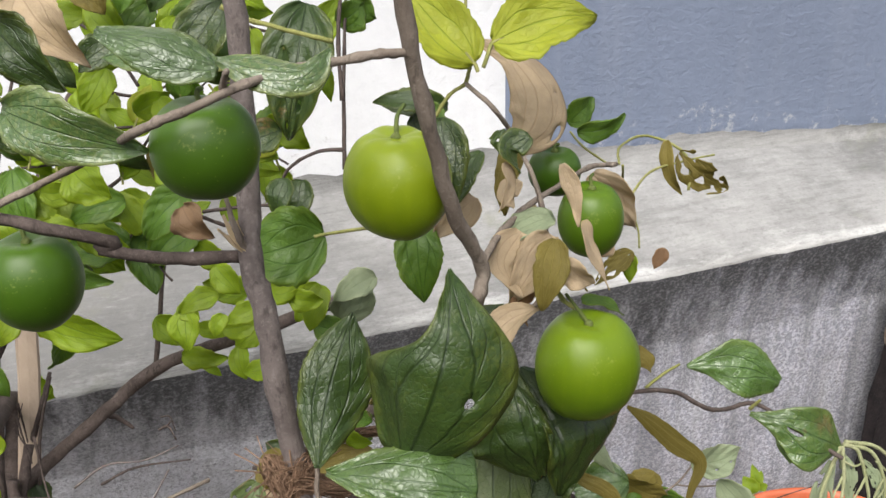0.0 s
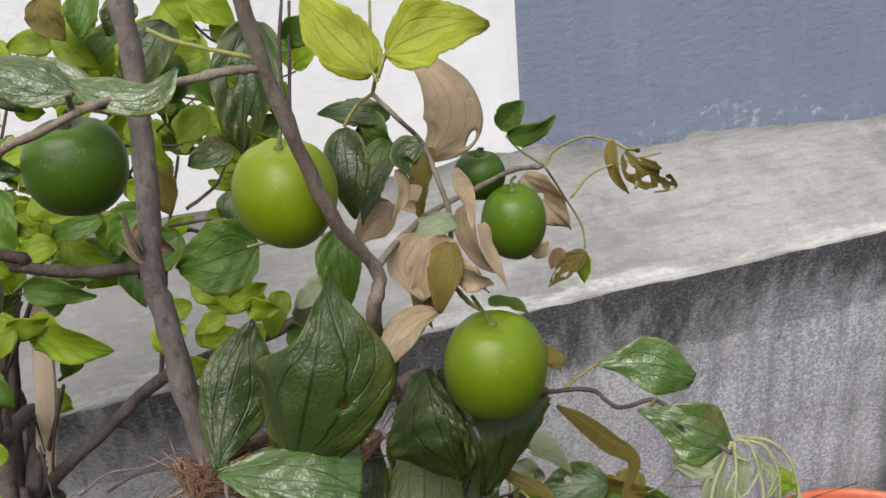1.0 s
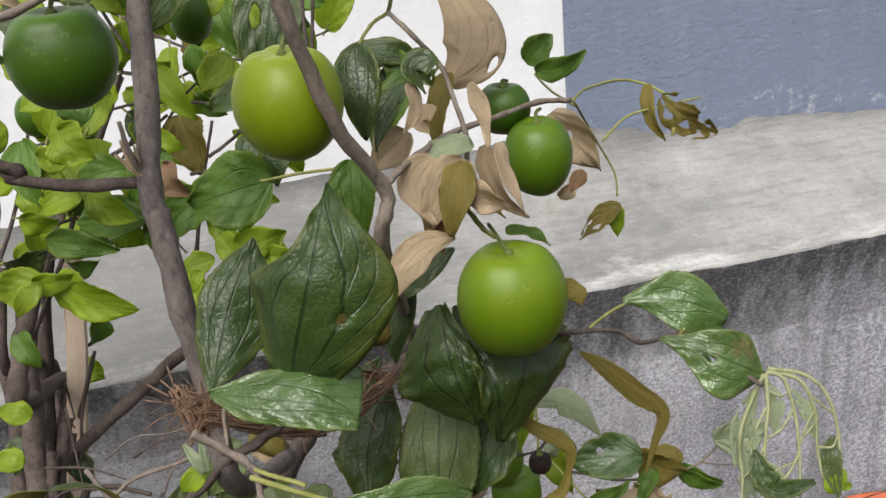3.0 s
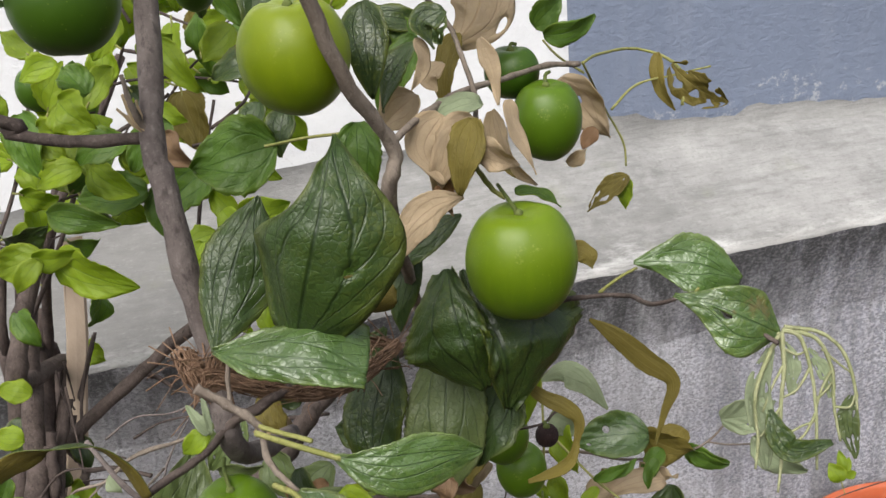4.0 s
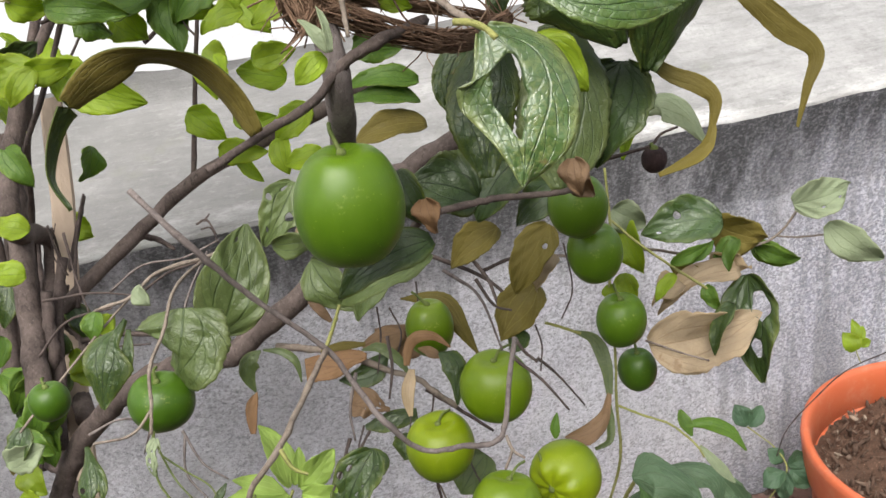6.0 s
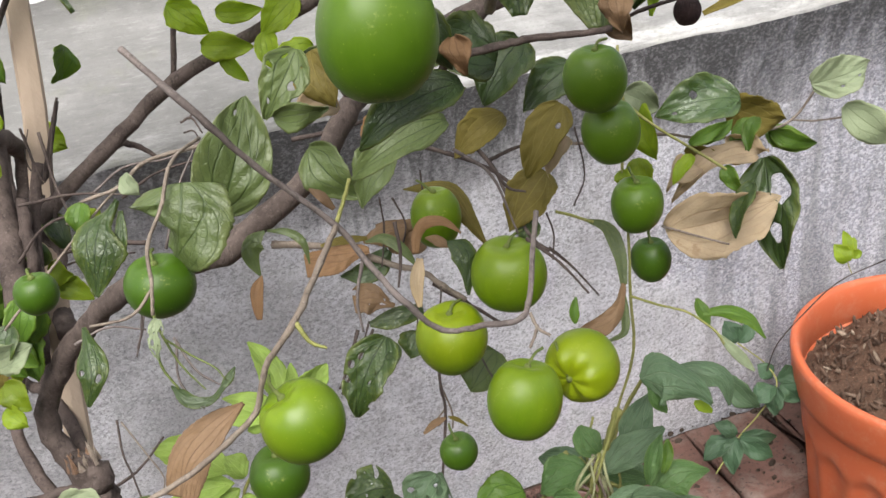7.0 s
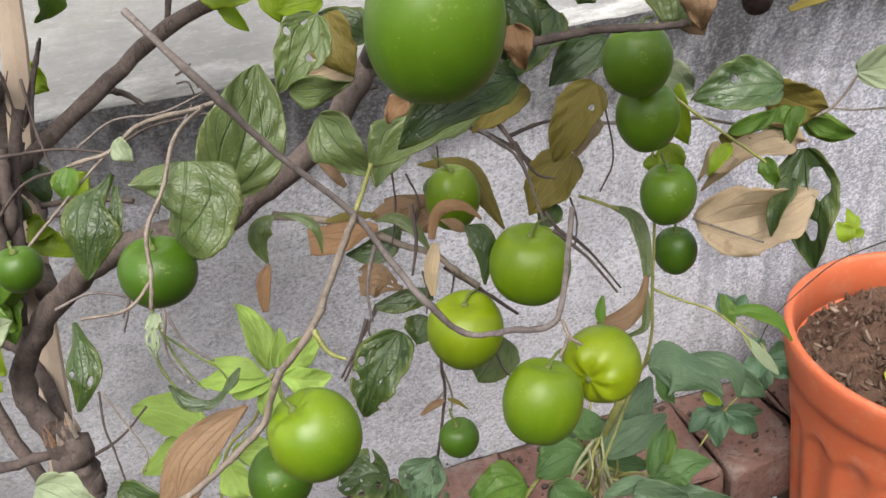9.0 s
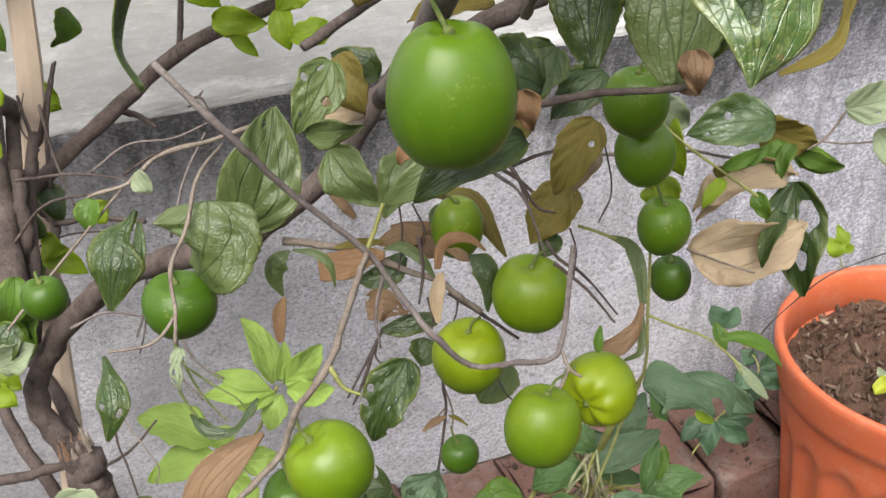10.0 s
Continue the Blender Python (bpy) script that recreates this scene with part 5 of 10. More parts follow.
twig(bush, 0.0011, 0.0007, (0.29, 0.6655, 0.9746), (0.3077, 0.666, 0.9847), (0.3166, 0.6847, 0.9903), mat=BARK_DARK, name="twig")
twig(bush, 0.0011, 0.0007, (0.2571, 0.701, 1.03), (0.2375, 0.742, 1.066), (0.23, 0.756, 1.091), mat=BARK_DARK, name="twig")
twig(bush, 0.0011, 0.0007, (0.3479, 0.6104, 1.036), (0.3512, 0.6233, 1.065), (0.3597, 0.6373, 1.097), mat=BARK_DARK, name="twig")
twig(bush, 0.0011, 0.0007, (0.3462, 0.6092, 1.001), (0.3528, 0.6265, 1.039), (0.3623, 0.6468, 1.084), mat=BARK_DARK, name="twig")
twig(bush, 0.0011, 0.0007, (0.3485, 0.6133, 1.01), (0.3343, 0.6173, 1.009), (0.3207, 0.6252, 0.999), (0.3141, 0.6287, 0.9832), mat=BARK_DARK, name="twig")
twig(bush, 0.0011, 0.0007, (0.279, 0.6644, 0.9668), (0.3101, 0.6421, 0.9745), (0.3179, 0.631, 0.9723), mat=BARK_DARK, name="twig")
leaf(bush, "mottled", (0.2136, 0.4522, 1.096), (0.2493, 0.4336, 1.084), 0.0195, (-0.3979, -0.895, 0.2017), wave=0.06, seed=1)
leaf(bush, "mottled", (0.273, 0.477, 1.093), (0.2418, 0.4911, 1.099), 0.0159, (-0.1788, -0.7096, 0.6816), stalk=(0.2793, 0.4756, 1.094), seed=2)
draped_leaf(bush, "mottled", (-0.1337, -0.667, 0.7329), ((0.2712, 0.4267, 1.11), (0.2815, 0.4199, 1.108), (0.2924, 0.4167, 1.107), (0.3014, 0.4208, 1.111)), (0.0009613, 0.004767, 0.004437, 0.002227, 0.0004824), (0.0009613, 0.005403, 0.006656, 0.005408, 0.0006432), lift=(-0.3, -0.3), wave=0.08, seed=3)
draped_leaf(bush, "sheen", (-0.1337, -0.667, 0.7329), ((0.2721, 0.4288, 1.107), (0.2633, 0.4306, 1.111), (0.2532, 0.4351, 1.115), (0.2419, 0.4433, 1.117)), (0.003887, 0.00804, 0.007397, 0.001631), (0.003239, 0.007397, 0.006754, 0.001631), lift=(-0.3, -0.3), wave=0.07, seed=4)
leaf(bush, "tan", (0.2168, 0.5637, 1.109), (0.2356, 0.5433, 1.082), 0.0234, (-0.3065, -0.8495, 0.4295), fold=0.5, curl=0.25, wave=0.13, shape='point', seed=5)
leaf(bush, "dark", (0.2066, 0.5304, 1.106), (0.2277, 0.5112, 1.083), 0.0211, (-0.5533, -0.8151, 0.1718), seed=6)
leaf(bush, "dark", (0.2026, 0.5021, 1.072), (0.2182, 0.5008, 1.08), 0.0151, (0.0765, -0.9525, -0.2949), seed=7)
leaf(bush, "lemon", (0.3725, 0.4966, 1.08), (0.3513, 0.5187, 1.11), 0.0228, (-0.1857, -0.8491, 0.4945), bend=0.04, stalk=(0.3733, 0.4947, 1.077), seed=8)
leaf(bush, "lemon", (0.3765, 0.4885, 1.089), (0.4148, 0.4805, 1.098), 0.0251, (-0.2848, -0.7587, 0.5858), bend=0.06, stalk=(0.3718, 0.4858, 1.081), seed=9)
leaf(bush, "dark", (0.3452, 0.6637, 1.073), (0.3243, 0.6381, 1.01), 0.0365, (-0.2219, -0.8759, 0.4284), holes=((0.35, 0.75, 0.06, 0.05), (0.7, 0.45, 0.07, 0.09), (0.6, 0.9, 0.05, 0.03)), seed=11)
leaf(bush, "mid", (0.3201, 0.5434, 0.9985), (0.2832, 0.5511, 0.9904), 0.0330, (-0.2822, -0.7974, 0.5334), fold=0.2, stalk=(0.3493, 0.5355, 1.001), seed=12)
leaf(bush, "dark", (0.3217, 0.6415, 1.015), (0.2959, 0.6453, 1.006), 0.0182, (-0.3031, -0.7688, 0.5631), seed=13)
leaf(bush, "mid", (0.4379, 0.5477, 1.032), (0.4516, 0.5485, 1.042), 0.0134, (-0.0432, -0.9893, 0.1395), seed=14)
leaf(bush, "mid", (0.4413, 0.5445, 1.028), (0.4643, 0.5401, 1.034), 0.0109, (-0.1503, -0.9788, -0.1394), seed=15)
leaf(bush, "dark", (0.3571, 0.4926, 1.062), (0.3552, 0.478, 1.03), 0.0170, (-0.2493, -0.8749, 0.4152), seed=16)
leaf(bush, "mid", (0.3524, 0.5128, 1.012), (0.3503, 0.4986, 0.9812), 0.0207, (-0.2347, -0.8783, 0.4166), seed=17)
leaf(bush, "dark", (0.3769, 0.5012, 1.043), (0.3598, 0.495, 1.02), 0.0124, (-0.6167, -0.507, 0.6022), seed=18)
leaf(bush, "tan", (0.3762, 0.5077, 1.021), (0.3556, 0.5045, 1.006), 0.0170, (-0.2518, -0.8107, 0.5286), fold=0.5, curl=0.25, wave=0.13, shape='point', seed=19)
leaf(bush, "tan", (0.387, 0.4568, 1.024), (0.3659, 0.45, 1.001), 0.0163, (-0.327, -0.7761, 0.5393), fold=0.5, curl=0.25, wave=0.13, shape='point', seed=20)
leaf(bush, "olive", (0.3841, 0.4475, 1.027), (0.3747, 0.4385, 1.004), 0.0126, (-0.46, -0.7447, 0.4836), seed=21)
leaf(bush, "tan", (0.3846, 0.444, 1.02), (0.3958, 0.4372, 1.009), 0.0114, (-0.5152, -0.857, 0.0052), fold=0.5, curl=0.25, wave=0.13, shape='point', seed=22)
leaf(bush, "tan", (0.4447, 0.5349, 1.011), (0.4616, 0.5189, 0.9831), 0.0208, (-0.4921, -0.8493, 0.1911), holes=((0.5, 0.35, 0.08, 0.06),), fold=0.5, curl=0.25, wave=0.13, shape='point', seed=24)
leaf(bush, "tan", (0.4136, 0.5358, 1.001), (0.4247, 0.5178, 0.9668), 0.0110, (-0.6575, -0.7335, 0.1723), fold=0.5, curl=0.25, wave=0.13, shape='point', seed=25)
leaf(bush, "tan", (0.4412, 0.5197, 0.9771), (0.4521, 0.5199, 0.9818), 0.0070, (-0.0405, -0.9888, 0.1437), fold=0.5, curl=0.25, wave=0.13, shape='point', seed=26)
leaf(bush, "pale", (0.3919, 0.4654, 1.027), (0.3646, 0.4676, 1.018), 0.0127, (-0.3315, -0.3837, 0.8619), curl=0.3, seed=27)
leaf(bush, "dark", (0.3821, 0.4926, 1.054), (0.3831, 0.4873, 1.044), 0.0118, (-0.5389, -0.7693, 0.3432), bite=0.15, seed=28)
leaf(bush, "olive", (0.3942, 0.5068, 1.043), (0.3843, 0.4961, 1.016), 0.0108, (-0.6323, -0.6114, 0.4758), seed=29)
leaf(bush, "mid", (0.3867, 0.5497, 1.034), (0.3643, 0.5413, 1.005), 0.0164, (-0.4053, -0.7418, 0.5343), seed=30)
leaf(bush, "olive", (0.4915, 0.5729, 0.9451), (0.4683, 0.5701, 0.9303), 0.0122, (-0.4028, -0.5478, 0.7333), bite=0.12, seed=31)
leaf(bush, "bright", (0.4917, 0.5719, 0.9432), (0.4875, 0.5662, 0.9294), 0.0088, (-0.7288, -0.5248, 0.4398), seed=32)
leaf(bush, "olive", (0.512, 0.567, 1), (0.5348, 0.5534, 0.9798), 0.0183, (-0.5229, -0.8522, -0.0187), bite=0.28, seed=33)
leaf(bush, "olive", (0.5063, 0.5709, 1.006), (0.5085, 0.5582, 0.9799), 0.0077, (-0.7878, -0.5772, 0.2148), seed=34)
# large leaves, each with its own bend
draped_leaf(bush, "dark", (-0.1935, -0.7196, 0.6668), ((0.3125, 0.4082, 0.9761), (0.3185, 0.4003, 0.9997), (0.3248, 0.4012, 1.018), (0.3304, 0.4106, 1.031), (0.3348, 0.4232, 1.036)), (0.01091, 0.02441, 0.0201, 0.006796, 0.002759, 0.0007085), (0.009998, 0.01952, 0.02385, 0.02073, 0.009485, 0.001063), lift=(-0.45, -0.5), wave=0.08, holes=((0.74, 0.33, 0.035, 0.03),), seed=35, label="broad glossy dark leaf with a small hole")
draped_leaf(bush, "dark", (0.07528, -0.8005, 0.5946), ((0.2871, 0.4245, 0.9701), (0.2925, 0.4356, 0.9816), (0.2988, 0.4426, 0.9942), (0.3046, 0.4482, 1.003), (0.3095, 0.4526, 1.01)), (0.0009468, 0.0081, 0.01086, 0.006636, 0.000589), (0.0009468, 0.0135, 0.01649, 0.009759, 0.000589), lift=(-0.3, -0.2), wave=0.07, seed=36)
draped_leaf(bush, "sheen", (-0.1485, -0.6029, 0.7839), ((0.2878, 0.4129, 0.9767), (0.3029, 0.4019, 0.9781), (0.3181, 0.3943, 0.9772), (0.3322, 0.3931, 0.9705)), (0.0005453, 0.01034, 0.01337, 0.01754, 0.01683), (0.0007271, 0.006775, 0.00739, 0.007015, 0.004959), lift=(-0.3, -0.15), wave=0.06, seed=37)
draped_leaf(bush, "dark", (-0.3118, -0.645, 0.6977), ((0.3742, 0.4672, 0.9634), (0.3726, 0.4551, 0.9558), (0.3728, 0.4473, 0.9465), (0.3756, 0.445, 0.9356), (0.3806, 0.4478, 0.9195)), (0.001771, 0.007369, 0.00989, 0.009536, 0.004006), (0.006642, 0.01777, 0.02408, 0.02276, 0.003116), lift=(-0.2, -0.5), wave=0.08, seed=38)
draped_leaf(bush, "dark", (0.0001579, -0.7324, 0.6809), ((0.3793, 0.4675, 0.9611), (0.3841, 0.4523, 0.9496), (0.3876, 0.4428, 0.9353), (0.3886, 0.4462, 0.9097)), (0.004451, 0.03286, 0.04129, 0.0361, 0.002699), (0.0008903, 0.00482, 0.006085, 0.006563, 0.001799), lift=(-0.4, 0.2), wave=0.07, seed=39)
draped_leaf(bush, "sheen", (-0.1217, -0.8, 0.5875), ((0.4354, 0.4342, 0.9689), (0.4465, 0.429, 0.9692), (0.4584, 0.4249, 0.9673), (0.4715, 0.4233, 0.9594)), (0.0008343, 0.006218, 0.01074, 0.008687, 0.001669), (0.0008343, 0.004145, 0.009914, 0.01076, 0.004172), lift=(0.1, -0.2), wave=0.08, seed=40)
draped_leaf(bush, "sheen", (-0.1217, -0.8, 0.5875), ((0.456, 0.3721, 0.9684), (0.4452, 0.373, 0.9756), (0.4361, 0.3778, 0.9799), (0.4277, 0.3854, 0.9811)), (0.001783, 0.01061, 0.01162, 0.007762, 0.003554, 0.0005383), (0.001426, 0.009198, 0.009156, 0.006704, 0.003199, 0.0005383), lift=(-0.2, 0.1), wave=0.08, holes=((0.42, 0.55, 0.05, 0.10),), seed=41)
draped_leaf(bush, "olive", (-0.3578, -0.7226, 0.5915), ((0.3974, 0.468, 0.9103), (0.4066, 0.461, 0.9027), (0.4149, 0.4556, 0.8982), (0.4189, 0.4519, 0.8923), (0.4157, 0.4495, 0.8808)), (0.0006048, 0.002412, 0.003207, 0.002405, 0.0008064), (0.001008, 0.003216, 0.003608, 0.002405, 0.0008064), lift=(0.1, -0.25), wave=0.05, seed=42, label="hanging leaf curled back, olive beneath")
draped_leaf(bush, "pale", (-0.1484, -0.6913, 0.7071), ((0.4275, 0.5317, 0.8621), (0.4383, 0.5265, 0.8693), (0.4479, 0.5208, 0.8632), (0.4565, 0.5165, 0.848)), (0.0007429, 0.003927, 0.005383, 0.003927, 0.0007429), (0.0007429, 0.00589, 0.00832, 0.0054, 0.0007429), lift=(-0.3, -0.3), wave=0.07, seed=613)
draped_leaf(bush, "brown", (-0.1695, -0.6045, 0.7783), ((0.2799, 0.6082, 0.7712), (0.2844, 0.6021, 0.7678), (0.2888, 0.5991, 0.7615)), (0.0007691, 0.002811, 0.002811, 0.001025), (0.0007691, 0.002045, 0.0023, 0.001025), lift=(-0.6, -0.4), wave=0.15, seed=614)
twig(bush, 0.0007, 0.0005, (0.1537, 0.6792, 0.6245), (0.1522, 0.6685, 0.6068), (0.1542, 0.6626, 0.5946), (0.1561, 0.6543, 0.5767), mat=BARK_DARK, name="twig")
twig(bush, 0.0005, 0.0004, (0.1558, 0.6777, 0.6233), (0.1649, 0.6629, 0.6082), (0.1712, 0.6541, 0.5936), (0.1678, 0.6513, 0.5835), mat=BARK_PALE, name="twig")
draped_leaf(bush, "brown", (-0.1695, -0.6045, 0.7783), ((0.3091, 0.6435, 0.7164), (0.3217, 0.6434, 0.7187), (0.3343, 0.6433, 0.7191)), (0.0008827, 0.0059, 0.006511, 0.002377), (0.0008827, 0.00649, 0.008879, 0.003566), lift=(-0.3, -0.3), wave=0.12, seed=615)
draped_leaf(bush, "dark", (-0.1695, -0.6045, 0.7783), ((0.3488, 0.6373, 0.7359), (0.3411, 0.6341, 0.731), (0.3416, 0.6317, 0.7238)), (0.001165, 0.00523, 0.00523, 0.001165), (0.001165, 0.00523, 0.004649, 0.001165), lift=(-0.2, -0.2), seed=616)
draped_leaf(bush, "olive", (-0.1695, -0.6045, 0.7783), ((0.3094, 0.6324, 0.7241), (0.2953, 0.635, 0.725), (0.2846, 0.6376, 0.7237)), (0.001147, 0.002287, 0.001998, 0.0008565), (0.001147, 0.002859, 0.002569, 0.0008565), lift=(-0.2, -0.2), seed=617)
draped_leaf(bush, "olive", (-0.02412, -0.642, 0.7663), ((0.4184, 0.4528, 0.8893), (0.4152, 0.4484, 0.8806), (0.4094, 0.448, 0.8743), (0.3959, 0.4511, 0.8691)), (0.0004032, 0.001809, 0.002419, 0.0006083), (0.0004032, 0.001809, 0.002419, 0.0006083), lift=(0.3, 0.3), seed=50)
draped_leaf(bush, "sheen", (-0.188, -0.8164, 0.546), ((0.317, 0.3698, 0.9602), (0.3239, 0.3646, 0.96), (0.335, 0.3619, 0.9577), (0.3493, 0.3651, 0.9553), (0.3603, 0.3696, 0.9514)), (0.0006438, 0.002038, 0.005859, 0.008012, 0.005569, 0.000409), (0.0006438, 0.00433, 0.008151, 0.008271, 0.005569, 0.000409), lift=(0.1, -0.25), stalk=(0.2972, 0.3781, 0.9674), wave=0.06, seed=47)
draped_leaf(bush, "mottled", (-0.1431, -0.7076, 0.692), ((0.3052, 0.3651, 0.9537), (0.3101, 0.3581, 0.9473), (0.3094, 0.3534, 0.9384), (0.3073, 0.3495, 0.9301), (0.3053, 0.3475, 0.9213)), (0.002529, 0.009033, 0.01249, 0.01347, 0.01145, 0.008229, 0.0005011), (0.002276, 0.01104, 0.01424, 0.01396, 0.009461, 0.004489, 0.0005011), lift=(-0.35, -0.3), stalk=(0.2999, 0.3693, 0.955), wave=0.07, holes=((0.62, 0.41, 0.13, 0.25), (0.59, 0.62, 0.09, 0.09)), label="leaf with a large eaten hole", seed=48)
draped_leaf(bush, "olive", (-0.3996, -0.7019, 0.5896), ((0.4298, 0.466, 0.9304), (0.4393, 0.4606, 0.924), (0.45, 0.4552, 0.9133), (0.4591, 0.4505, 0.9033), (0.4547, 0.4481, 0.8911), (0.4492, 0.4456, 0.8781)), (0.0005995, 0.002798, 0.003417, 0.00283, 0.00122, 0.000409), (0.0007994, 0.004397, 0.005427, 0.003235, 0.002033, 0.0006135), lift=(0.1, -0.25), wave=0.05, seed=49, label="hanging leaf curled back, olive beneath")
draped_leaf(bush, "tan", (-0.01736, -0.7903, 0.6125), ((0.3942, 0.5114, 1.037), (0.4035, 0.5088, 1.049), (0.4062, 0.5161, 1.061), (0.3997, 0.5292, 1.072), (0.3889, 0.5401, 1.077)), (0.003197, 0.01035, 0.009947, 0.004591, 0.0006992), (0.004111, 0.01394, 0.01492, 0.008723, 0.0006992), lift=(-0.3, -0.45), wave=0.07, holes=((0.83, 0.46, 0.03, 0.02), (0.9, 0.24, 0.05, 0.05)), seed=10, label="large dry tan leaf with holes")
draped_leaf(bush, "tan", (-0.2158, -0.7746, 0.5944), ((0.3788, 0.4495, 0.9988), (0.367, 0.4484, 0.9968), (0.3575, 0.4452, 0.9912), (0.3477, 0.4414, 0.9792)), (0.0006118, 0.004061, 0.00647, 0.004838, 0.0006048), (0.0006118, 0.005279, 0.006065, 0.003629, 0.0006048), lift=(-0.3, 0.25), wave=0.04, seed=23, label="pale tan dried leaf")
draped_leaf(bush, "dark", (-0.1484, -0.6913, 0.7071), ((0.3495, 0.4832, 0.9223), (0.3385, 0.4709, 0.901), (0.3347, 0.4615, 0.878)), (0.003939, 0.01135, 0.01168, 0.009744, 0.002342), (0.004923, 0.01175, 0.01323, 0.009355, 0.002342), lift=(-0.3, -0.3), wave=0.06, seed=45)
leaf(bush, "dark", (0.3951, 0.4761, 0.9058), (0.3766, 0.4641, 0.8725), 0.0304, (-0.5329, -0.6583, 0.5317), seed=46)
leaf(bush, "bright", (0.3184, 0.37, 0.9483), (0.3287, 0.3619, 0.9353), 0.0111, (-0.2311, -0.8968, 0.3773), seed=49)
curled_leaf(bush, "darkback", 0.0123, (0.4142, 0.7078, 0.5657), (0.256, 0.4212, 0.9223), (0.2506, 0.4243, 0.9346), (0.2423, 0.4249, 0.9442), (0.2293, 0.4201, 0.9486), (0.2176, 0.421, 0.9443), (0.2077, 0.4196, 0.9361), (0.2024, 0.4151, 0.9238), (0.2053, 0.4104, 0.9152), turned=(0.6244, -0.6625, 0.3656), label="arched leaf showing its olive underside")
draped_leaf(bush, "dusty", (-0.1484, -0.6913, 0.7071), ((0.3735, 0.4823, 0.9223), (0.3664, 0.4636, 0.8972), (0.3603, 0.454, 0.8703)), (0.006994, 0.01543, 0.01684, 0.01453, 0.004332), (0.006994, 0.01424, 0.01684, 0.01531, 0.004332), lift=(-0.3, -0.3), wave=0.06, seed=51)
draped_leaf(bush, "bright", (-0.1484, -0.6913, 0.7071), ((0.421, 0.5273, 0.8843), (0.4202, 0.5198, 0.869), (0.4137, 0.5147, 0.8507)), (0.0009555, 0.003822, 0.00335, 0.0007201), (0.0009555, 0.003822, 0.004307, 0.0007201), lift=(0.3, 0.3), seed=52)
leaf(bush, "darkback", (0.3538, 0.4684, 0.955), (0.3189, 0.477, 0.9548), 0.0195, (0.2523, 0.8576, 0.0292), seed=54)
leaf(bush, "olive", (0.3363, 0.5415, 0.8754), (0.304, 0.5473, 0.8708), 0.0144, (-0.2179, -0.5966, 0.7724), seed=55)
leaf(bush, "mid", (0.3358, 0.5456, 0.8839), (0.3037, 0.5549, 0.8868), 0.0113, (-0.0675, -0.5012, 0.8627), seed=56)
leaf(bush, "dark", (0.3554, 0.5391, 0.837), (0.3258, 0.5512, 0.8471), 0.0299, (-0.0599, -0.7213, 0.69), seed=57)
leaf(bush, "rust", (0.3104, 0.4582, 0.8769), (0.311, 0.4524, 0.8649), 0.0095, (-0.5091, -0.7849, 0.3531), fold=0.5, curl=0.25, wave=0.13, shape='point', seed=58)
leaf(bush, "dark", (0.3111, 0.4567, 0.862), (0.2749, 0.4589, 0.8477), 0.0171, (-0.3189, -0.6297, 0.7083), seed=59)
leaf(bush, "dark", (0.3057, 0.4737, 0.8832), (0.3105, 0.4636, 0.8644), 0.0127, (-0.4899, -0.8142, 0.3114), seed=60)
leaf(bush, "brown", (0.366, 0.4672, 0.8754), (0.374, 0.4586, 0.8613), 0.0128, (-0.5101, -0.832, 0.218), fold=0.5, curl=0.25, wave=0.13, shape='point', seed=61)
leaf(bush, "bright", (0.3136, 0.8099, 0.8365), (0.282, 0.8216, 0.8447), 0.0231, (-0.1616, -0.8201, 0.5489), seed=63)
leaf(bush, "bright", (0.2445, 0.8208, 0.8233), (0.2654, 0.8063, 0.8037), 0.0207, (-0.3515, -0.8926, 0.2823), seed=64)
leaf(bush, "bright", (0.2728, 0.81, 0.8154), (0.3012, 0.8021, 0.8135), 0.0143, (-0.2639, -0.9618, 0.0721), seed=65)
leaf(bush, "bright", (0.3241, 0.7989, 0.8189), (0.2967, 0.7964, 0.799), 0.0207, (-0.2711, -0.8333, 0.4817), seed=66)
leaf(bush, "bright", (0.2996, 0.7964, 0.8006), (0.3003, 0.7853, 0.7774), 0.0167, (-0.3345, -0.8538, 0.3989), seed=67)
leaf(bush, "bright", (0.2588, 0.8049, 0.7972), (0.2904, 0.7949, 0.7925), 0.0179, (-0.2836, -0.9508, 0.1245), seed=68)
leaf(bush, "mid", (0.2383, 0.7714, 0.9091), (0.1897, 0.783, 0.9083), 0.0284, (-0.2125, -0.8501, 0.4819), seed=69)
leaf(bush, "mid", (0.2799, 0.7659, 0.9194), (0.2472, 0.7619, 0.8937), 0.0302, (-0.2194, -0.8823, 0.4165), seed=70)
leaf(bush, "bright", (0.1734, 0.7619, 0.8788), (0.2209, 0.7386, 0.8546), 0.0293, (-0.366, -0.9167, 0.1603), seed=72)
leaf(bush, "bright", (0.161, 0.7547, 0.8811), (0.1895, 0.7488, 0.8836), 0.0178, (-0.1933, -0.9766, -0.0943), seed=73)
leaf(bush, "bright", (0.1672, 0.7543, 0.8835), (0.1335, 0.7584, 0.8745), 0.0257, (-0.2253, -0.8655, 0.4474), seed=74)
leaf(bush, "bright", (0.1668, 0.7436, 0.8847), (0.1489, 0.7394, 0.8663), 0.0141, (-0.1595, -0.9169, 0.366), seed=75)
leaf(bush, "bright", (0.2795, 0.7598, 0.9063), (0.2943, 0.7467, 0.8863), 0.0185, (-0.4577, -0.8602, 0.2249), seed=77)
leaf(bush, "bright", (0.135, 0.7119, 0.7767), (0.1147, 0.7178, 0.7785), 0.0171, (-0.1312, -0.6767, 0.7245), seed=78)
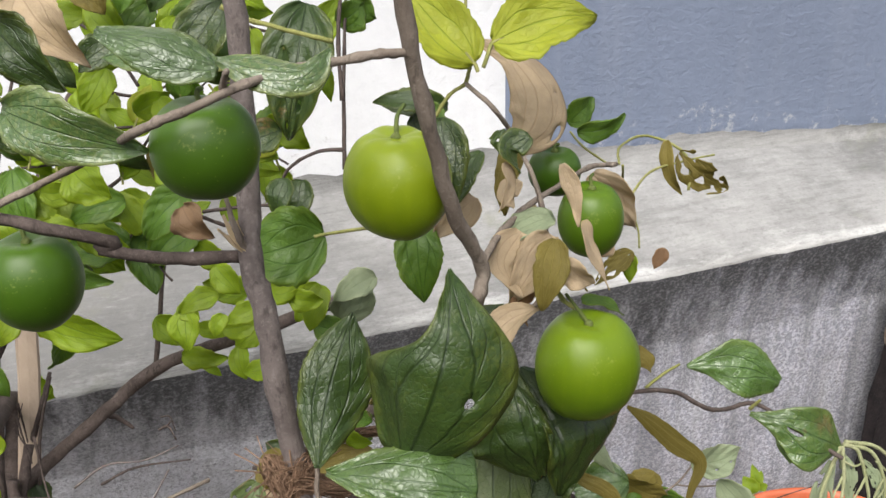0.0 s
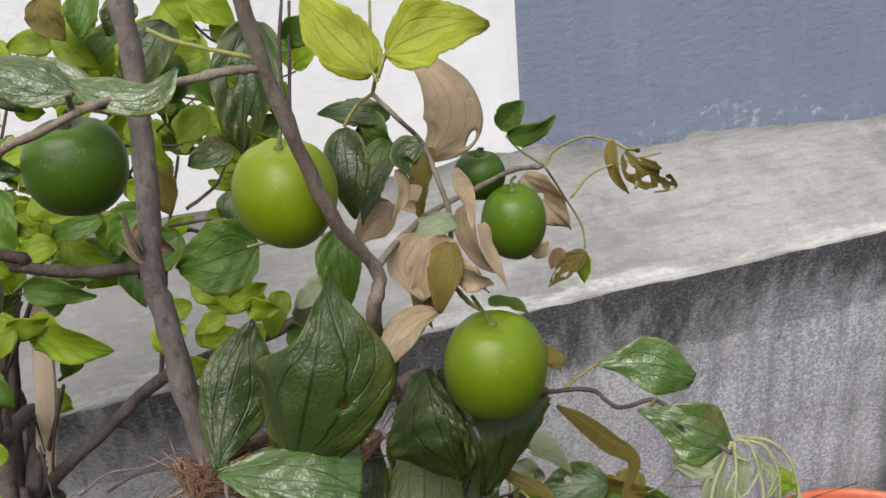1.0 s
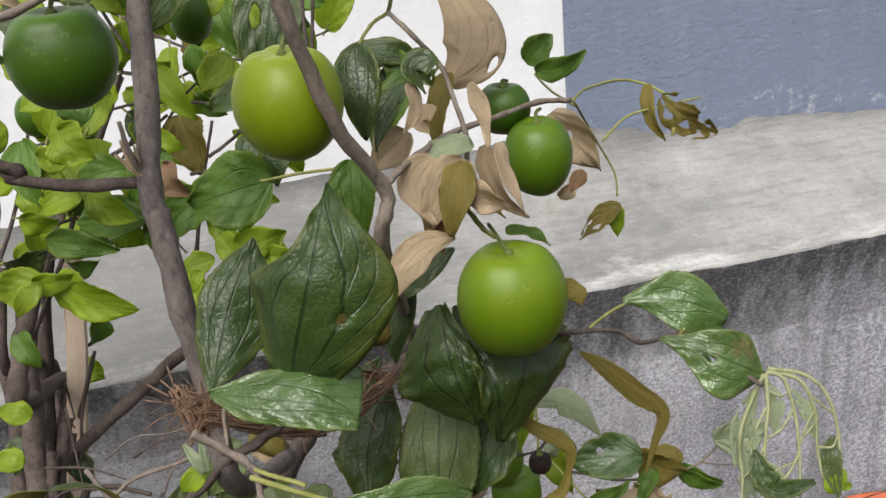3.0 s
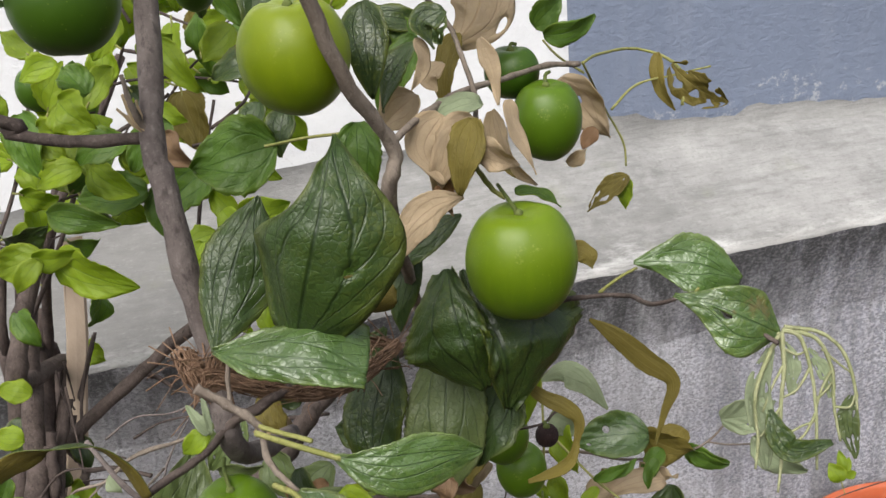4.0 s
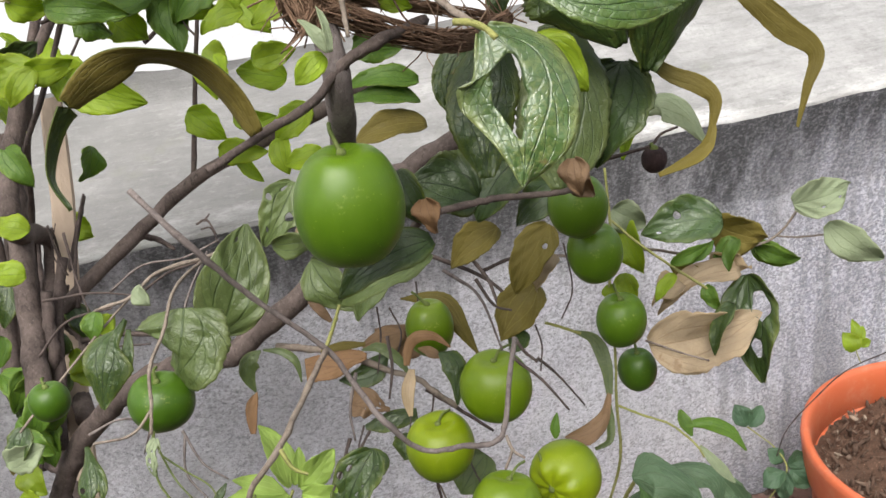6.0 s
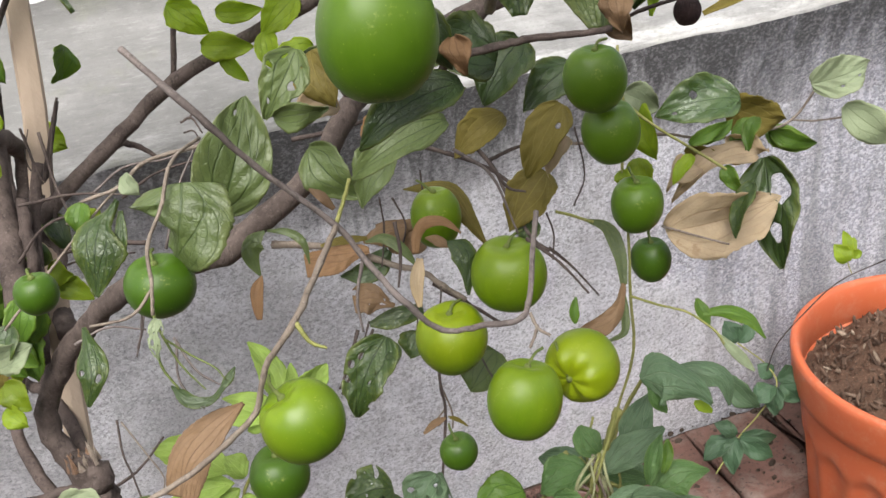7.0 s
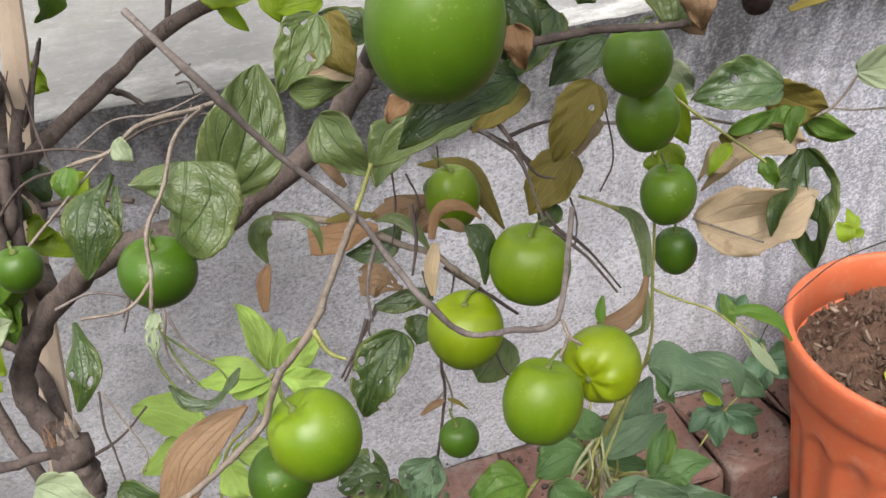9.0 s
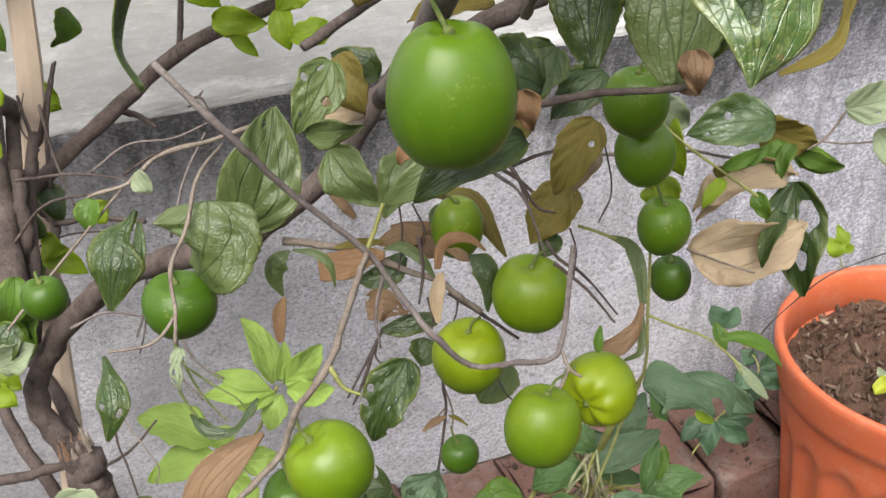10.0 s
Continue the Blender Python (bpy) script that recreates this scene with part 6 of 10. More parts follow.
leaf(bush, "bright", (0.1393, 0.7407, 0.792), (0.1174, 0.7486, 0.7971), 0.0160, (-0.0764, -0.6846, 0.7249), seed=80)
leaf(bush, "bright", (0.2015, 0.7902, 0.9296), (0.1627, 0.7978, 0.9253), 0.0213, (-0.2192, -0.8794, 0.4227), seed=81)
leaf(bush, "bright", (0.1627, 0.8014, 0.9331), (0.1711, 0.7887, 0.9106), 0.0177, (-0.2786, -0.8772, 0.3911), seed=82)
leaf(bush, "bright", (0.2556, 0.7932, 0.9165), (0.2309, 0.8049, 0.9284), 0.0202, (-0.1197, -0.8196, 0.5602), seed=84)
leaf(bush, "mid", (0.1303, 0.7946, 0.8294), (0.1425, 0.7802, 0.8054), 0.0187, (-0.2193, -0.8825, 0.416), seed=85)
leaf(bush, "bright", (0.2416, 0.82, 0.8938), (0.283, 0.8063, 0.8867), 0.0154, (-0.3213, -0.9453, -0.0565), seed=86)
leaf(bush, "bright", (0.3014, 0.7852, 0.9236), (0.3241, 0.7695, 0.9022), 0.0184, (-0.4889, -0.8645, 0.1167), seed=87)
leaf(bush, "bright", (0.2481, 0.7336, 1.083), (0.2528, 0.7218, 1.061), 0.0162, (-0.2782, -0.8673, 0.4127), seed=88)
leaf(bush, "mid", (0.2716, 0.7209, 1.069), (0.2518, 0.7164, 1.049), 0.0168, (-0.1726, -0.9061, 0.3862), seed=89)
leaf(bush, "bright", (0.2364, 0.7277, 1.064), (0.2097, 0.7342, 1.064), 0.0152, (-0.2165, -0.848, 0.4837), seed=90)
leaf(bush, "mid", (0.2398, 0.7107, 0.9617), (0.2075, 0.7142, 0.9521), 0.0213, (-0.2489, -0.7977, 0.5493), seed=91)
leaf(bush, "mid", (0.1824, 0.7272, 0.9191), (0.2248, 0.7123, 0.9106), 0.0191, (-0.2839, -0.9329, 0.2216), seed=93)
leaf(bush, "bright", (0.3115, 0.6881, 1.023), (0.291, 0.6856, 1.007), 0.0185, (-0.2469, -0.8537, 0.4585), seed=94)
leaf(bush, "bright", (0.2591, 0.7044, 0.9821), (0.2763, 0.6952, 0.9723), 0.0147, (-0.3521, -0.9077, 0.2284), seed=96)
leaf(bush, "bright", (0.2138, 0.707, 1.011), (0.1908, 0.7102, 1.005), 0.0168, (-0.2322, -0.8355, 0.498), seed=97)
leaf(bush, "mid", (0.3013, 0.7344, 1.065), (0.2812, 0.7269, 1.04), 0.0216, (-0.2, -0.8873, 0.4157), seed=99)
leaf(bush, "dark", (0.3096, 0.7394, 1.056), (0.2927, 0.7277, 1.024), 0.0249, (-0.2308, -0.8715, 0.4327), seed=100)
leaf(bush, "bright", (0.1891, 0.728, 0.9708), (0.202, 0.7166, 0.9542), 0.0213, (-0.2511, -0.8776, 0.4084), seed=101)
leaf(bush, "mid", (0.3554, 0.6412, 1.066), (0.3702, 0.6421, 1.075), 0.0184, (0.0821, -0.9959, -0.0389), seed=102)
leaf(bush, "mid", (0.3076, 0.7251, 1.049), (0.317, 0.7074, 1.018), 0.0230, (-0.378, -0.8496, 0.3678), seed=103)
leaf(bush, "bright", (0.2675, 0.7291, 1.013), (0.2841, 0.7105, 0.9841), 0.0185, (-0.3447, -0.8688, 0.3554), seed=104)
leaf(bush, "lemon", (0.3273, 0.6916, 0.9913), (0.3114, 0.6926, 0.9851), 0.0140, (-0.2585, -0.8049, 0.5341), seed=105)
leaf(bush, "bright", (0.211, 0.7124, 0.9503), (0.1826, 0.7148, 0.9404), 0.0178, (-0.2533, -0.8049, 0.5367), seed=106)
leaf(bush, "bright", (0.2465, 0.7098, 0.94), (0.2332, 0.7245, 0.9632), 0.0181, (0.2825, -0.7272, 0.6256), seed=107)
leaf(bush, "bright", (0.3214, 0.6172, 0.9297), (0.3032, 0.6247, 0.9355), 0.0143, (-0.0417, -0.6753, 0.7363), seed=108)
leaf(bush, "bright", (0.2995, 0.6391, 0.9165), (0.2808, 0.6404, 0.9093), 0.0121, (-0.2898, -0.7172, 0.6337), seed=109)
leaf(bush, "pale", (0.3593, 0.6115, 0.9377), (0.3359, 0.6122, 0.927), 0.0162, (-0.3113, -0.7066, 0.6355), seed=110)
leaf(bush, "bright", (0.3315, 0.617, 0.9345), (0.3208, 0.6091, 0.9128), 0.0149, (-0.3641, -0.8023, 0.4729), seed=111)
leaf(bush, "bright", (0.2813, 0.6749, 0.9101), (0.258, 0.6765, 0.9013), 0.0142, (-0.283, -0.7348, 0.6164), seed=112)
leaf(bush, "dark", (0.3986, 0.6007, 1.029), (0.3635, 0.6118, 1.034), 0.0132, (-0.177, -0.7933, 0.5825), seed=113)
leaf(bush, "mid", (0.388, 0.6045, 1.031), (0.3956, 0.5945, 1.015), 0.0138, (-0.5003, -0.8231, 0.2687), seed=114)
leaf(bush, "dark", (0.2168, 0.6233, 1.074), (0.2282, 0.6117, 1.057), 0.0152, (-0.2899, -0.8758, 0.3859), seed=115)
leaf(bush, "dusty", (0.2337, 0.5575, 0.7918), (0.2558, 0.5776, 0.8334), 0.0334, (0.0764, -0.9132, 0.4003), holes=((0.3, 0.85, 0.06, 0.03),), seed=116)
draped_leaf(bush, "dusty", (-0.13, -0.5085, 0.8512), ((0.2213, 0.5463, 0.8142), (0.2185, 0.5383, 0.8081), (0.2151, 0.5363, 0.7978), (0.2116, 0.542, 0.7839)), (0.016, 0.01871, 0.01975, 0.01731, 0.008858), (0.01723, 0.02196, 0.02118, 0.01731, 0.008436), lift=(-0.25, -0.25), wave=0.05, seed=117)
draped_leaf(bush, "dark", (-0.1695, -0.6045, 0.7783), ((0.1945, 0.5704, 0.8038), (0.1852, 0.5678, 0.7953), (0.1803, 0.5605, 0.7855), (0.1765, 0.5561, 0.7694)), (0.0008623, 0.00388, 0.006891, 0.01245, 0.008183, 0.001084), (0.0008623, 0.002587, 0.009475, 0.01073, 0.006891, 0.001084), lift=(-0.25, -0.25), wave=0.08, seed=118)
draped_leaf(bush, "dark", (-0.1695, -0.6045, 0.7783), ((0.1948, 0.5695, 0.7988), (0.1911, 0.5633, 0.7875), (0.1848, 0.5601, 0.7756)), (0.000867, 0.002818, 0.003474, 0.0006537), (0.000867, 0.002384, 0.003474, 0.0006537), lift=(0.1, 0.1), seed=119)
draped_leaf(bush, "dark", (-0.1656, -0.6175, 0.7689), ((0.174, 0.5058, 0.7847), (0.1741, 0.4967, 0.78), (0.1734, 0.4892, 0.7736), (0.1694, 0.4865, 0.7634)), (0.0007714, 0.002675, 0.005119, 0.005845, 0.003396, 0.0007574), (0.0005785, 0.001911, 0.004929, 0.005845, 0.00415, 0.0009468), lift=(-0.3, -0.3), wave=0.06, holes=((0.28, 0.68, 0.09, 0.055), (0.84, 0.60, 0.10, 0.06)), seed=120)
draped_leaf(bush, "dusty", (-0.1695, -0.6045, 0.7783), ((0.249, 0.5485, 0.7838), (0.2434, 0.5474, 0.7812), (0.2411, 0.5458, 0.7758), (0.2428, 0.5429, 0.7666)), (0.000659, 0.003507, 0.005265, 0.003081, 0.0004428), (0.000659, 0.003069, 0.004387, 0.003521, 0.0004428), lift=(-0.3, -0.3), seed=121)
draped_leaf(bush, "dusty", (-0.1695, -0.6045, 0.7783), ((0.25, 0.5482, 0.7839), (0.2579, 0.5438, 0.783), (0.2628, 0.5395, 0.7787), (0.2633, 0.536, 0.7699)), (0.0004393, 0.001534, 0.001972, 0.001316, 0.0002202), (0.0004393, 0.001534, 0.001972, 0.001536, 0.0002202), lift=(-0.3, -0.3), seed=122)
draped_leaf(bush, "rust", (-0.1695, -0.6045, 0.7783), ((0.2432, 0.541, 0.7676), (0.239, 0.536, 0.7617), (0.2377, 0.5326, 0.752)), (0.0004405, 0.002414, 0.002633, 0.0008809), (0.0004405, 0.002414, 0.002195, 0.0008809), lift=(0.5, 0.4), wave=0.1, seed=123)
draped_leaf(bush, "brown", (-0.252, -0.5977, 0.7611), ((0.2219, 0.4991, 0.7374), (0.209, 0.495, 0.732), (0.1968, 0.4916, 0.724), (0.1898, 0.488, 0.7105)), (0.0006467, 0.004276, 0.006805, 0.00807, 0.006397), (0.0006467, 0.005559, 0.007656, 0.007221, 0.005544), lift=(-0.3, 0.3), wave=0.05, seed=124, label="long brown dried leaf")
leaf(bush, "dark", (0.2891, 0.5299, 0.7281), (0.2672, 0.5181, 0.6992), 0.0235, (-0.4226, -0.6801, 0.5991), bite=0.06, seed=125)
leaf(bush, "dark", (0.2976, 0.5415, 0.7122), (0.2763, 0.5423, 0.703), 0.0173, (-0.3605, -0.5001, 0.7874), seed=126)
leaf(bush, "dusty", (0.2806, 0.5758, 0.8491), (0.2607, 0.5667, 0.8253), 0.0203, (-0.2408, -0.8212, 0.5174), bite=0.05, seed=127)
leaf(bush, "dusty", (0.2643, 0.5656, 0.8254), (0.2867, 0.5589, 0.8262), 0.0130, (-0.2772, -0.9494, -0.1475), seed=128)
leaf(bush, "olive", (0.2949, 0.6227, 0.8332), (0.2989, 0.606, 0.8096), 0.0204, (-0.4997, -0.7446, 0.4426), seed=129)
leaf(bush, "dark", (0.3118, 0.621, 0.82), (0.2928, 0.6336, 0.8299), 0.0157, (-0.2098, -0.7807, 0.5886), seed=130)
leaf(bush, "tan", (0.3048, 0.6251, 0.8039), (0.2782, 0.6319, 0.8012), 0.0165, (-0.249, -0.7162, 0.652), fold=0.5, curl=0.25, wave=0.13, shape='point', seed=131)
leaf(bush, "dusty", (0.328, 0.529, 0.8217), (0.2851, 0.5325, 0.806), 0.0167, (-0.3224, -0.5782, 0.7495), seed=132)
leaf(bush, "rust", (0.305, 0.5479, 0.8204), (0.2953, 0.5466, 0.8135), 0.0092, (-0.3714, -0.6564, 0.6566), fold=0.5, curl=0.25, wave=0.13, shape='point', seed=133)
leaf(bush, "rust", (0.3174, 0.544, 0.8205), (0.3076, 0.5433, 0.8146), 0.0083, (-0.3582, -0.646, 0.6741), fold=0.5, curl=0.25, wave=0.13, shape='point', seed=134)
leaf(bush, "dusty", (0.2879, 0.6382, 0.7798), (0.307, 0.6161, 0.7554), 0.0258, (-0.5422, -0.7888, 0.2895), seed=135)
leaf(bush, "dusty", (0.3228, 0.6059, 0.7854), (0.3012, 0.5964, 0.7601), 0.0219, (-0.4493, -0.6378, 0.6255), seed=136)
draped_leaf(bush, "olive", (-0.1695, -0.6045, 0.7783), ((0.3334, 0.634, 0.7461), (0.3462, 0.6276, 0.7463), (0.3561, 0.6207, 0.7425), (0.3612, 0.6118, 0.7315), (0.3666, 0.6031, 0.717)), (0.0005686, 0.003684, 0.006222, 0.005934, 0.003677, 0.0005675), (0.0005686, 0.003401, 0.005373, 0.006499, 0.004242, 0.0005675), lift=(-0.25, -0.25), seed=137)
draped_leaf(bush, "rust", (-0.1695, -0.6045, 0.7783), ((0.3079, 0.625, 0.7198), (0.2915, 0.6285, 0.7208), (0.2739, 0.6317, 0.7208)), (0.001137, 0.00454, 0.01019, 0.01074, 0.009306), (0.002843, 0.006242, 0.006229, 0.005086, 0.003948), lift=(-0.1, -0.3), wave=0.06, seed=138)
draped_leaf(bush, "rust", (-0.1695, -0.6045, 0.7783), ((0.3428, 0.5715, 0.7459), (0.3355, 0.5747, 0.7529), (0.3271, 0.5769, 0.7541), (0.3221, 0.5775, 0.7486), (0.3195, 0.5748, 0.7395)), (0.0005127, 0.002291, 0.003556, 0.003062, 0.001538), (0.0005127, 0.002037, 0.00254, 0.002297, 0.001538), lift=(-0.4, -0.2), seed=139)
draped_leaf(bush, "tan", (-0.1695, -0.6045, 0.7783), ((0.3232, 0.5814, 0.7324), (0.3182, 0.5739, 0.7242), (0.317, 0.5701, 0.7121)), (0.001573, 0.003393, 0.00261, 0.0007865), (0.001573, 0.003132, 0.003132, 0.0007865), lift=(0.4, 0.3), seed=140)
draped_leaf(bush, "brown", (-0.1695, -0.6045, 0.7783), ((0.3449, 0.6464, 0.7177), (0.3314, 0.6488, 0.7184), (0.319, 0.6511, 0.7196)), (0.002405, 0.006597, 0.005982, 0.002685), (0.001203, 0.003598, 0.003589, 0.00179), lift=(-0.3, -0.2), wave=0.1, seed=141)
draped_leaf(bush, "brown", (-0.1695, -0.6045, 0.7783), ((0.3133, 0.6082, 0.6929), (0.3032, 0.6127, 0.6985), (0.2927, 0.6141, 0.6993)), (0.0008565, 0.003989, 0.00853, 0.009363, 0.006796), (0.0008565, 0.002849, 0.007392, 0.007945, 0.005097), lift=(-0.1, 0.3), wave=0.1, bite=0.03, seed=142)
draped_leaf(bush, "dark", (-0.1695, -0.6045, 0.7783), ((0.3186, 0.6271, 0.7169), (0.3056, 0.6244, 0.7101), (0.2904, 0.6261, 0.7091)), (0.002878, 0.008611, 0.00687, 0.0008565), (0.002303, 0.006889, 0.00458, 0.000571), lift=(-0.2, -0.2), seed=143)
draped_leaf(bush, "dark", (-0.1695, -0.6045, 0.7783), ((0.3279, 0.6055, 0.6883), (0.312, 0.6082, 0.6884), (0.2984, 0.6105, 0.6853)), (0.004029, 0.007463, 0.007453, 0.002293), (0.002878, 0.004019, 0.00258, 0.00086), lift=(-0.2, -0.2), seed=144)
draped_leaf(bush, "brown", (-0.1695, -0.6045, 0.7783), ((0.3449, 0.6368, 0.7143), (0.335, 0.6399, 0.7104), (0.323, 0.6453, 0.7071)), (0.002971, 0.00715, 0.005978, 0.0018), (0.001783, 0.005363, 0.00538, 0.0015), lift=(-0.3, 0.2), wave=0.1, seed=146)
draped_leaf(bush, "brown", (-0.1695, -0.6045, 0.7783), ((0.3414, 0.5872, 0.7313), (0.3357, 0.5914, 0.7349), (0.3312, 0.5954, 0.7352)), (0.000804, 0.003216, 0.002147, 0.0005383), (0.000804, 0.00268, 0.002147, 0.0005383), lift=(-0.3, -0.2), seed=147)
draped_leaf(bush, "dusty", (-0.1695, -0.6045, 0.7783), ((0.3038, 0.6125, 0.7326), (0.3127, 0.6083, 0.7344), (0.3201, 0.6014, 0.7293), (0.3248, 0.5953, 0.7205)), (0.0005477, 0.002457, 0.002996, 0.00245, 0.0005453), (0.0005477, 0.002457, 0.003269, 0.00245, 0.0005453), lift=(-0.25, -0.25), seed=148)
draped_leaf(bush, "dark", (-0.1695, -0.6045, 0.7783), ((0.3404, 0.5872, 0.7347), (0.3449, 0.5793, 0.7285), (0.3428, 0.5707, 0.7106)), (0.0008005, 0.00639, 0.007439, 0.004793, 0.0005337), (0.0008005, 0.00426, 0.005845, 0.002663, 0.0005337), lift=(-0.3, -0.2), seed=149)
leaf(bush, "olive", (0.4073, 0.6117, 0.7462), (0.3804, 0.6039, 0.721), 0.0260, (-0.4556, -0.5878, 0.6685), seed=150)
leaf(bush, "olive", (0.4109, 0.5959, 0.7888), (0.3837, 0.5858, 0.76), 0.0225, (-0.4699, -0.5948, 0.6522), holes=((0.3, 0.3, 0.07, 0.05),), seed=151)
leaf(bush, "tan", (0.413, 0.5957, 0.7706), (0.396, 0.5912, 0.7554), 0.0161, (-0.4907, -0.5177, 0.7009), fold=0.5, curl=0.25, wave=0.13, shape='point', seed=152)
leaf(bush, "olive", (0.3997, 0.6487, 0.7689), (0.3678, 0.6471, 0.7507), 0.0201, (-0.3379, -0.6778, 0.653), seed=153)
leaf(bush, "dark", (0.4395, 0.6411, 0.7917), (0.4076, 0.6385, 0.772), 0.0246, (-0.3537, -0.6619, 0.6609), seed=154)
leaf(bush, "dark", (0.41, 0.6388, 0.8115), (0.3815, 0.6304, 0.7845), 0.0317, (-0.4031, -0.6603, 0.6336), seed=155)
leaf(bush, "dark", (0.3954, 0.6012, 0.7242), (0.3834, 0.5991, 0.7151), 0.0133, (-0.4634, -0.5052, 0.728), seed=156)
draped_leaf(bush, "dark", (-0.1656, -0.6175, 0.7689), ((0.1975, 0.5057, 0.7499), (0.2024, 0.4984, 0.7465), (0.2109, 0.4955, 0.7461), (0.2172, 0.4961, 0.7503), (0.2223, 0.4996, 0.7544)), (0.0004137, 0.002879, 0.001846, 0.0008203, 0.001436, 0.002055, 0.0004125), (0.0004137, 0.002468, 0.003076, 0.002051, 0.001025, 0.001849, 0.0004125), lift=(-0.2, -0.2), bite=0.04, seed=157)
leaf(bush, "dusty", (0.3597, 0.5862, 0.662), (0.341, 0.5807, 0.6444), 0.0272, (-0.4837, -0.5467, 0.6834), seed=158)
leaf(bush, "dark", (0.324, 0.6057, 0.6744), (0.3152, 0.6007, 0.6624), 0.0181, (-0.4727, -0.6342, 0.6118), seed=159)
leaf(bush, "sheen", (0.5089, 0.5862, 0.7726), (0.4655, 0.598, 0.7694), 0.0274, (-0.2341, -0.6648, 0.7094), bend=0.12, holes=((0.65, 0.55, 0.09, 0.05), (0.3, 0.8, 0.06, 0.03)), seed=160)
leaf(bush, "olive", (0.5106, 0.599, 0.7646), (0.5373, 0.5836, 0.7542), 0.0252, (-0.5052, -0.8628, -0.0201), seed=161)
leaf(bush, "bright", (0.4662, 0.6224, 0.7685), (0.4682, 0.6036, 0.7407), 0.0187, (-0.7199, -0.5976, 0.353), seed=162)
leaf(bush, "bright", (0.4451, 0.5996, 0.7422), (0.4468, 0.5933, 0.7334), 0.0089, (-0.6909, -0.6454, 0.3256), seed=163)
leaf(bush, "tan", (0.4516, 0.5644, 0.7189), (0.5203, 0.5483, 0.7279), 0.0368, (-0.2568, -0.9117, 0.3208), bend=0.06, fold=0.5, curl=0.25, wave=0.13, shape='point', seed=164, label="large tan dried leaf")
leaf(bush, "dark", (0.4917, 0.5488, 0.7431), (0.4745, 0.5399, 0.721), 0.0112, (-0.74, -0.1757, 0.6492), seed=165)
leaf(bush, "olive", (0.461, 0.5699, 0.713), (0.4977, 0.5527, 0.7048), 0.0175, (-0.4128, -0.9092, 0.0541), seed=166)
leaf(bush, "tan", (0.4825, 0.581, 0.7404), (0.4619, 0.5836, 0.7344), 0.0164, (-0.3047, -0.3818, 0.8726), fold=0.5, curl=0.25, wave=0.13, shape='point', seed=167)
leaf(bush, "tan", (0.5058, 0.5918, 0.7496), (0.5249, 0.5784, 0.7384), 0.0179, (-0.6023, -0.7951, -0.0715), fold=0.5, curl=0.25, wave=0.13, shape='point', seed=168)
leaf(bush, "olive", (0.4828, 0.597, 0.7461), (0.5038, 0.5877, 0.7423), 0.0106, (-0.4253, -0.8828, -0.1995), seed=169)
leaf(bush, "dark", (0.5195, 0.577, 0.7396), (0.5111, 0.5461, 0.6881), 0.0310, (-0.7781, -0.4742, 0.412), holes=((0.3, 0.3, 0.17, 0.14), (0.45, 0.68, 0.14, 0.09)), seed=170, label="dark leaf with large eaten holes")
leaf(bush, "mid", (0.4751, 0.5718, 0.7607), (0.4952, 0.5706, 0.7688), 0.0072, (-0.1379, -0.9696, 0.2023), seed=171)
leaf(bush, "mid", (0.5059, 0.5674, 0.769), (0.4968, 0.5609, 0.7546), 0.0087, (-0.7126, -0.3511, 0.6074), seed=172)
leaf(bush, "mid", (0.4837, 0.5616, 0.7493), (0.4873, 0.5527, 0.7374), 0.0090, (-0.7455, -0.6203, 0.244), seed=173)
leaf(bush, "bright", (0.4704, 0.57, 0.7556), (0.4563, 0.567, 0.7441), 0.0081, (-0.521, -0.4189, 0.7437), seed=174)
leaf(bush, "mid", (0.5427, 0.6038, 0.7403), (0.5649, 0.5906, 0.7311), 0.0121, (-0.537, -0.8386, -0.0911), seed=175)
leaf(bush, "pale", (0.5583, 0.5919, 0.7677), (0.5929, 0.5867, 0.7749), 0.0234, (-0.2139, -0.9007, 0.3781), holes=((0.7, 0.7, 0.05, 0.04), (0.75, 0.4, 0.04, 0.03)), seed=176)
leaf(bush, "pale", (0.5786, 0.5876, 0.7525), (0.6066, 0.5698, 0.7296), 0.0195, (-0.492, -0.8677, 0.0706), seed=177)
leaf(bush, "mid", (0.5428, 0.6086, 0.7395), (0.5689, 0.5964, 0.7273), 0.0142, (-0.401, -0.9141, 0.06), seed=178)
draped_leaf(bush, "mid", (-0.1695, -0.6045, 0.7783), ((0.4608, 0.5485, 0.674), (0.4745, 0.5435, 0.6749), (0.4854, 0.5368, 0.6701), (0.4908, 0.5297, 0.6601)), (0.0008565, 0.003136, 0.003989, 0.002851, 0.000571), (0.0008565, 0.002851, 0.004274, 0.003136, 0.000571), lift=(-0.4, -0.4), wave=0.1, seed=179)
draped_leaf(bush, "pale", (-0.1695, -0.6045, 0.7783), ((0.4671, 0.5383, 0.6652), (0.4717, 0.5293, 0.6575), (0.4793, 0.5226, 0.6473)), (0.0005686, 0.002552, 0.002835, 0.0005686), (0.0005686, 0.002552, 0.002835, 0.0005686), lift=(0.5, 0.5), seed=180)
draped_leaf(bush, "mid", (-0.1695, -0.6045, 0.7783), ((0.4654, 0.5436, 0.6688), (0.4636, 0.5491, 0.6763), (0.4639, 0.554, 0.6801)), (0.000571, 0.003426, 0.002859, 0.0005733), (0.000571, 0.003426, 0.002859, 0.0005733), lift=(0.3, 0.3), seed=181)
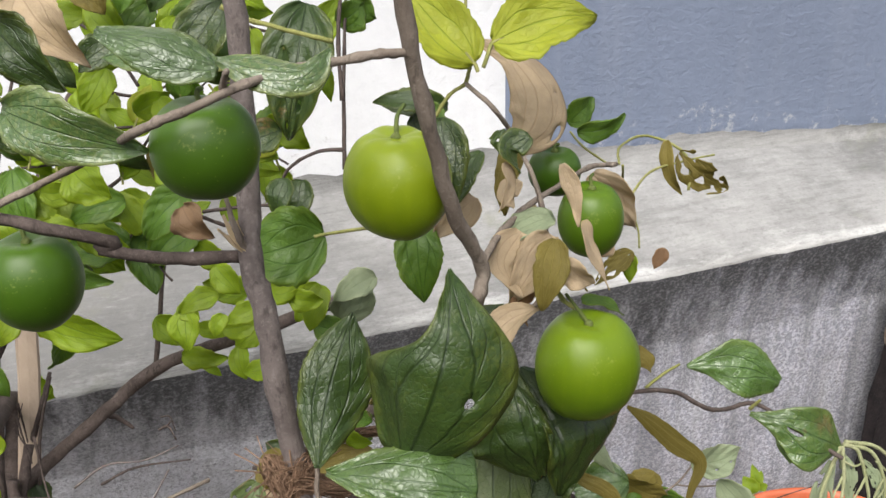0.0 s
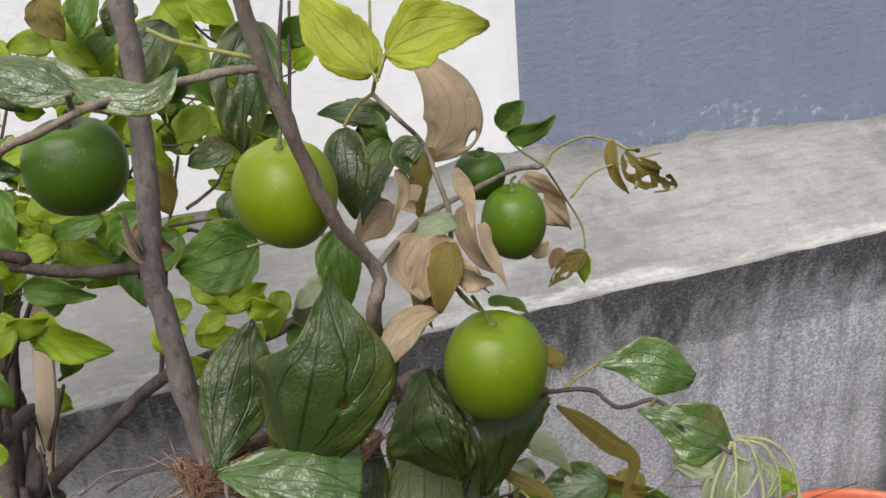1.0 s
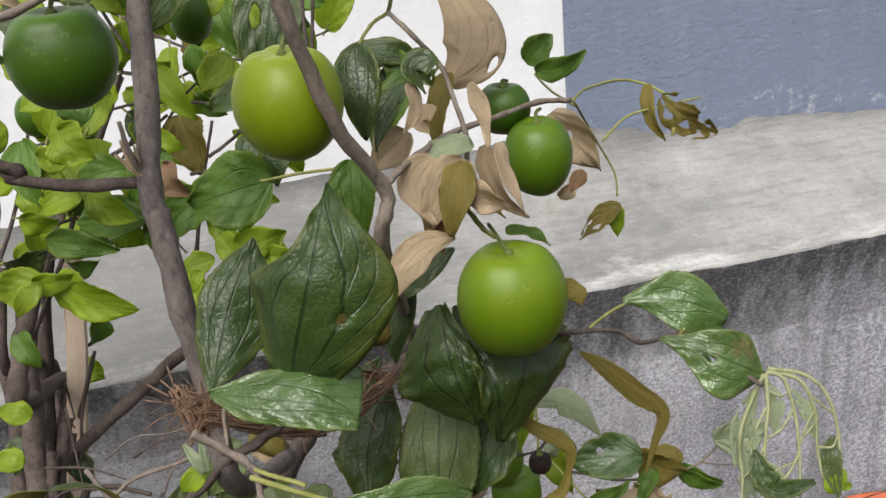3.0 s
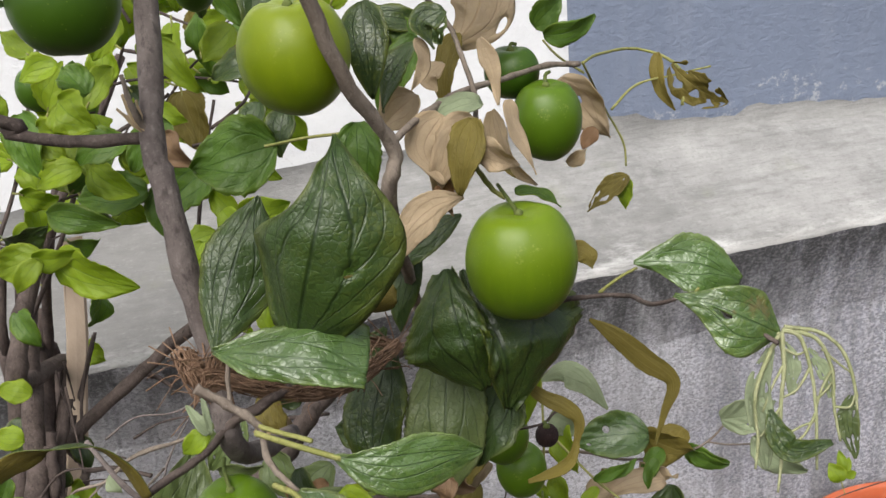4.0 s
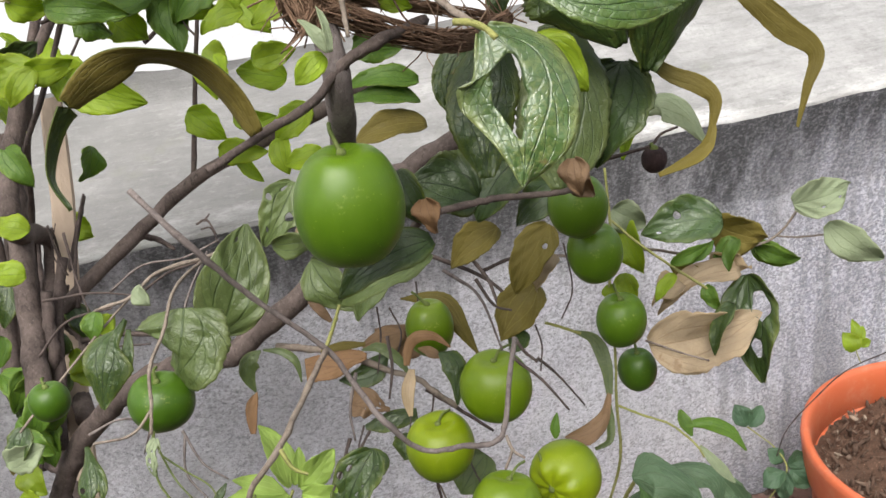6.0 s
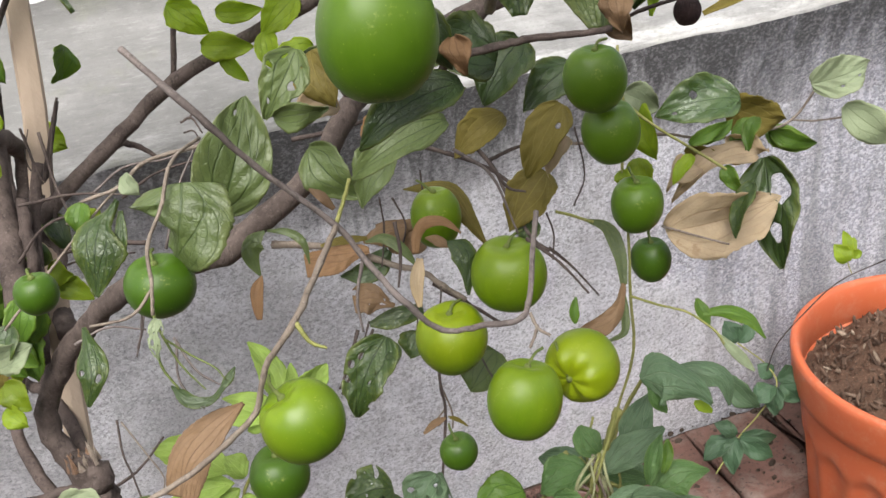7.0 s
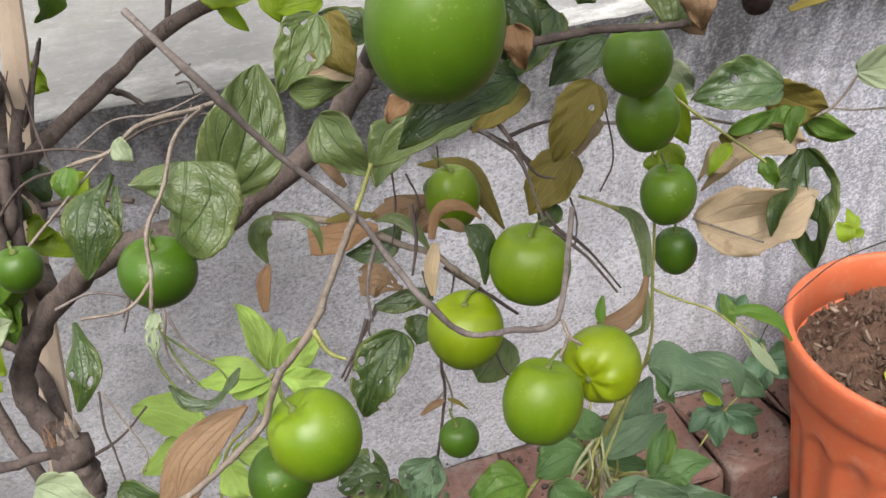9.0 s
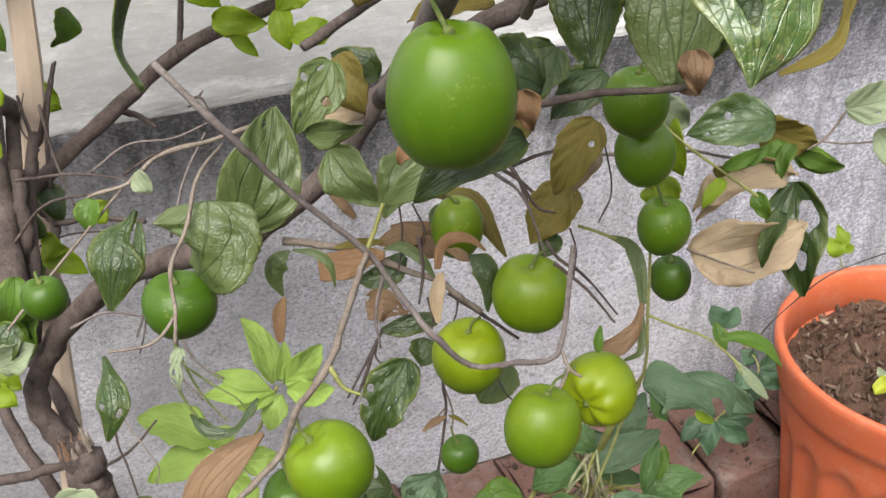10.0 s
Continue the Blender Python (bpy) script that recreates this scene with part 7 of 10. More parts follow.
draped_leaf(bush, "dusty", (-0.1484, -0.6913, 0.7071), ((0.42, 0.5944, 0.7215), (0.4298, 0.588, 0.7165), (0.4318, 0.5793, 0.7048), (0.4301, 0.5711, 0.69)), (0.0006281, 0.002509, 0.004067, 0.003434, 0.001559), (0.0006281, 0.002509, 0.003754, 0.002809, 0.001559), lift=(0.3, -0.2), stalk=(0.4066, 0.6019, 0.7267), seed=619)
draped_leaf(bush, "brown", (-0.1484, -0.6913, 0.7071), ((0.4302, 0.5714, 0.6906), (0.4241, 0.5662, 0.6815), (0.4126, 0.5643, 0.676), (0.4006, 0.5668, 0.6723)), (0.0009351, 0.002487, 0.006199, 0.007429, 0.00248), (0.0009351, 0.002487, 0.0031, 0.002786, 0.00124), lift=(-0.3, 0.3), wave=0.1, seed=620)
draped_leaf(bush, "dusty", (-0.1484, -0.6913, 0.7071), ((0.4293, 0.5718, 0.6887), (0.4274, 0.5651, 0.6766), (0.4239, 0.5603, 0.6675), (0.4153, 0.5612, 0.6645)), (0.0006246, 0.001559, 0.001868, 0.001244, 0.0006222), (0.0006246, 0.001871, 0.002491, 0.001556, 0.0006222), lift=(0.4, 0.4), seed=621)
draped_leaf(bush, "mid", (-0.1484, -0.6913, 0.7071), ((0.3771, 0.5214, 0.7111), (0.378, 0.524, 0.7167), (0.3806, 0.5269, 0.7217)), (0.0005477, 0.002191, 0.001644, 0.0002744), (0.0005477, 0.002191, 0.001644, 0.0002744), lift=(0.5, 0.5), seed=622)
draped_leaf(bush, "brown", (-0.1656, -0.6175, 0.7689), ((0.3443, 0.6494, 0.5759), (0.3365, 0.6487, 0.5748), (0.3286, 0.6498, 0.5686)), (0.0006992, 0.002442, 0.002093, 0.0006992), (0.0006992, 0.002093, 0.002093, 0.0006992), lift=(0.5, 0.3), seed=623)
draped_leaf(bush, "olive", (-0.1656, -0.6175, 0.7689), ((0.3458, 0.6492, 0.5764), (0.3512, 0.6461, 0.5742), (0.3561, 0.642, 0.5701)), (0.0003496, 0.001398, 0.001049, 0.0003496), (0.0003496, 0.001398, 0.001049, 0.0003496), lift=(0.1, 0.1), seed=624)
twig(bush, 0.0036, 0.004, (0.1291, 0.7943, 0.7279), (0.1257, 0.7853, 0.708), (0.1246, 0.7758, 0.6886), (0.1137, 0.7801, 0.6682), mat=BARK_DARK, name="stem")
leaf(bush, "pale", (0.1993, 0.509, 0.7787), (0.1957, 0.5015, 0.7655), 0.0065, (-0.4215, -0.7355, 0.5305), bite=0.2, seed=182)
leaf(bush, "pale", (0.1174, 0.6083, 0.7228), (0.1376, 0.6052, 0.7279), 0.0174, (-0.1686, -0.9841, 0.0564), seed=183)
leaf(bush, "dark", (0.1306, 0.6133, 0.7368), (0.1215, 0.6055, 0.7204), 0.0136, (-0.2961, -0.7885, 0.539), seed=184)
leaf(bush, "bright", (0.1689, 0.6619, 0.7572), (0.1808, 0.6621, 0.7634), 0.0143, (0.0061, -0.9997, 0.0217), seed=185)
leaf(bush, "bright", (0.1276, 0.8074, 0.668), (0.1419, 0.8002, 0.664), 0.0191, (-0.3689, -0.8866, 0.2789), seed=186)
leaf(bush, "bright", (0.0891, 0.7463, 0.6285), (0.1011, 0.7325, 0.6132), 0.0179, (-0.2389, -0.8057, 0.542), seed=187)
leaf(bush, "bright", (0.0853, 0.7383, 0.6143), (0.0972, 0.7282, 0.6048), 0.0143, (-0.2624, -0.8093, 0.5256), seed=188)
leaf(bush, "bright", (0.1378, 0.9356, 0.7235), (0.1528, 0.9222, 0.7104), 0.0258, (-0.4345, -0.8296, 0.3507), seed=189)
leaf(bush, "bright", (0.2732, 0.8353, 0.7824), (0.2853, 0.8192, 0.7637), 0.0115, (-0.5432, -0.777, 0.3181), seed=190)
leaf(bush, "bright", (0.3255, 0.7761, 0.7902), (0.2987, 0.782, 0.7861), 0.0179, (-0.2593, -0.7618, 0.5937), seed=191)
leaf(bush, "pale", (0.1242, 0.5993, 0.6395), (0.1521, 0.5832, 0.6284), 0.0258, (-0.2659, -0.8126, 0.5186), seed=192)
leaf(bush, "dark", (0.1596, 0.5983, 0.6262), (0.1844, 0.5831, 0.615), 0.0148, (-0.275, -0.8173, 0.5063), seed=193)
leaf(bush, "mid", (0.1756, 0.6362, 0.7795), (0.1698, 0.6299, 0.7669), 0.0125, (-0.3335, -0.7706, 0.5431), seed=194)
leaf(bush, "pale", (0.1973, 0.6354, 0.7889), (0.2021, 0.628, 0.7799), 0.0100, (-0.4788, -0.7853, 0.3924), seed=195)
leaf(bush, "bright", (0.2417, 0.7613, 1.075), (0.2447, 0.7504, 1.056), 0.0199, (-0.2848, -0.8544, 0.4347), seed=196)
leaf(bush, "bright", (0.2186, 0.7595, 1.057), (0.2338, 0.7554, 1.059), 0.0137, (-0.2445, -0.9597, -0.1386), seed=197)
leaf(bush, "bright", (0.2703, 0.7475, 1.066), (0.2576, 0.7345, 1.033), 0.0144, (-0.2161, -0.8792, 0.4247), seed=198)
leaf(bush, "bright", (0.2943, 0.762, 1.064), (0.2796, 0.7467, 1.025), 0.0249, (-0.2503, -0.8661, 0.4327), seed=200)
leaf(bush, "bright", (0.3109, 0.6973, 0.9934), (0.326, 0.6869, 0.9825), 0.0151, (-0.4352, -0.871, 0.2278), seed=201)
leaf(bush, "bright", (0.3308, 0.6939, 0.9991), (0.3439, 0.6837, 0.9874), 0.0158, (-0.4557, -0.8584, 0.2356), seed=202)
leaf(bush, "bright", (0.3047, 0.6919, 0.979), (0.3258, 0.6834, 0.9754), 0.0062, (-0.3593, -0.9276, 0.1022), seed=203)
leaf(bush, "dark", (0.3301, 0.6409, 0.9863), (0.323, 0.6315, 0.9636), 0.0166, (-0.3686, -0.8135, 0.4498), seed=204)
leaf(bush, "bright", (0.2117, 0.7376, 0.9417), (0.2376, 0.7206, 0.9246), 0.0217, (-0.3476, -0.8731, 0.3418), seed=206)
leaf(bush, "bright", (0.285, 0.7197, 0.9067), (0.2967, 0.7073, 0.8899), 0.0172, (-0.3463, -0.8551, 0.3859), seed=208)
leaf(bush, "bright", (0.3225, 0.6539, 0.9157), (0.2979, 0.661, 0.9141), 0.0151, (-0.2354, -0.6632, 0.7105), seed=209)
leaf(bush, "bright", (0.336, 0.6507, 0.9179), (0.3201, 0.646, 0.8987), 0.0165, (-0.3987, -0.7577, 0.5166), seed=210)
leaf(bush, "pale", (0.3404, 0.6218, 0.9098), (0.3563, 0.6283, 0.9323), 0.0245, (0.0763, -0.9716, 0.2241), seed=211)
leaf(bush, "mid", (0.3327, 0.6592, 0.8867), (0.3569, 0.6492, 0.8823), 0.0178, (-0.3306, -0.9105, 0.2485), seed=212)
leaf(bush, "bright", (0.2816, 0.6845, 0.8815), (0.3053, 0.6787, 0.8848), 0.0166, (-0.2594, -0.95, 0.1738), seed=213)
leaf(bush, "bright", (0.263, 0.7145, 0.8828), (0.2606, 0.7031, 0.859), 0.0194, (-0.2802, -0.8545, 0.4374), seed=214)
leaf(bush, "bright", (0.2601, 0.7168, 0.8855), (0.2705, 0.709, 0.8769), 0.0135, (-0.3286, -0.865, 0.3792), seed=215)
leaf(bush, "bright", (0.2954, 0.7138, 1.016), (0.3059, 0.7018, 0.999), 0.0151, (-0.4183, -0.8429, 0.3385), seed=216)
leaf(bush, "bright", (0.2538, 0.7432, 1.002), (0.2755, 0.7419, 1.013), 0.0178, (-0.014, -0.996, -0.0881), seed=217)
leaf(bush, "mid", (0.2228, 0.7232, 0.989), (0.2105, 0.735, 1.004), 0.0206, (0.1854, -0.7046, 0.685), seed=218)
leaf(bush, "bright", (0.2423, 0.77, 1.024), (0.2241, 0.7636, 1), 0.0217, (-0.2012, -0.897, 0.3936), seed=219)
leaf(bush, "bright", (0.3561, 0.6803, 1.034), (0.3555, 0.6717, 1.017), 0.0086, (-0.4265, -0.8029, 0.4164), seed=220)
leaf(bush, "mid", (0.3651, 0.6507, 1.073), (0.3761, 0.6435, 1.066), 0.0153, (-0.5143, -0.8547, 0.0708), seed=221)
leaf(bush, "dark", (0.3944, 0.6182, 1.028), (0.3719, 0.6247, 1.026), 0.0153, (-0.2584, -0.7746, 0.5772), seed=222)
leaf(bush, "dark", (0.3865, 0.6183, 1.023), (0.3958, 0.6076, 1.008), 0.0159, (-0.528, -0.812, 0.2489), seed=223)
leaf(bush, "dark", (0.3004, 0.6392, 1.083), (0.2731, 0.6327, 1.052), 0.0268, (-0.289, -0.8519, 0.4367), seed=224)
leaf(bush, "mid", (0.2708, 0.6465, 0.9865), (0.2461, 0.6438, 0.9648), 0.0239, (-0.3397, -0.8044, 0.4874), seed=225)
leaf(bush, "mid", (0.1821, 0.7333, 0.9814), (0.1877, 0.7133, 0.9466), 0.0236, (-0.2321, -0.8598, 0.4548), seed=227)
leaf(bush, "dark", (0.317, 0.6137, 0.9992), (0.3097, 0.6071, 0.9817), 0.0135, (-0.4144, -0.7825, 0.4647), seed=229)
leaf(bush, "bright", (0.2407, 0.725, 1.073), (0.2566, 0.708, 1.05), 0.0191, (-0.4568, -0.8338, 0.3099), seed=230)
leaf(bush, "bright", (0.1977, 0.6923, 0.9808), (0.2182, 0.6864, 0.983), 0.0159, (-0.2796, -0.9598, 0.0265), seed=231)
twig(bush, 0.0011, 0.0010, (0.2916, 0.5768, 1.093), (0.3017, 0.5708, 1.088), (0.3182, 0.5621, 1.083), (0.333, 0.5553, 1.079), mat=BARK_GREEN, name="twig")
twig(bush, 0.0014, 0.0008, (0.3352, 0.6066, 0.7013), (0.3488, 0.5956, 0.6911), (0.3646, 0.5826, 0.679), mat=BARK_DARK, name="twig")
twig(bush, 0.0012, 0.0008, (0.3868, 0.6438, 0.7457), (0.4007, 0.6421, 0.7499), (0.417, 0.6386, 0.7527), mat=BARK_DARK, name="twig")
twig(bush, 0.0005, 0.0004, (0.3187, 0.6295, 0.7471), (0.3166, 0.6205, 0.7323), (0.3103, 0.6117, 0.7158), mat=BARK_DARK, name="twig")
twig(bush, 0.0005, 0.0004, (0.3249, 0.6269, 0.7462), (0.3278, 0.618, 0.734), (0.3216, 0.6116, 0.7211), mat=BARK_DARK, name="twig")
twig(bush, 0.0005, 0.0004, (0.3423, 0.6285, 0.7572), (0.3394, 0.6185, 0.7405), (0.334, 0.611, 0.7264), mat=BARK_DARK, name="twig")
twig(bush, 0.0005, 0.0004, (0.3219, 0.6012, 0.7055), (0.322, 0.5949, 0.6958), (0.3192, 0.5904, 0.6876), mat=BARK_DARK, name="twig")
twig(bush, 0.0005, 0.0004, (0.3366, 0.5959, 0.7045), (0.3339, 0.5921, 0.6975), (0.3308, 0.5901, 0.6928), mat=BARK_DARK, name="twig")
twig(bush, 0.0005, 0.0004, (0.4239, 0.6098, 0.7688), (0.4221, 0.5963, 0.7472), (0.4122, 0.5905, 0.7334), mat=BARK_DARK, name="twig")
twig(bush, 0.0005, 0.0004, (0.3979, 0.5941, 0.7319), (0.3985, 0.5876, 0.7222), (0.3943, 0.5812, 0.7104), mat=BARK_DARK, name="twig")
twig(bush, 0.0005, 0.0004, (0.1882, 0.6482, 0.7116), (0.1831, 0.6406, 0.6975), (0.1784, 0.636, 0.6882), mat=BARK_DARK, name="twig")
twig(bush, 0.0005, 0.0004, (0.2966, 0.601, 0.6926), (0.2907, 0.5952, 0.6809), (0.2973, 0.5897, 0.6757), mat=BARK_DARK, name="twig")
twig(bush, 0.0005, 0.0004, (0.3459, 0.5721, 0.6726), (0.3486, 0.5648, 0.6628), (0.3525, 0.5602, 0.6577), mat=BARK_DARK, name="twig")
leaf(bush, "pale", (0.2796, 0.4233, 0.9405), (0.274, 0.4292, 0.9499), 0.0040, (0.1213, -0.8102, 0.5734), seed=233)
leaf(bush, "pale", (0.2802, 0.4232, 0.9404), (0.2796, 0.4291, 0.9526), 0.0023, (0.2234, -0.8729, 0.4337), seed=234)
leaf(bush, "bright", (0.2792, 0.4283, 0.9387), (0.2696, 0.4275, 0.9321), 0.0079, (-0.2688, -0.8333, 0.4831), seed=235)
leaf(bush, "mid", (0.3371, 0.5492, 0.8921), (0.3069, 0.5571, 0.8931), 0.0111, (-0.146, -0.6458, 0.7494), seed=236)
leaf(bush, "bright", (0.3071, 0.4748, 0.9439), (0.3169, 0.4699, 0.9387), 0.0079, (-0.4472, -0.8944, -0.0034), seed=237)
leaf(bush, "pale", (0.4605, 0.6233, 0.7753), (0.4771, 0.6142, 0.7649), 0.0200, (-0.3979, -0.905, 0.1504), seed=238)
leaf(bush, "bright", (0.4542, 0.5999, 0.7465), (0.4551, 0.5914, 0.7289), 0.0144, (-0.5959, -0.7342, 0.3254), seed=239)
leaf(bush, "tan", (0.517, 0.5803, 0.7414), (0.4654, 0.5878, 0.7301), 0.0182, (-0.2505, -0.3827, 0.8893), fold=0.5, curl=0.25, wave=0.13, shape='point', seed=240)
leaf(bush, "olive", (0.5412, 0.6056, 0.7563), (0.5264, 0.6013, 0.7395), 0.0217, (-0.6467, -0.3764, 0.6634), seed=241)
leaf(bush, "mid", (0.5184, 0.5895, 0.7581), (0.5067, 0.5835, 0.7394), 0.0135, (-0.6725, -0.4732, 0.569), seed=242)
leaf(bush, "mid", (0.4671, 0.5689, 0.763), (0.4891, 0.5671, 0.7706), 0.0076, (-0.1716, -0.9494, 0.263), seed=243)
leaf(bush, "brown", (0.3621, 0.4494, 0.8835), (0.3615, 0.4432, 0.8701), 0.0102, (-0.4967, -0.7799, 0.3808), curl=0.4, fold=0.5, wave=0.13, shape='point', seed=244)
curled_leaf(bush, "tan", 0.0067, (0.5062, -0.6802, 0.4138), (0.3704, 0.4623, 1.053), (0.3713, 0.4585, 1.045), (0.3656, 0.4558, 1.037))
curled_leaf(bush, "tan", 0.0071, (-0.6581, -0.4152, 0.5334), (0.3906, 0.4577, 1.051), (0.3933, 0.4526, 1.041), (0.393, 0.4476, 1.03))
curled_leaf(bush, "tan", 0.0150, (0.2172, -0.6643, 0.5758), (0.376, 0.4598, 1.026), (0.3679, 0.4564, 1.016), (0.3723, 0.4499, 1.004))
curled_leaf(bush, "olive", 0.0105, (0.2249, -0.3074, 0.8631), (0.385, 0.4538, 1.017), (0.3911, 0.45, 1.011), (0.3969, 0.4457, 1.004))
curled_leaf(bush, "dark", 0.0110, (0.3666, -0.5189, 0.7045), (0.3808, 0.4639, 1.061), (0.3727, 0.4637, 1.057), (0.3754, 0.4595, 1.049))
curled_leaf(bush, "tan", 0.0090, (-0.4278, -0.3813, 0.694), (0.3805, 0.4715, 1.041), (0.3746, 0.4706, 1.037), (0.3767, 0.4679, 1.032))
curled_leaf(bush, "rust", 0.0082, (0.1991, -0.7033, 0.4855), (0.3794, 0.4549, 1.005), (0.3727, 0.4538, 1), (0.3747, 0.4496, 0.9918))
curled_leaf(bush, "tan", 0.0080, (0.488, -0.7192, 0.3235), (0.3979, 0.4522, 1.03), (0.3984, 0.4477, 1.021), (0.403, 0.4401, 1.006))
curled_leaf(bush, "mid", 0.0083, (0.065, -0.1348, 0.9314), (0.3984, 0.453, 0.9962), (0.4074, 0.4507, 0.9947), (0.4136, 0.4471, 0.9895))
curled_leaf(bush, "olive", 0.0092, (0.2172, -0.6643, 0.5758), (0.414, 0.4409, 0.9764), (0.4195, 0.4383, 0.9729), (0.4207, 0.436, 0.9684))
curled_leaf(bush, "rust", 0.0059, (0.2172, -0.6643, 0.5758), (0.4237, 0.4372, 1.02), (0.4201, 0.4364, 1.017), (0.4181, 0.4354, 1.014))
leaf(bush, "bright", (0.2972, 0.6072, 0.9461), (0.3233, 0.6035, 0.9482), 0.0169, (-0.1496, -0.9783, 0.1435), seed=245)
leaf(bush, "bright", (0.3111, 0.6015, 0.9393), (0.3272, 0.5971, 0.936), 0.0130, (-0.2364, -0.962, 0.1365), seed=246)
leaf(bush, "bright", (0.2776, 0.6054, 0.9347), (0.2712, 0.6018, 0.9246), 0.0093, (-0.268, -0.8421, 0.468), seed=247)
curled_leaf(bush, "tan", 0.0031, (0.1565, -0.5642, 0.7663), (0.278, 0.4642, 1.034), (0.2739, 0.4678, 1.04), (0.2717, 0.4711, 1.046))
curled_leaf(bush, "tan", 0.0023, (0.1565, -0.5642, 0.7663), (0.2766, 0.4647, 1.034), (0.2731, 0.467, 1.038), (0.2692, 0.4694, 1.042))
curled_leaf(bush, "tan", 0.0017, (0.1565, -0.5642, 0.7663), (0.2785, 0.4643, 1.034), (0.2765, 0.4671, 1.039), (0.2759, 0.4694, 1.044))
leaf(bush, "olive", (0.2387, 0.7015, 1.094), (0.2453, 0.6884, 1.072), 0.0217, (-0.3493, -0.844, 0.407), seed=248)
leaf(bush, "mid", (0.264, 0.694, 1.095), (0.2536, 0.6855, 1.072), 0.0186, (-0.2175, -0.8805, 0.4212), seed=249)
leaf(bush, "bright", (0.281, 0.6759, 1.07), (0.2744, 0.6688, 1.052), 0.0155, (-0.2701, -0.858, 0.437), seed=250)
leaf(bush, "bright", (0.2986, 0.6793, 1.087), (0.314, 0.6645, 1.068), 0.0248, (-0.5081, -0.8296, 0.2313), seed=251)
leaf(bush, "dark", (0.2849, 0.6841, 1.088), (0.2678, 0.6819, 1.073), 0.0186, (-0.2389, -0.8839, 0.4021), seed=253)
leaf(bush, "bright", (0.2167, 0.6619, 1.002), (0.2331, 0.6494, 0.988), 0.0248, (-0.3727, -0.8668, 0.3314), seed=254)
leaf(bush, "brown", (0.2669, 0.6362, 0.9835), (0.2787, 0.624, 0.9669), 0.0186, (-0.3767, -0.8529, 0.3615), fold=0.5, curl=0.25, wave=0.13, shape='point', seed=255)
leaf(bush, "dark", (0.248, 0.6807, 1.059), (0.2288, 0.6806, 1.046), 0.0186, (-0.2562, -0.8753, 0.4102), seed=256)
leaf(bush, "bright", (0.3151, 0.66, 1.06), (0.2914, 0.6642, 1.054), 0.0186, (-0.2839, -0.8192, 0.4984), seed=257)
twig(bush, 0.0023, 0.0007, (0.1144, 0.8063, 0.786), (0.1533, 0.8251, 0.8427), (0.1903, 0.8495, 0.9107), (0.2293, 0.8735, 0.9786), (0.2503, 0.8965, 1.037), mat=BARK_DARK, name="twig")
leaf(bush, "bright", (0.1365, 0.8494, 0.8241), (0.1183, 0.8503, 0.8544), 0.0282, (0.8015, -0.3409, 0.4914), bend=0.06, stalk=(0.1396, 0.8472, 0.8207), seed=260)
leaf(bush, "mid", (0.1639, 0.8531, 0.8529), (0.188, 0.8361, 0.8544), 0.0198, (-0.5032, -0.7494, -0.4304), bend=0.17, stalk=(0.1591, 0.8543, 0.8535), seed=261)
leaf(bush, "bright", (0.1804, 0.8175, 0.9013), (0.1606, 0.8438, 0.9088), 0.0201, (0.1621, -0.1567, 0.9742), bend=0.05, stalk=(0.1838, 0.8156, 0.8986), seed=262)
leaf(bush, "mid", (0.2047, 0.8435, 0.944), (0.1895, 0.8498, 0.9658), 0.0225, (0.6622, -0.4575, 0.5935), bend=0.04, stalk=(0.2074, 0.8414, 0.9407), seed=264)
leaf(bush, "bright", (0.2298, 0.8533, 0.99), (0.2033, 0.8828, 1.006), 0.0240, (-0.7333, -0.679, 0.0345), bend=-0.03, stalk=(0.2333, 0.8514, 0.9873), seed=266)
leaf(bush, "bright", (0.2448, 0.8863, 1.008), (0.2674, 0.8671, 1.008), 0.0182, (-0.3271, -0.3841, 0.8634), bend=0.03, stalk=(0.2401, 0.8874, 1.009), seed=267)
leaf(bush, "lemon", (0.243, 0.9214, 1.031), (0.2238, 0.9144, 1.054), 0.0225, (-0.1618, -0.8933, -0.4194), bend=0.16, stalk=(0.2464, 0.9193, 1.028), seed=268)
twig(bush, 0.0018, 0.0007, (0.1161, 0.7936, 0.8557), (0.1503, 0.8152, 0.9164), (0.174, 0.8409, 0.9816), (0.2015, 0.8657, 1.046), mat=BARK_DARK, name="twig")
leaf(bush, "mid", (0.1177, 0.8058, 0.8669), (0.1016, 0.8135, 0.8982), 0.0241, (0.6454, -0.5954, 0.4785), bend=-0.05, stalk=(0.12, 0.8037, 0.8634), seed=269)
leaf(bush, "dark", (0.1378, 0.789, 0.8854), (0.1684, 0.7813, 0.8908), 0.0288, (-0.1143, -0.8329, -0.5415), bend=0.18, stalk=(0.1333, 0.7896, 0.8848), seed=270)
leaf(bush, "bright", (0.1277, 0.8247, 0.887), (0.1112, 0.8209, 0.9079), 0.0188, (0.4414, -0.8765, 0.1918), bend=0.03, stalk=(0.1312, 0.8228, 0.8844), seed=271)
leaf(bush, "bright", (0.1579, 0.7793, 0.9182), (0.1806, 0.7807, 0.9104), 0.0207, (-0.0601, -0.936, -0.3468), bend=0.14, stalk=(0.1538, 0.7805, 0.919), seed=272)
leaf(bush, "bright", (0.1546, 0.8016, 0.9343), (0.1236, 0.8197, 0.9412), 0.0214, (-0.4734, -0.8685, 0.1471), bend=-0.04, stalk=(0.1587, 0.8002, 0.933), seed=273)
leaf(bush, "bright", (0.169, 0.7963, 0.9465), (0.2018, 0.792, 0.9413), 0.0234, (-0.0771, -0.9518, 0.297), bend=0.13, stalk=(0.1647, 0.7974, 0.947), seed=274)
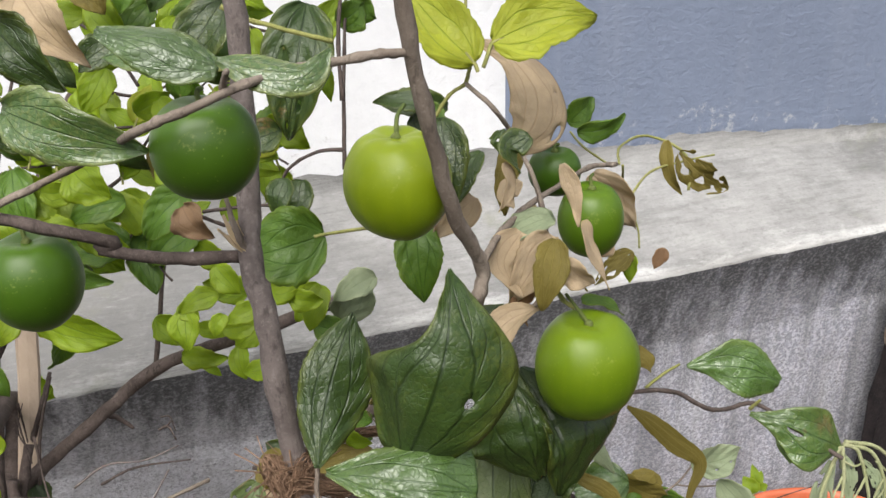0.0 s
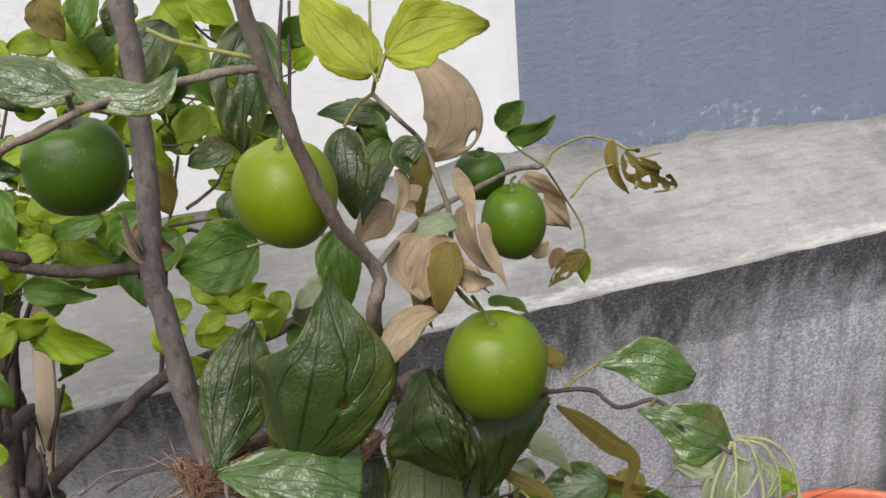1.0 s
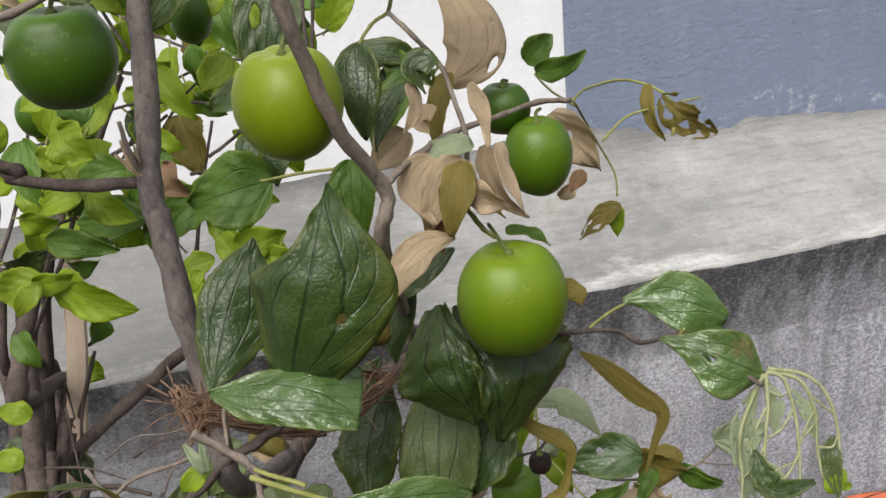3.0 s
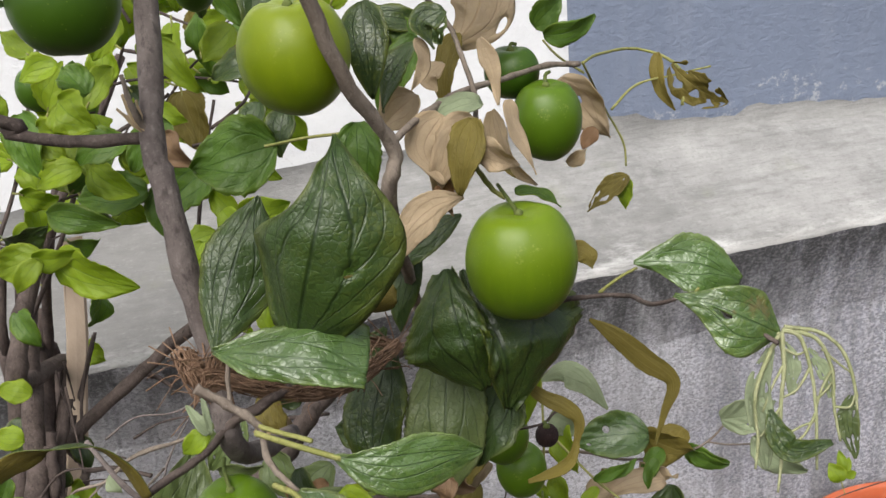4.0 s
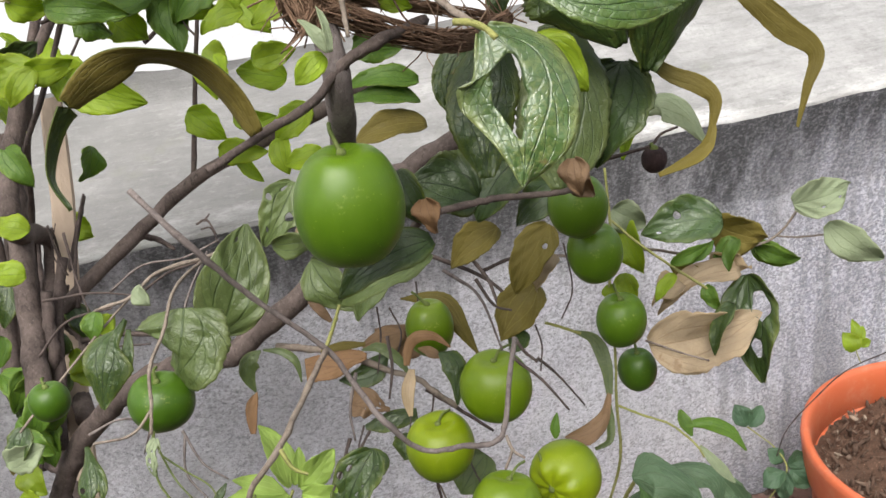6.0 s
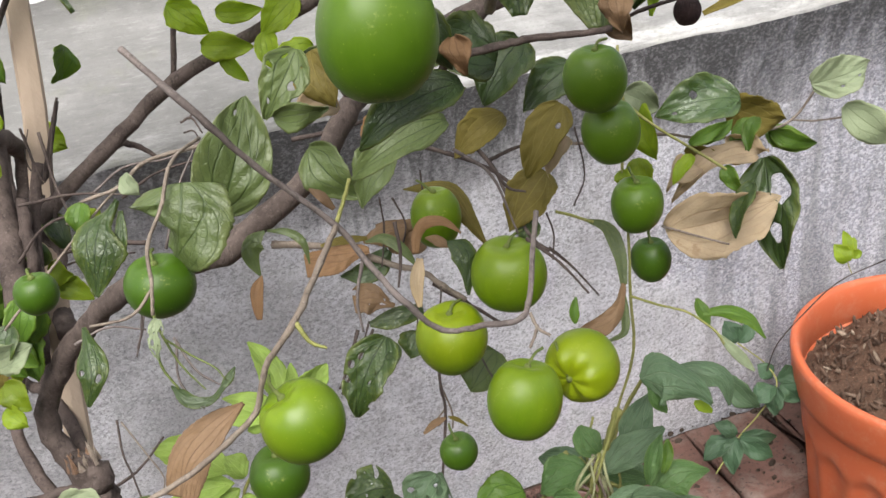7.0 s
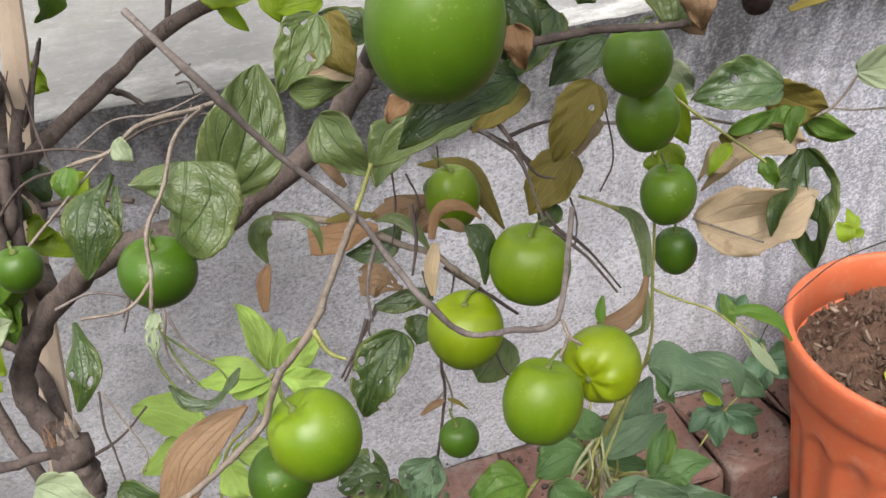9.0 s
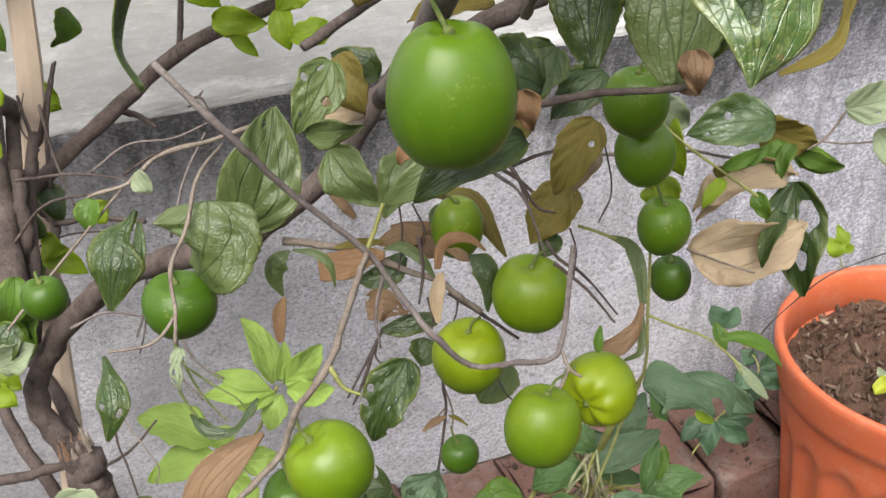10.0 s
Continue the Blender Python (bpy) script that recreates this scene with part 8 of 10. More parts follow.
leaf(bush, "bright", (0.1793, 0.8009, 0.9743), (0.1988, 0.7939, 0.9534), 0.0192, (0.1378, -0.892, 0.4306), bend=0.08, stalk=(0.1764, 0.8028, 0.977), seed=276)
leaf(bush, "bright", (0.1711, 0.8611, 0.9887), (0.151, 0.8829, 1.006), 0.0181, (-0.3104, -0.7446, 0.5909), bend=0.01, stalk=(0.1741, 0.8591, 0.9856), seed=277)
leaf(bush, "bright", (0.1868, 0.8537, 1.002), (0.204, 0.8622, 0.9897), 0.0160, (0.1241, -0.89, -0.4387), bend=0.11, stalk=(0.1829, 0.8554, 1.004), seed=278)
leaf(bush, "bright", (0.19, 0.8491, 1.028), (0.156, 0.8678, 1.043), 0.0320, (0.0278, -0.5922, 0.8053), bend=0.19, stalk=(0.1939, 0.8475, 1.026), seed=279)
twig(bush, 0.0015, 0.0007, (0.193, 0.8278, 0.9132), (0.2374, 0.8275, 0.9312), (0.2737, 0.8376, 0.9681), (0.3092, 0.8411, 0.9905), mat=BARK_DARK, name="twig")
leaf(bush, "bright", (0.1965, 0.8457, 0.9155), (0.1855, 0.85, 0.9432), 0.0297, (0.8104, -0.4372, 0.39), bend=0.03, stalk=(0.1984, 0.8435, 0.9117), seed=281)
leaf(bush, "bright", (0.221, 0.8095, 0.9244), (0.236, 0.8172, 0.9048), 0.0134, (0.455, -0.8905, -0.0011), bend=0.06, stalk=(0.2177, 0.8114, 0.9271), seed=282)
leaf(bush, "bright", (0.2396, 0.7949, 0.9444), (0.2393, 0.8178, 0.9634), 0.0246, (0.8138, -0.3656, 0.4518), bend=0.13, stalk=(0.2395, 0.793, 0.9403), seed=283)
leaf(bush, "bright", (0.2477, 0.8387, 0.9336), (0.2747, 0.8107, 0.9238), 0.0171, (-0.2517, -0.5274, 0.8114), bend=0.06, stalk=(0.2438, 0.8404, 0.9358), seed=284)
leaf(bush, "bright", (0.2629, 0.8199, 0.966), (0.2368, 0.828, 0.9818), 0.0167, (-0.0375, -0.9134, 0.4054), bend=0.01, stalk=(0.2666, 0.8182, 0.9639), seed=285)
leaf(bush, "mid", (0.2808, 0.8555, 0.9638), (0.2999, 0.8538, 0.9444), 0.0166, (-0.2636, -0.9486, -0.1751), bend=-0.00, stalk=(0.2775, 0.8576, 0.9668), seed=286)
leaf(bush, "mid", (0.2865, 0.8295, 0.9823), (0.2891, 0.8348, 1.009), 0.0169, (-0.3479, -0.9126, 0.215), bend=0.11, stalk=(0.2861, 0.8276, 0.9781), seed=287)
leaf(bush, "bright", (0.3077, 0.821, 0.9881), (0.3207, 0.7886, 0.9686), 0.0166, (-0.3075, -0.5787, 0.7553), bend=0.12, stalk=(0.3057, 0.8231, 0.9917), seed=288)
twig(bush, 0.0015, 0.0007, (0.2255, 0.9171, 0.9742), (0.2686, 0.905, 0.9665), (0.3205, 0.9076, 0.9936), mat=BARK_DARK, name="twig")
leaf(bush, "bright", (0.2406, 0.9171, 0.9652), (0.238, 0.8909, 0.9404), 0.0247, (-0.4951, -0.5708, 0.6551), bend=0.15, stalk=(0.2413, 0.9191, 0.97), seed=290)
leaf(bush, "bright", (0.2743, 0.8731, 0.9698), (0.283, 0.8773, 0.9411), 0.0183, (0.0791, -0.9894, -0.1217), bend=0.17, stalk=(0.2727, 0.8753, 0.9739), seed=292)
leaf(bush, "olive", (0.2837, 0.8833, 0.9819), (0.2961, 0.8895, 1.01), 0.0217, (-0.4977, -0.7712, 0.397), bend=0.08, stalk=(0.2817, 0.8817, 0.9776), seed=293)
leaf(bush, "mid", (0.3052, 0.9209, 0.978), (0.3333, 0.8959, 0.964), 0.0244, (0.0428, -0.452, 0.891), bend=0.18, stalk=(0.3009, 0.9228, 0.9805), seed=294)
leaf(bush, "bright", (0.3149, 0.9207, 0.9925), (0.3221, 0.9405, 1.014), 0.0165, (0.4122, -0.7336, 0.5403), bend=0.01, stalk=(0.3134, 0.9188, 0.9878), seed=295)
twig(bush, 0.0011, 0.0007, (0.1391, 0.7885, 0.9508), (0.1769, 0.7866, 0.9624), (0.2164, 0.7796, 0.9639), mat=BARK_DARK, name="twig")
leaf(bush, "bright", (0.1401, 0.8084, 0.9514), (0.1458, 0.8268, 0.985), 0.0230, (0.7501, -0.6248, 0.2168), bend=0.13, stalk=(0.1394, 0.8067, 0.9474), seed=296)
leaf(bush, "mid", (0.1614, 0.7803, 0.9554), (0.1734, 0.7923, 0.9383), 0.0158, (0.8368, -0.4889, 0.2466), bend=0.01, stalk=(0.1581, 0.782, 0.9577), seed=297)
leaf(bush, "mid", (0.1736, 0.8173, 0.9507), (0.1881, 0.7931, 0.9338), 0.0216, (-0.6542, -0.6551, 0.3779), bend=0.17, stalk=(0.1716, 0.8193, 0.9542), seed=299)
leaf(bush, "bright", (0.1883, 0.7796, 0.9681), (0.2031, 0.7786, 0.9992), 0.0243, (-0.4414, -0.8789, 0.1809), bend=0.07, stalk=(0.1867, 0.7782, 0.9644), seed=300)
leaf(bush, "bright", (0.2038, 0.7673, 0.9628), (0.2124, 0.7328, 0.9349), 0.0216, (-0.3083, -0.6442, 0.7), bend=0.05, stalk=(0.2031, 0.7692, 0.9666), seed=301)
leaf(bush, "bright", (0.2125, 0.7724, 0.9691), (0.2309, 0.7984, 0.9881), 0.0192, (0.2458, -0.6801, 0.6907), bend=0.11, stalk=(0.2097, 0.7715, 0.966), seed=302)
twig(bush, 0.0011, 0.0007, (0.0887, 0.9071, 0.8475), (0.1258, 0.8946, 0.8361), (0.1675, 0.8923, 0.8487), mat=BARK_DARK, name="twig")
leaf(bush, "bright", (0.0978, 0.9211, 0.8299), (0.0967, 0.9049, 0.8112), 0.0131, (0.5709, -0.6356, 0.5196), bend=0.00, stalk=(0.0985, 0.9233, 0.8348), seed=304)
leaf(bush, "bright", (0.1149, 0.9086, 0.8383), (0.1508, 0.8918, 0.8543), 0.0180, (-0.5062, -0.8153, 0.2811), bend=0.14, stalk=(0.1098, 0.9088, 0.8366), seed=305)
leaf(bush, "bright", (0.144, 0.8685, 0.855), (0.137, 0.8834, 0.8842), 0.0295, (0.7863, -0.4534, 0.4197), bend=0.14, stalk=(0.1451, 0.8662, 0.8505), seed=307)
leaf(bush, "bright", (0.1609, 0.9071, 0.8476), (0.162, 0.9278, 0.8682), 0.0189, (-0.4408, -0.6198, 0.6493), bend=0.03, stalk=(0.1602, 0.9049, 0.8427), seed=309)
twig(bush, 0.0012, 0.0007, (0.1845, 0.8122, 0.9566), (0.2384, 0.8047, 0.9755), (0.3119, 0.7783, 0.9696), (0.3435, 0.7586, 0.9509), mat=BARK_DARK, name="twig")
leaf(bush, "mid", (0.1886, 0.8224, 0.9586), (0.2017, 0.8385, 0.9867), 0.0199, (0.1395, -0.885, 0.4443), bend=0.09, stalk=(0.1868, 0.821, 0.9547), seed=310)
leaf(bush, "bright", (0.2051, 0.8089, 0.9593), (0.2161, 0.7831, 0.9432), 0.0280, (0.6453, -0.1873, 0.7406), bend=0.00, stalk=(0.2034, 0.8112, 0.9628), seed=311)
leaf(bush, "bright", (0.2212, 0.8134, 0.9721), (0.2248, 0.8215, 1.002), 0.0216, (-0.3288, -0.8997, 0.2872), bend=0.10, stalk=(0.2208, 0.8115, 0.9681), seed=312)
leaf(bush, "dark", (0.2367, 0.8085, 0.9697), (0.258, 0.8018, 0.945), 0.0196, (-0.1964, -0.9758, 0.0961), bend=0.19, stalk=(0.2339, 0.8108, 0.9724), seed=313)
leaf(bush, "lemon", (0.2543, 0.7922, 0.9809), (0.2671, 0.8046, 1.002), 0.0157, (-0.2485, -0.7572, 0.604), bend=0.02, stalk=(0.2522, 0.791, 0.9773), seed=314)
leaf(bush, "olive", (0.2691, 0.8204, 0.9597), (0.2751, 0.7987, 0.921), 0.0313, (-0.3791, -0.8307, 0.4077), bend=0.08, stalk=(0.2685, 0.8226, 0.9638), seed=315)
leaf(bush, "bright", (0.2934, 0.7741, 0.9771), (0.3155, 0.7523, 0.9936), 0.0201, (-0.7458, -0.311, 0.5891), bend=0.06, stalk=(0.2894, 0.7745, 0.9753), seed=316)
leaf(bush, "bright", (0.3175, 0.7609, 0.974), (0.352, 0.7601, 0.9757), 0.0274, (-0.0031, -0.9431, -0.3326), bend=-0.02, stalk=(0.3133, 0.7619, 0.9734), seed=318)
leaf(bush, "bright", (0.3216, 0.7434, 0.9683), (0.3228, 0.7224, 0.9424), 0.0255, (0.5336, -0.6436, 0.5487), bend=0.04, stalk=(0.3213, 0.7454, 0.9721), seed=319)
leaf(bush, "mid", (0.3349, 0.7852, 0.9555), (0.3631, 0.7946, 0.9805), 0.0314, (-0.4281, -0.5729, 0.699), bend=0.14, stalk=(0.3316, 0.7846, 0.9524), seed=320)
leaf(bush, "bright", (0.3395, 0.7758, 0.9446), (0.3431, 0.7728, 0.9186), 0.0182, (-0.4671, -0.8835, 0.0356), bend=0.01, stalk=(0.339, 0.778, 0.9486), seed=321)
twig(bush, 0.0012, 0.0007, (0.2203, 0.887, 1.034), (0.2741, 0.8535, 1.002), (0.3241, 0.8306, 0.9883), (0.3802, 0.8202, 1.003), mat=BARK_DARK, name="twig")
leaf(bush, "bright", (0.2285, 0.9098, 1.024), (0.2727, 0.8929, 1.022), 0.0338, (-0.3597, -0.9239, -0.1303), bend=0.15, stalk=(0.2239, 0.9114, 1.025), seed=322)
leaf(bush, "bright", (0.2392, 0.8635, 1.02), (0.2314, 0.867, 0.9847), 0.0273, (0.577, -0.791, -0.2036), bend=0.09, stalk=(0.2401, 0.8654, 1.024), seed=323)
leaf(bush, "bright", (0.2574, 0.8832, 1.012), (0.2823, 0.8617, 1.025), 0.0251, (-0.1581, -0.6522, -0.7414), bend=0.19, stalk=(0.2529, 0.8837, 1.01), seed=324)
leaf(bush, "bright", (0.2709, 0.838, 1.003), (0.2684, 0.8183, 0.9817), 0.0194, (-0.4259, -0.6448, 0.6348), bend=0.01, stalk=(0.2714, 0.84, 1.008), seed=325)
leaf(bush, "bright", (0.2865, 0.8591, 0.9979), (0.3115, 0.8372, 1.006), 0.0148, (-0.669, -0.7406, 0.0623), bend=-0.04, stalk=(0.2819, 0.8602, 0.9971), seed=326)
leaf(bush, "mid", (0.2951, 0.8344, 0.9937), (0.2921, 0.8316, 0.9615), 0.0213, (-0.3781, -0.9185, 0.1161), bend=0.03, stalk=(0.2955, 0.8364, 0.9979), seed=327)
leaf(bush, "lemon", (0.3183, 0.8351, 0.9917), (0.3497, 0.8475, 0.992), 0.0172, (0.3537, -0.9044, 0.2386), bend=0.18, stalk=(0.3137, 0.8361, 0.9909), seed=328)
leaf(bush, "bright", (0.3224, 0.8068, 0.9908), (0.3271, 0.8081, 0.9628), 0.0154, (-0.2708, -0.9584, -0.0899), bend=0.11, stalk=(0.3218, 0.8091, 0.9947), seed=329)
leaf(bush, "mid", (0.3385, 0.8238, 0.998), (0.3436, 0.8553, 1.02), 0.0204, (0.5174, -0.5425, 0.6618), bend=0.01, stalk=(0.3379, 0.8218, 0.9938), seed=330)
leaf(bush, "mid", (0.3554, 0.7974, 0.9999), (0.3621, 0.7769, 0.9828), 0.0145, (-0.0482, -0.6473, 0.7607), bend=-0.00, stalk=(0.3539, 0.7998, 1.004), seed=331)
leaf(bush, "bright", (0.3813, 0.8546, 0.9969), (0.4039, 0.8466, 1.036), 0.0276, (-0.5053, -0.8546, 0.1193), bend=0.04, stalk=(0.3784, 0.8535, 0.993), seed=332)
twig(bush, 0.0011, 0.0007, (0.3036, 0.8098, 1.072), (0.3247, 0.7873, 1.041), (0.3601, 0.77, 1.029), mat=BARK_DARK, name="twig")
leaf(bush, "bright", (0.3091, 0.7879, 1.069), (0.343, 0.7796, 1.047), 0.0269, (0.1952, -0.7811, 0.5931), bend=0.14, stalk=(0.3059, 0.7899, 1.071), seed=333)
leaf(bush, "lemon", (0.3106, 0.7899, 1.056), (0.3018, 0.7979, 1.034), 0.0152, (-0.3947, -0.9041, -0.1636), bend=-0.01, stalk=(0.3124, 0.7912, 1.06), seed=334)
leaf(bush, "bright", (0.3255, 0.8001, 1.044), (0.3482, 0.7898, 1.043), 0.0150, (-0.3593, -0.8405, 0.4055), bend=0.19, stalk=(0.3213, 0.8016, 1.045), seed=335)
leaf(bush, "bright", (0.3285, 0.7616, 1.04), (0.3311, 0.7455, 1.022), 0.0137, (-0.4125, -0.7227, 0.5545), bend=0.09, stalk=(0.3279, 0.7637, 1.044), seed=336)
leaf(bush, "mid", (0.3492, 0.7827, 1.033), (0.3739, 0.7635, 1.033), 0.0193, (-0.5385, -0.6752, 0.5042), bend=0.07, stalk=(0.3451, 0.7842, 1.033), seed=337)
leaf(bush, "mid", (0.3541, 0.7918, 1.023), (0.3442, 0.7716, 0.9853), 0.0295, (-0.3112, -0.8006, 0.512), bend=-0.04, stalk=(0.3551, 0.7935, 1.027), seed=338)
twig(bush, 0.0012, 0.0007, (0.1705, 0.8101, 0.8978), (0.2169, 0.801, 0.9091), (0.2684, 0.7849, 0.9097), mat=BARK_DARK, name="twig")
leaf(bush, "mid", (0.1813, 0.8174, 0.8998), (0.2011, 0.8395, 0.9167), 0.0220, (0.6714, -0.7238, 0.1591), bend=0.05, stalk=(0.1782, 0.8167, 0.8964), seed=339)
leaf(bush, "mid", (0.1936, 0.7922, 0.9046), (0.2101, 0.7768, 0.8896), 0.0265, (-0.6802, -0.733, 0.0068), bend=-0.03, stalk=(0.1909, 0.7945, 0.9074), seed=340)
leaf(bush, "mid", (0.2048, 0.8004, 0.9112), (0.2204, 0.7966, 0.9384), 0.0211, (-0.5161, -0.8377, 0.1787), bend=0.15, stalk=(0.2025, 0.7992, 0.9074), seed=341)
leaf(bush, "bright", (0.216, 0.8002, 0.9047), (0.23, 0.7839, 0.8824), 0.0290, (-0.6361, -0.756, 0.1541), bend=0.14, stalk=(0.214, 0.8026, 0.908), seed=342)
leaf(bush, "bright", (0.2338, 0.7848, 0.9151), (0.2675, 0.7692, 0.9262), 0.0236, (-0.4719, -0.5084, 0.7203), bend=-0.01, stalk=(0.2295, 0.7857, 0.9141), seed=343)
leaf(bush, "mid", (0.2485, 0.7843, 0.9074), (0.2476, 0.7511, 0.8792), 0.0267, (-0.0917, -0.6441, 0.7594), bend=0.02, stalk=(0.2487, 0.7863, 0.9115), seed=344)
leaf(bush, "bright", (0.2697, 0.779, 0.9144), (0.292, 0.7725, 0.9273), 0.0142, (-0.3925, -0.8891, 0.2355), bend=0.11, stalk=(0.2656, 0.7793, 0.9124), seed=345)
leaf(bush, "mid", (0.0867, 0.7869, 0.68), (0.1112, 0.7711, 0.6593), 0.0219, (0.2766, -0.5767, 0.7687), seed=346)
leaf(bush, "mid", (0.1257, 0.7427, 0.6746), (0.102, 0.7412, 0.6588), 0.0234, (0.2686, -0.91, -0.3159), seed=347)
leaf(bush, "dark", (0.1304, 0.7899, 0.6983), (0.1179, 0.7842, 0.6796), 0.0195, (0.6358, -0.747, -0.1941), seed=348)
leaf(bush, "bright", (0.0873, 0.7917, 0.633), (0.0925, 0.778, 0.6068), 0.0191, (0.5932, -0.6599, 0.4611), seed=349)
leaf(bush, "olive", (0.1195, 0.7587, 0.6559), (0.1022, 0.7541, 0.6371), 0.0166, (0.2625, -0.9649, -0.0084), seed=350)
leaf(bush, "dark", (0.1074, 0.786, 0.6618), (0.0884, 0.7831, 0.6455), 0.0177, (0.2915, -0.941, -0.1717), seed=351)
leaf(bush, "mid", (0.1173, 0.739, 0.6876), (0.1046, 0.7285, 0.6586), 0.0194, (0.1384, -0.9488, 0.2839), seed=352)
leaf(bush, "mid", (0.1034, 0.7199, 0.6696), (0.1186, 0.7096, 0.6557), 0.0139, (-0.1161, -0.8539, 0.5073), seed=353)
leaf(bush, "olive", (0.0796, 0.8029, 0.6165), (0.0702, 0.7947, 0.5942), 0.0156, (0.4087, -0.8991, 0.1566), seed=354)
leaf(bush, "dark", (0.1351, 0.8297, 0.6994), (0.1427, 0.8163, 0.6748), 0.0172, (0.3171, -0.7867, 0.5297), seed=355)
leaf(bush, "mid", (0.0956, 0.7524, 0.6621), (0.115, 0.7373, 0.6403), 0.0241, (-0.3938, -0.8817, 0.26), seed=356)
leaf(bush, "mid", (0.1034, 0.7699, 0.6875), (0.0926, 0.7606, 0.662), 0.0178, (0.4133, -0.8978, 0.1524), seed=357)
leaf(bush, "dark", (0.1001, 0.8321, 0.7234), (0.0906, 0.8216, 0.6959), 0.0188, (-0.1204, -0.9116, 0.3931), seed=358)
leaf(bush, "mid", (0.1129, 0.7698, 0.6854), (0.0923, 0.7659, 0.6663), 0.0202, (0.3434, -0.9211, -0.1833), seed=359)
leaf(bush, "bright", (0.1267, 0.8109, 0.6573), (0.1509, 0.7988, 0.6443), 0.0176, (0.0204, -0.7101, 0.7038), seed=360)
leaf(bush, "mid", (0.0984, 0.738, 0.6556), (0.1065, 0.7284, 0.6396), 0.0123, (-0.082, -0.8736, 0.4797), seed=361)
leaf(bush, "mid", (0.1024, 0.7591, 0.7195), (0.0887, 0.7531, 0.6998), 0.0144, (0.1612, -0.9704, 0.1796), seed=362)
leaf(bush, "olive", (0.1166, 0.8182, 0.6603), (0.0952, 0.8134, 0.6388), 0.0192, (-0.319, -0.806, 0.4987), seed=363)
leaf(bush, "olive", (0.1036, 0.8074, 0.6524), (0.1083, 0.7968, 0.6323), 0.0151, (-0.2602, -0.8771, 0.4038), seed=364)
leaf(bush, "dark", (0.1245, 0.8128, 0.6518), (0.097, 0.814, 0.6397), 0.0178, (-0.1197, -0.9761, 0.1816), seed=365)
leaf(bush, "mid", (0.1142, 0.7498, 0.6585), (0.1103, 0.737, 0.6293), 0.0215, (-0.3324, -0.8466, 0.4156), seed=366)
twig(bush, 0.0071, 0.0088, (0.1264, 0.8502, 0.8234), (0.1182, 0.8241, 0.7638), (0.1143, 0.7878, 0.7089), (0.1102, 0.7541, 0.6592), (0.1029, 0.8307, 0.6082), mat=BARK, name="stem", nodes=0.2)
twig(bush, 0.0058, 0.0068, (0.0932, 0.876, 0.7647), (0.0907, 0.8466, 0.7009), (0.086, 0.8109, 0.6468), (0.0806, 0.8853, 0.6052), (0.0724, 0.8539, 0.553), mat=BARK_DARK, name="stem", nodes=0.2)
twig(bush, 0.0034, 0.0041, (0.1416, 0.8182, 0.7396), (0.1288, 0.7926, 0.7025), (0.1237, 0.7653, 0.6661), (0.1148, 0.743, 0.6382), mat=BARK_DARK, name="stem", nodes=0.25)
leaf(bush, "mid", (0.1751, 0.8586, 0.8018), (0.1636, 0.8508, 0.7794), 0.0230, (0.7284, -0.6701, -0.143), seed=368)
twig(bush, 0.0009, 0.0005, (0.1379, 0.8199, 0.7643), (0.1395, 0.8119, 0.7518), (0.143, 0.8003, 0.7345), mat=BARK_DARK, name="twig")
twig(bush, 0.0009, 0.0005, (0.1708, 0.7652, 0.7308), (0.1939, 0.7658, 0.7437), (0.2204, 0.7588, 0.7458), (0.2454, 0.7559, 0.754), mat=BARK_MID, name="twig")
twig(bush, 0.0009, 0.0005, (0.2063, 0.6968, 0.716), (0.2197, 0.7086, 0.7426), (0.2365, 0.7168, 0.7647), mat=BARK_MID, name="twig")
twig(bush, 0.0009, 0.0005, (0.1414, 0.7096, 0.6637), (0.1621, 0.7073, 0.6705), (0.183, 0.6987, 0.6672), mat=BARK_MID, name="twig")
twig(bush, 0.0009, 0.0005, (0.1898, 0.7019, 0.6959), (0.1822, 0.691, 0.674), (0.1761, 0.6864, 0.6632), mat=BARK_MID, name="twig")
twig(bush, 0.0009, 0.0005, (0.3655, 0.5455, 0.7485), (0.3771, 0.5351, 0.7373), (0.3861, 0.524, 0.7236), mat=BARK_DARK, name="twig")
twig(bush, 0.0009, 0.0005, (0.3445, 0.5758, 0.7877), (0.3582, 0.564, 0.7752), (0.3626, 0.548, 0.751), mat=BARK_MID, name="twig")
twig(bush, 0.0009, 0.0005, (0.3613, 0.5767, 0.7779), (0.3668, 0.5678, 0.7659), (0.3747, 0.5634, 0.7628), mat=BARK_DARK, name="twig")
twig(bush, 0.0009, 0.0005, (0.2832, 0.5627, 0.7142), (0.2747, 0.5567, 0.6999), (0.2679, 0.5533, 0.6908), mat=BARK_DARK, name="twig")
twig(bush, 0.0009, 0.0005, (0.2336, 0.7656, 0.764), (0.2405, 0.7645, 0.7658), (0.2446, 0.758, 0.7571), mat=BARK_DARK, name="twig")
twig(bush, 0.0009, 0.0005, (0.2387, 0.7647, 0.7651), (0.2431, 0.7658, 0.7691), mat=BARK_DARK, name="twig")
twig(bush, 0.0009, 0.0005, (0.1971, 0.6909, 0.6616), (0.2046, 0.6777, 0.6436), (0.2175, 0.6677, 0.6338), mat=BARK_MID, name="twig")
twig(bush, 0.0009, 0.0005, (0.1979, 0.6889, 0.6586), (0.1939, 0.6782, 0.6388), (0.2037, 0.6659, 0.6235), mat=BARK_MID, name="twig")
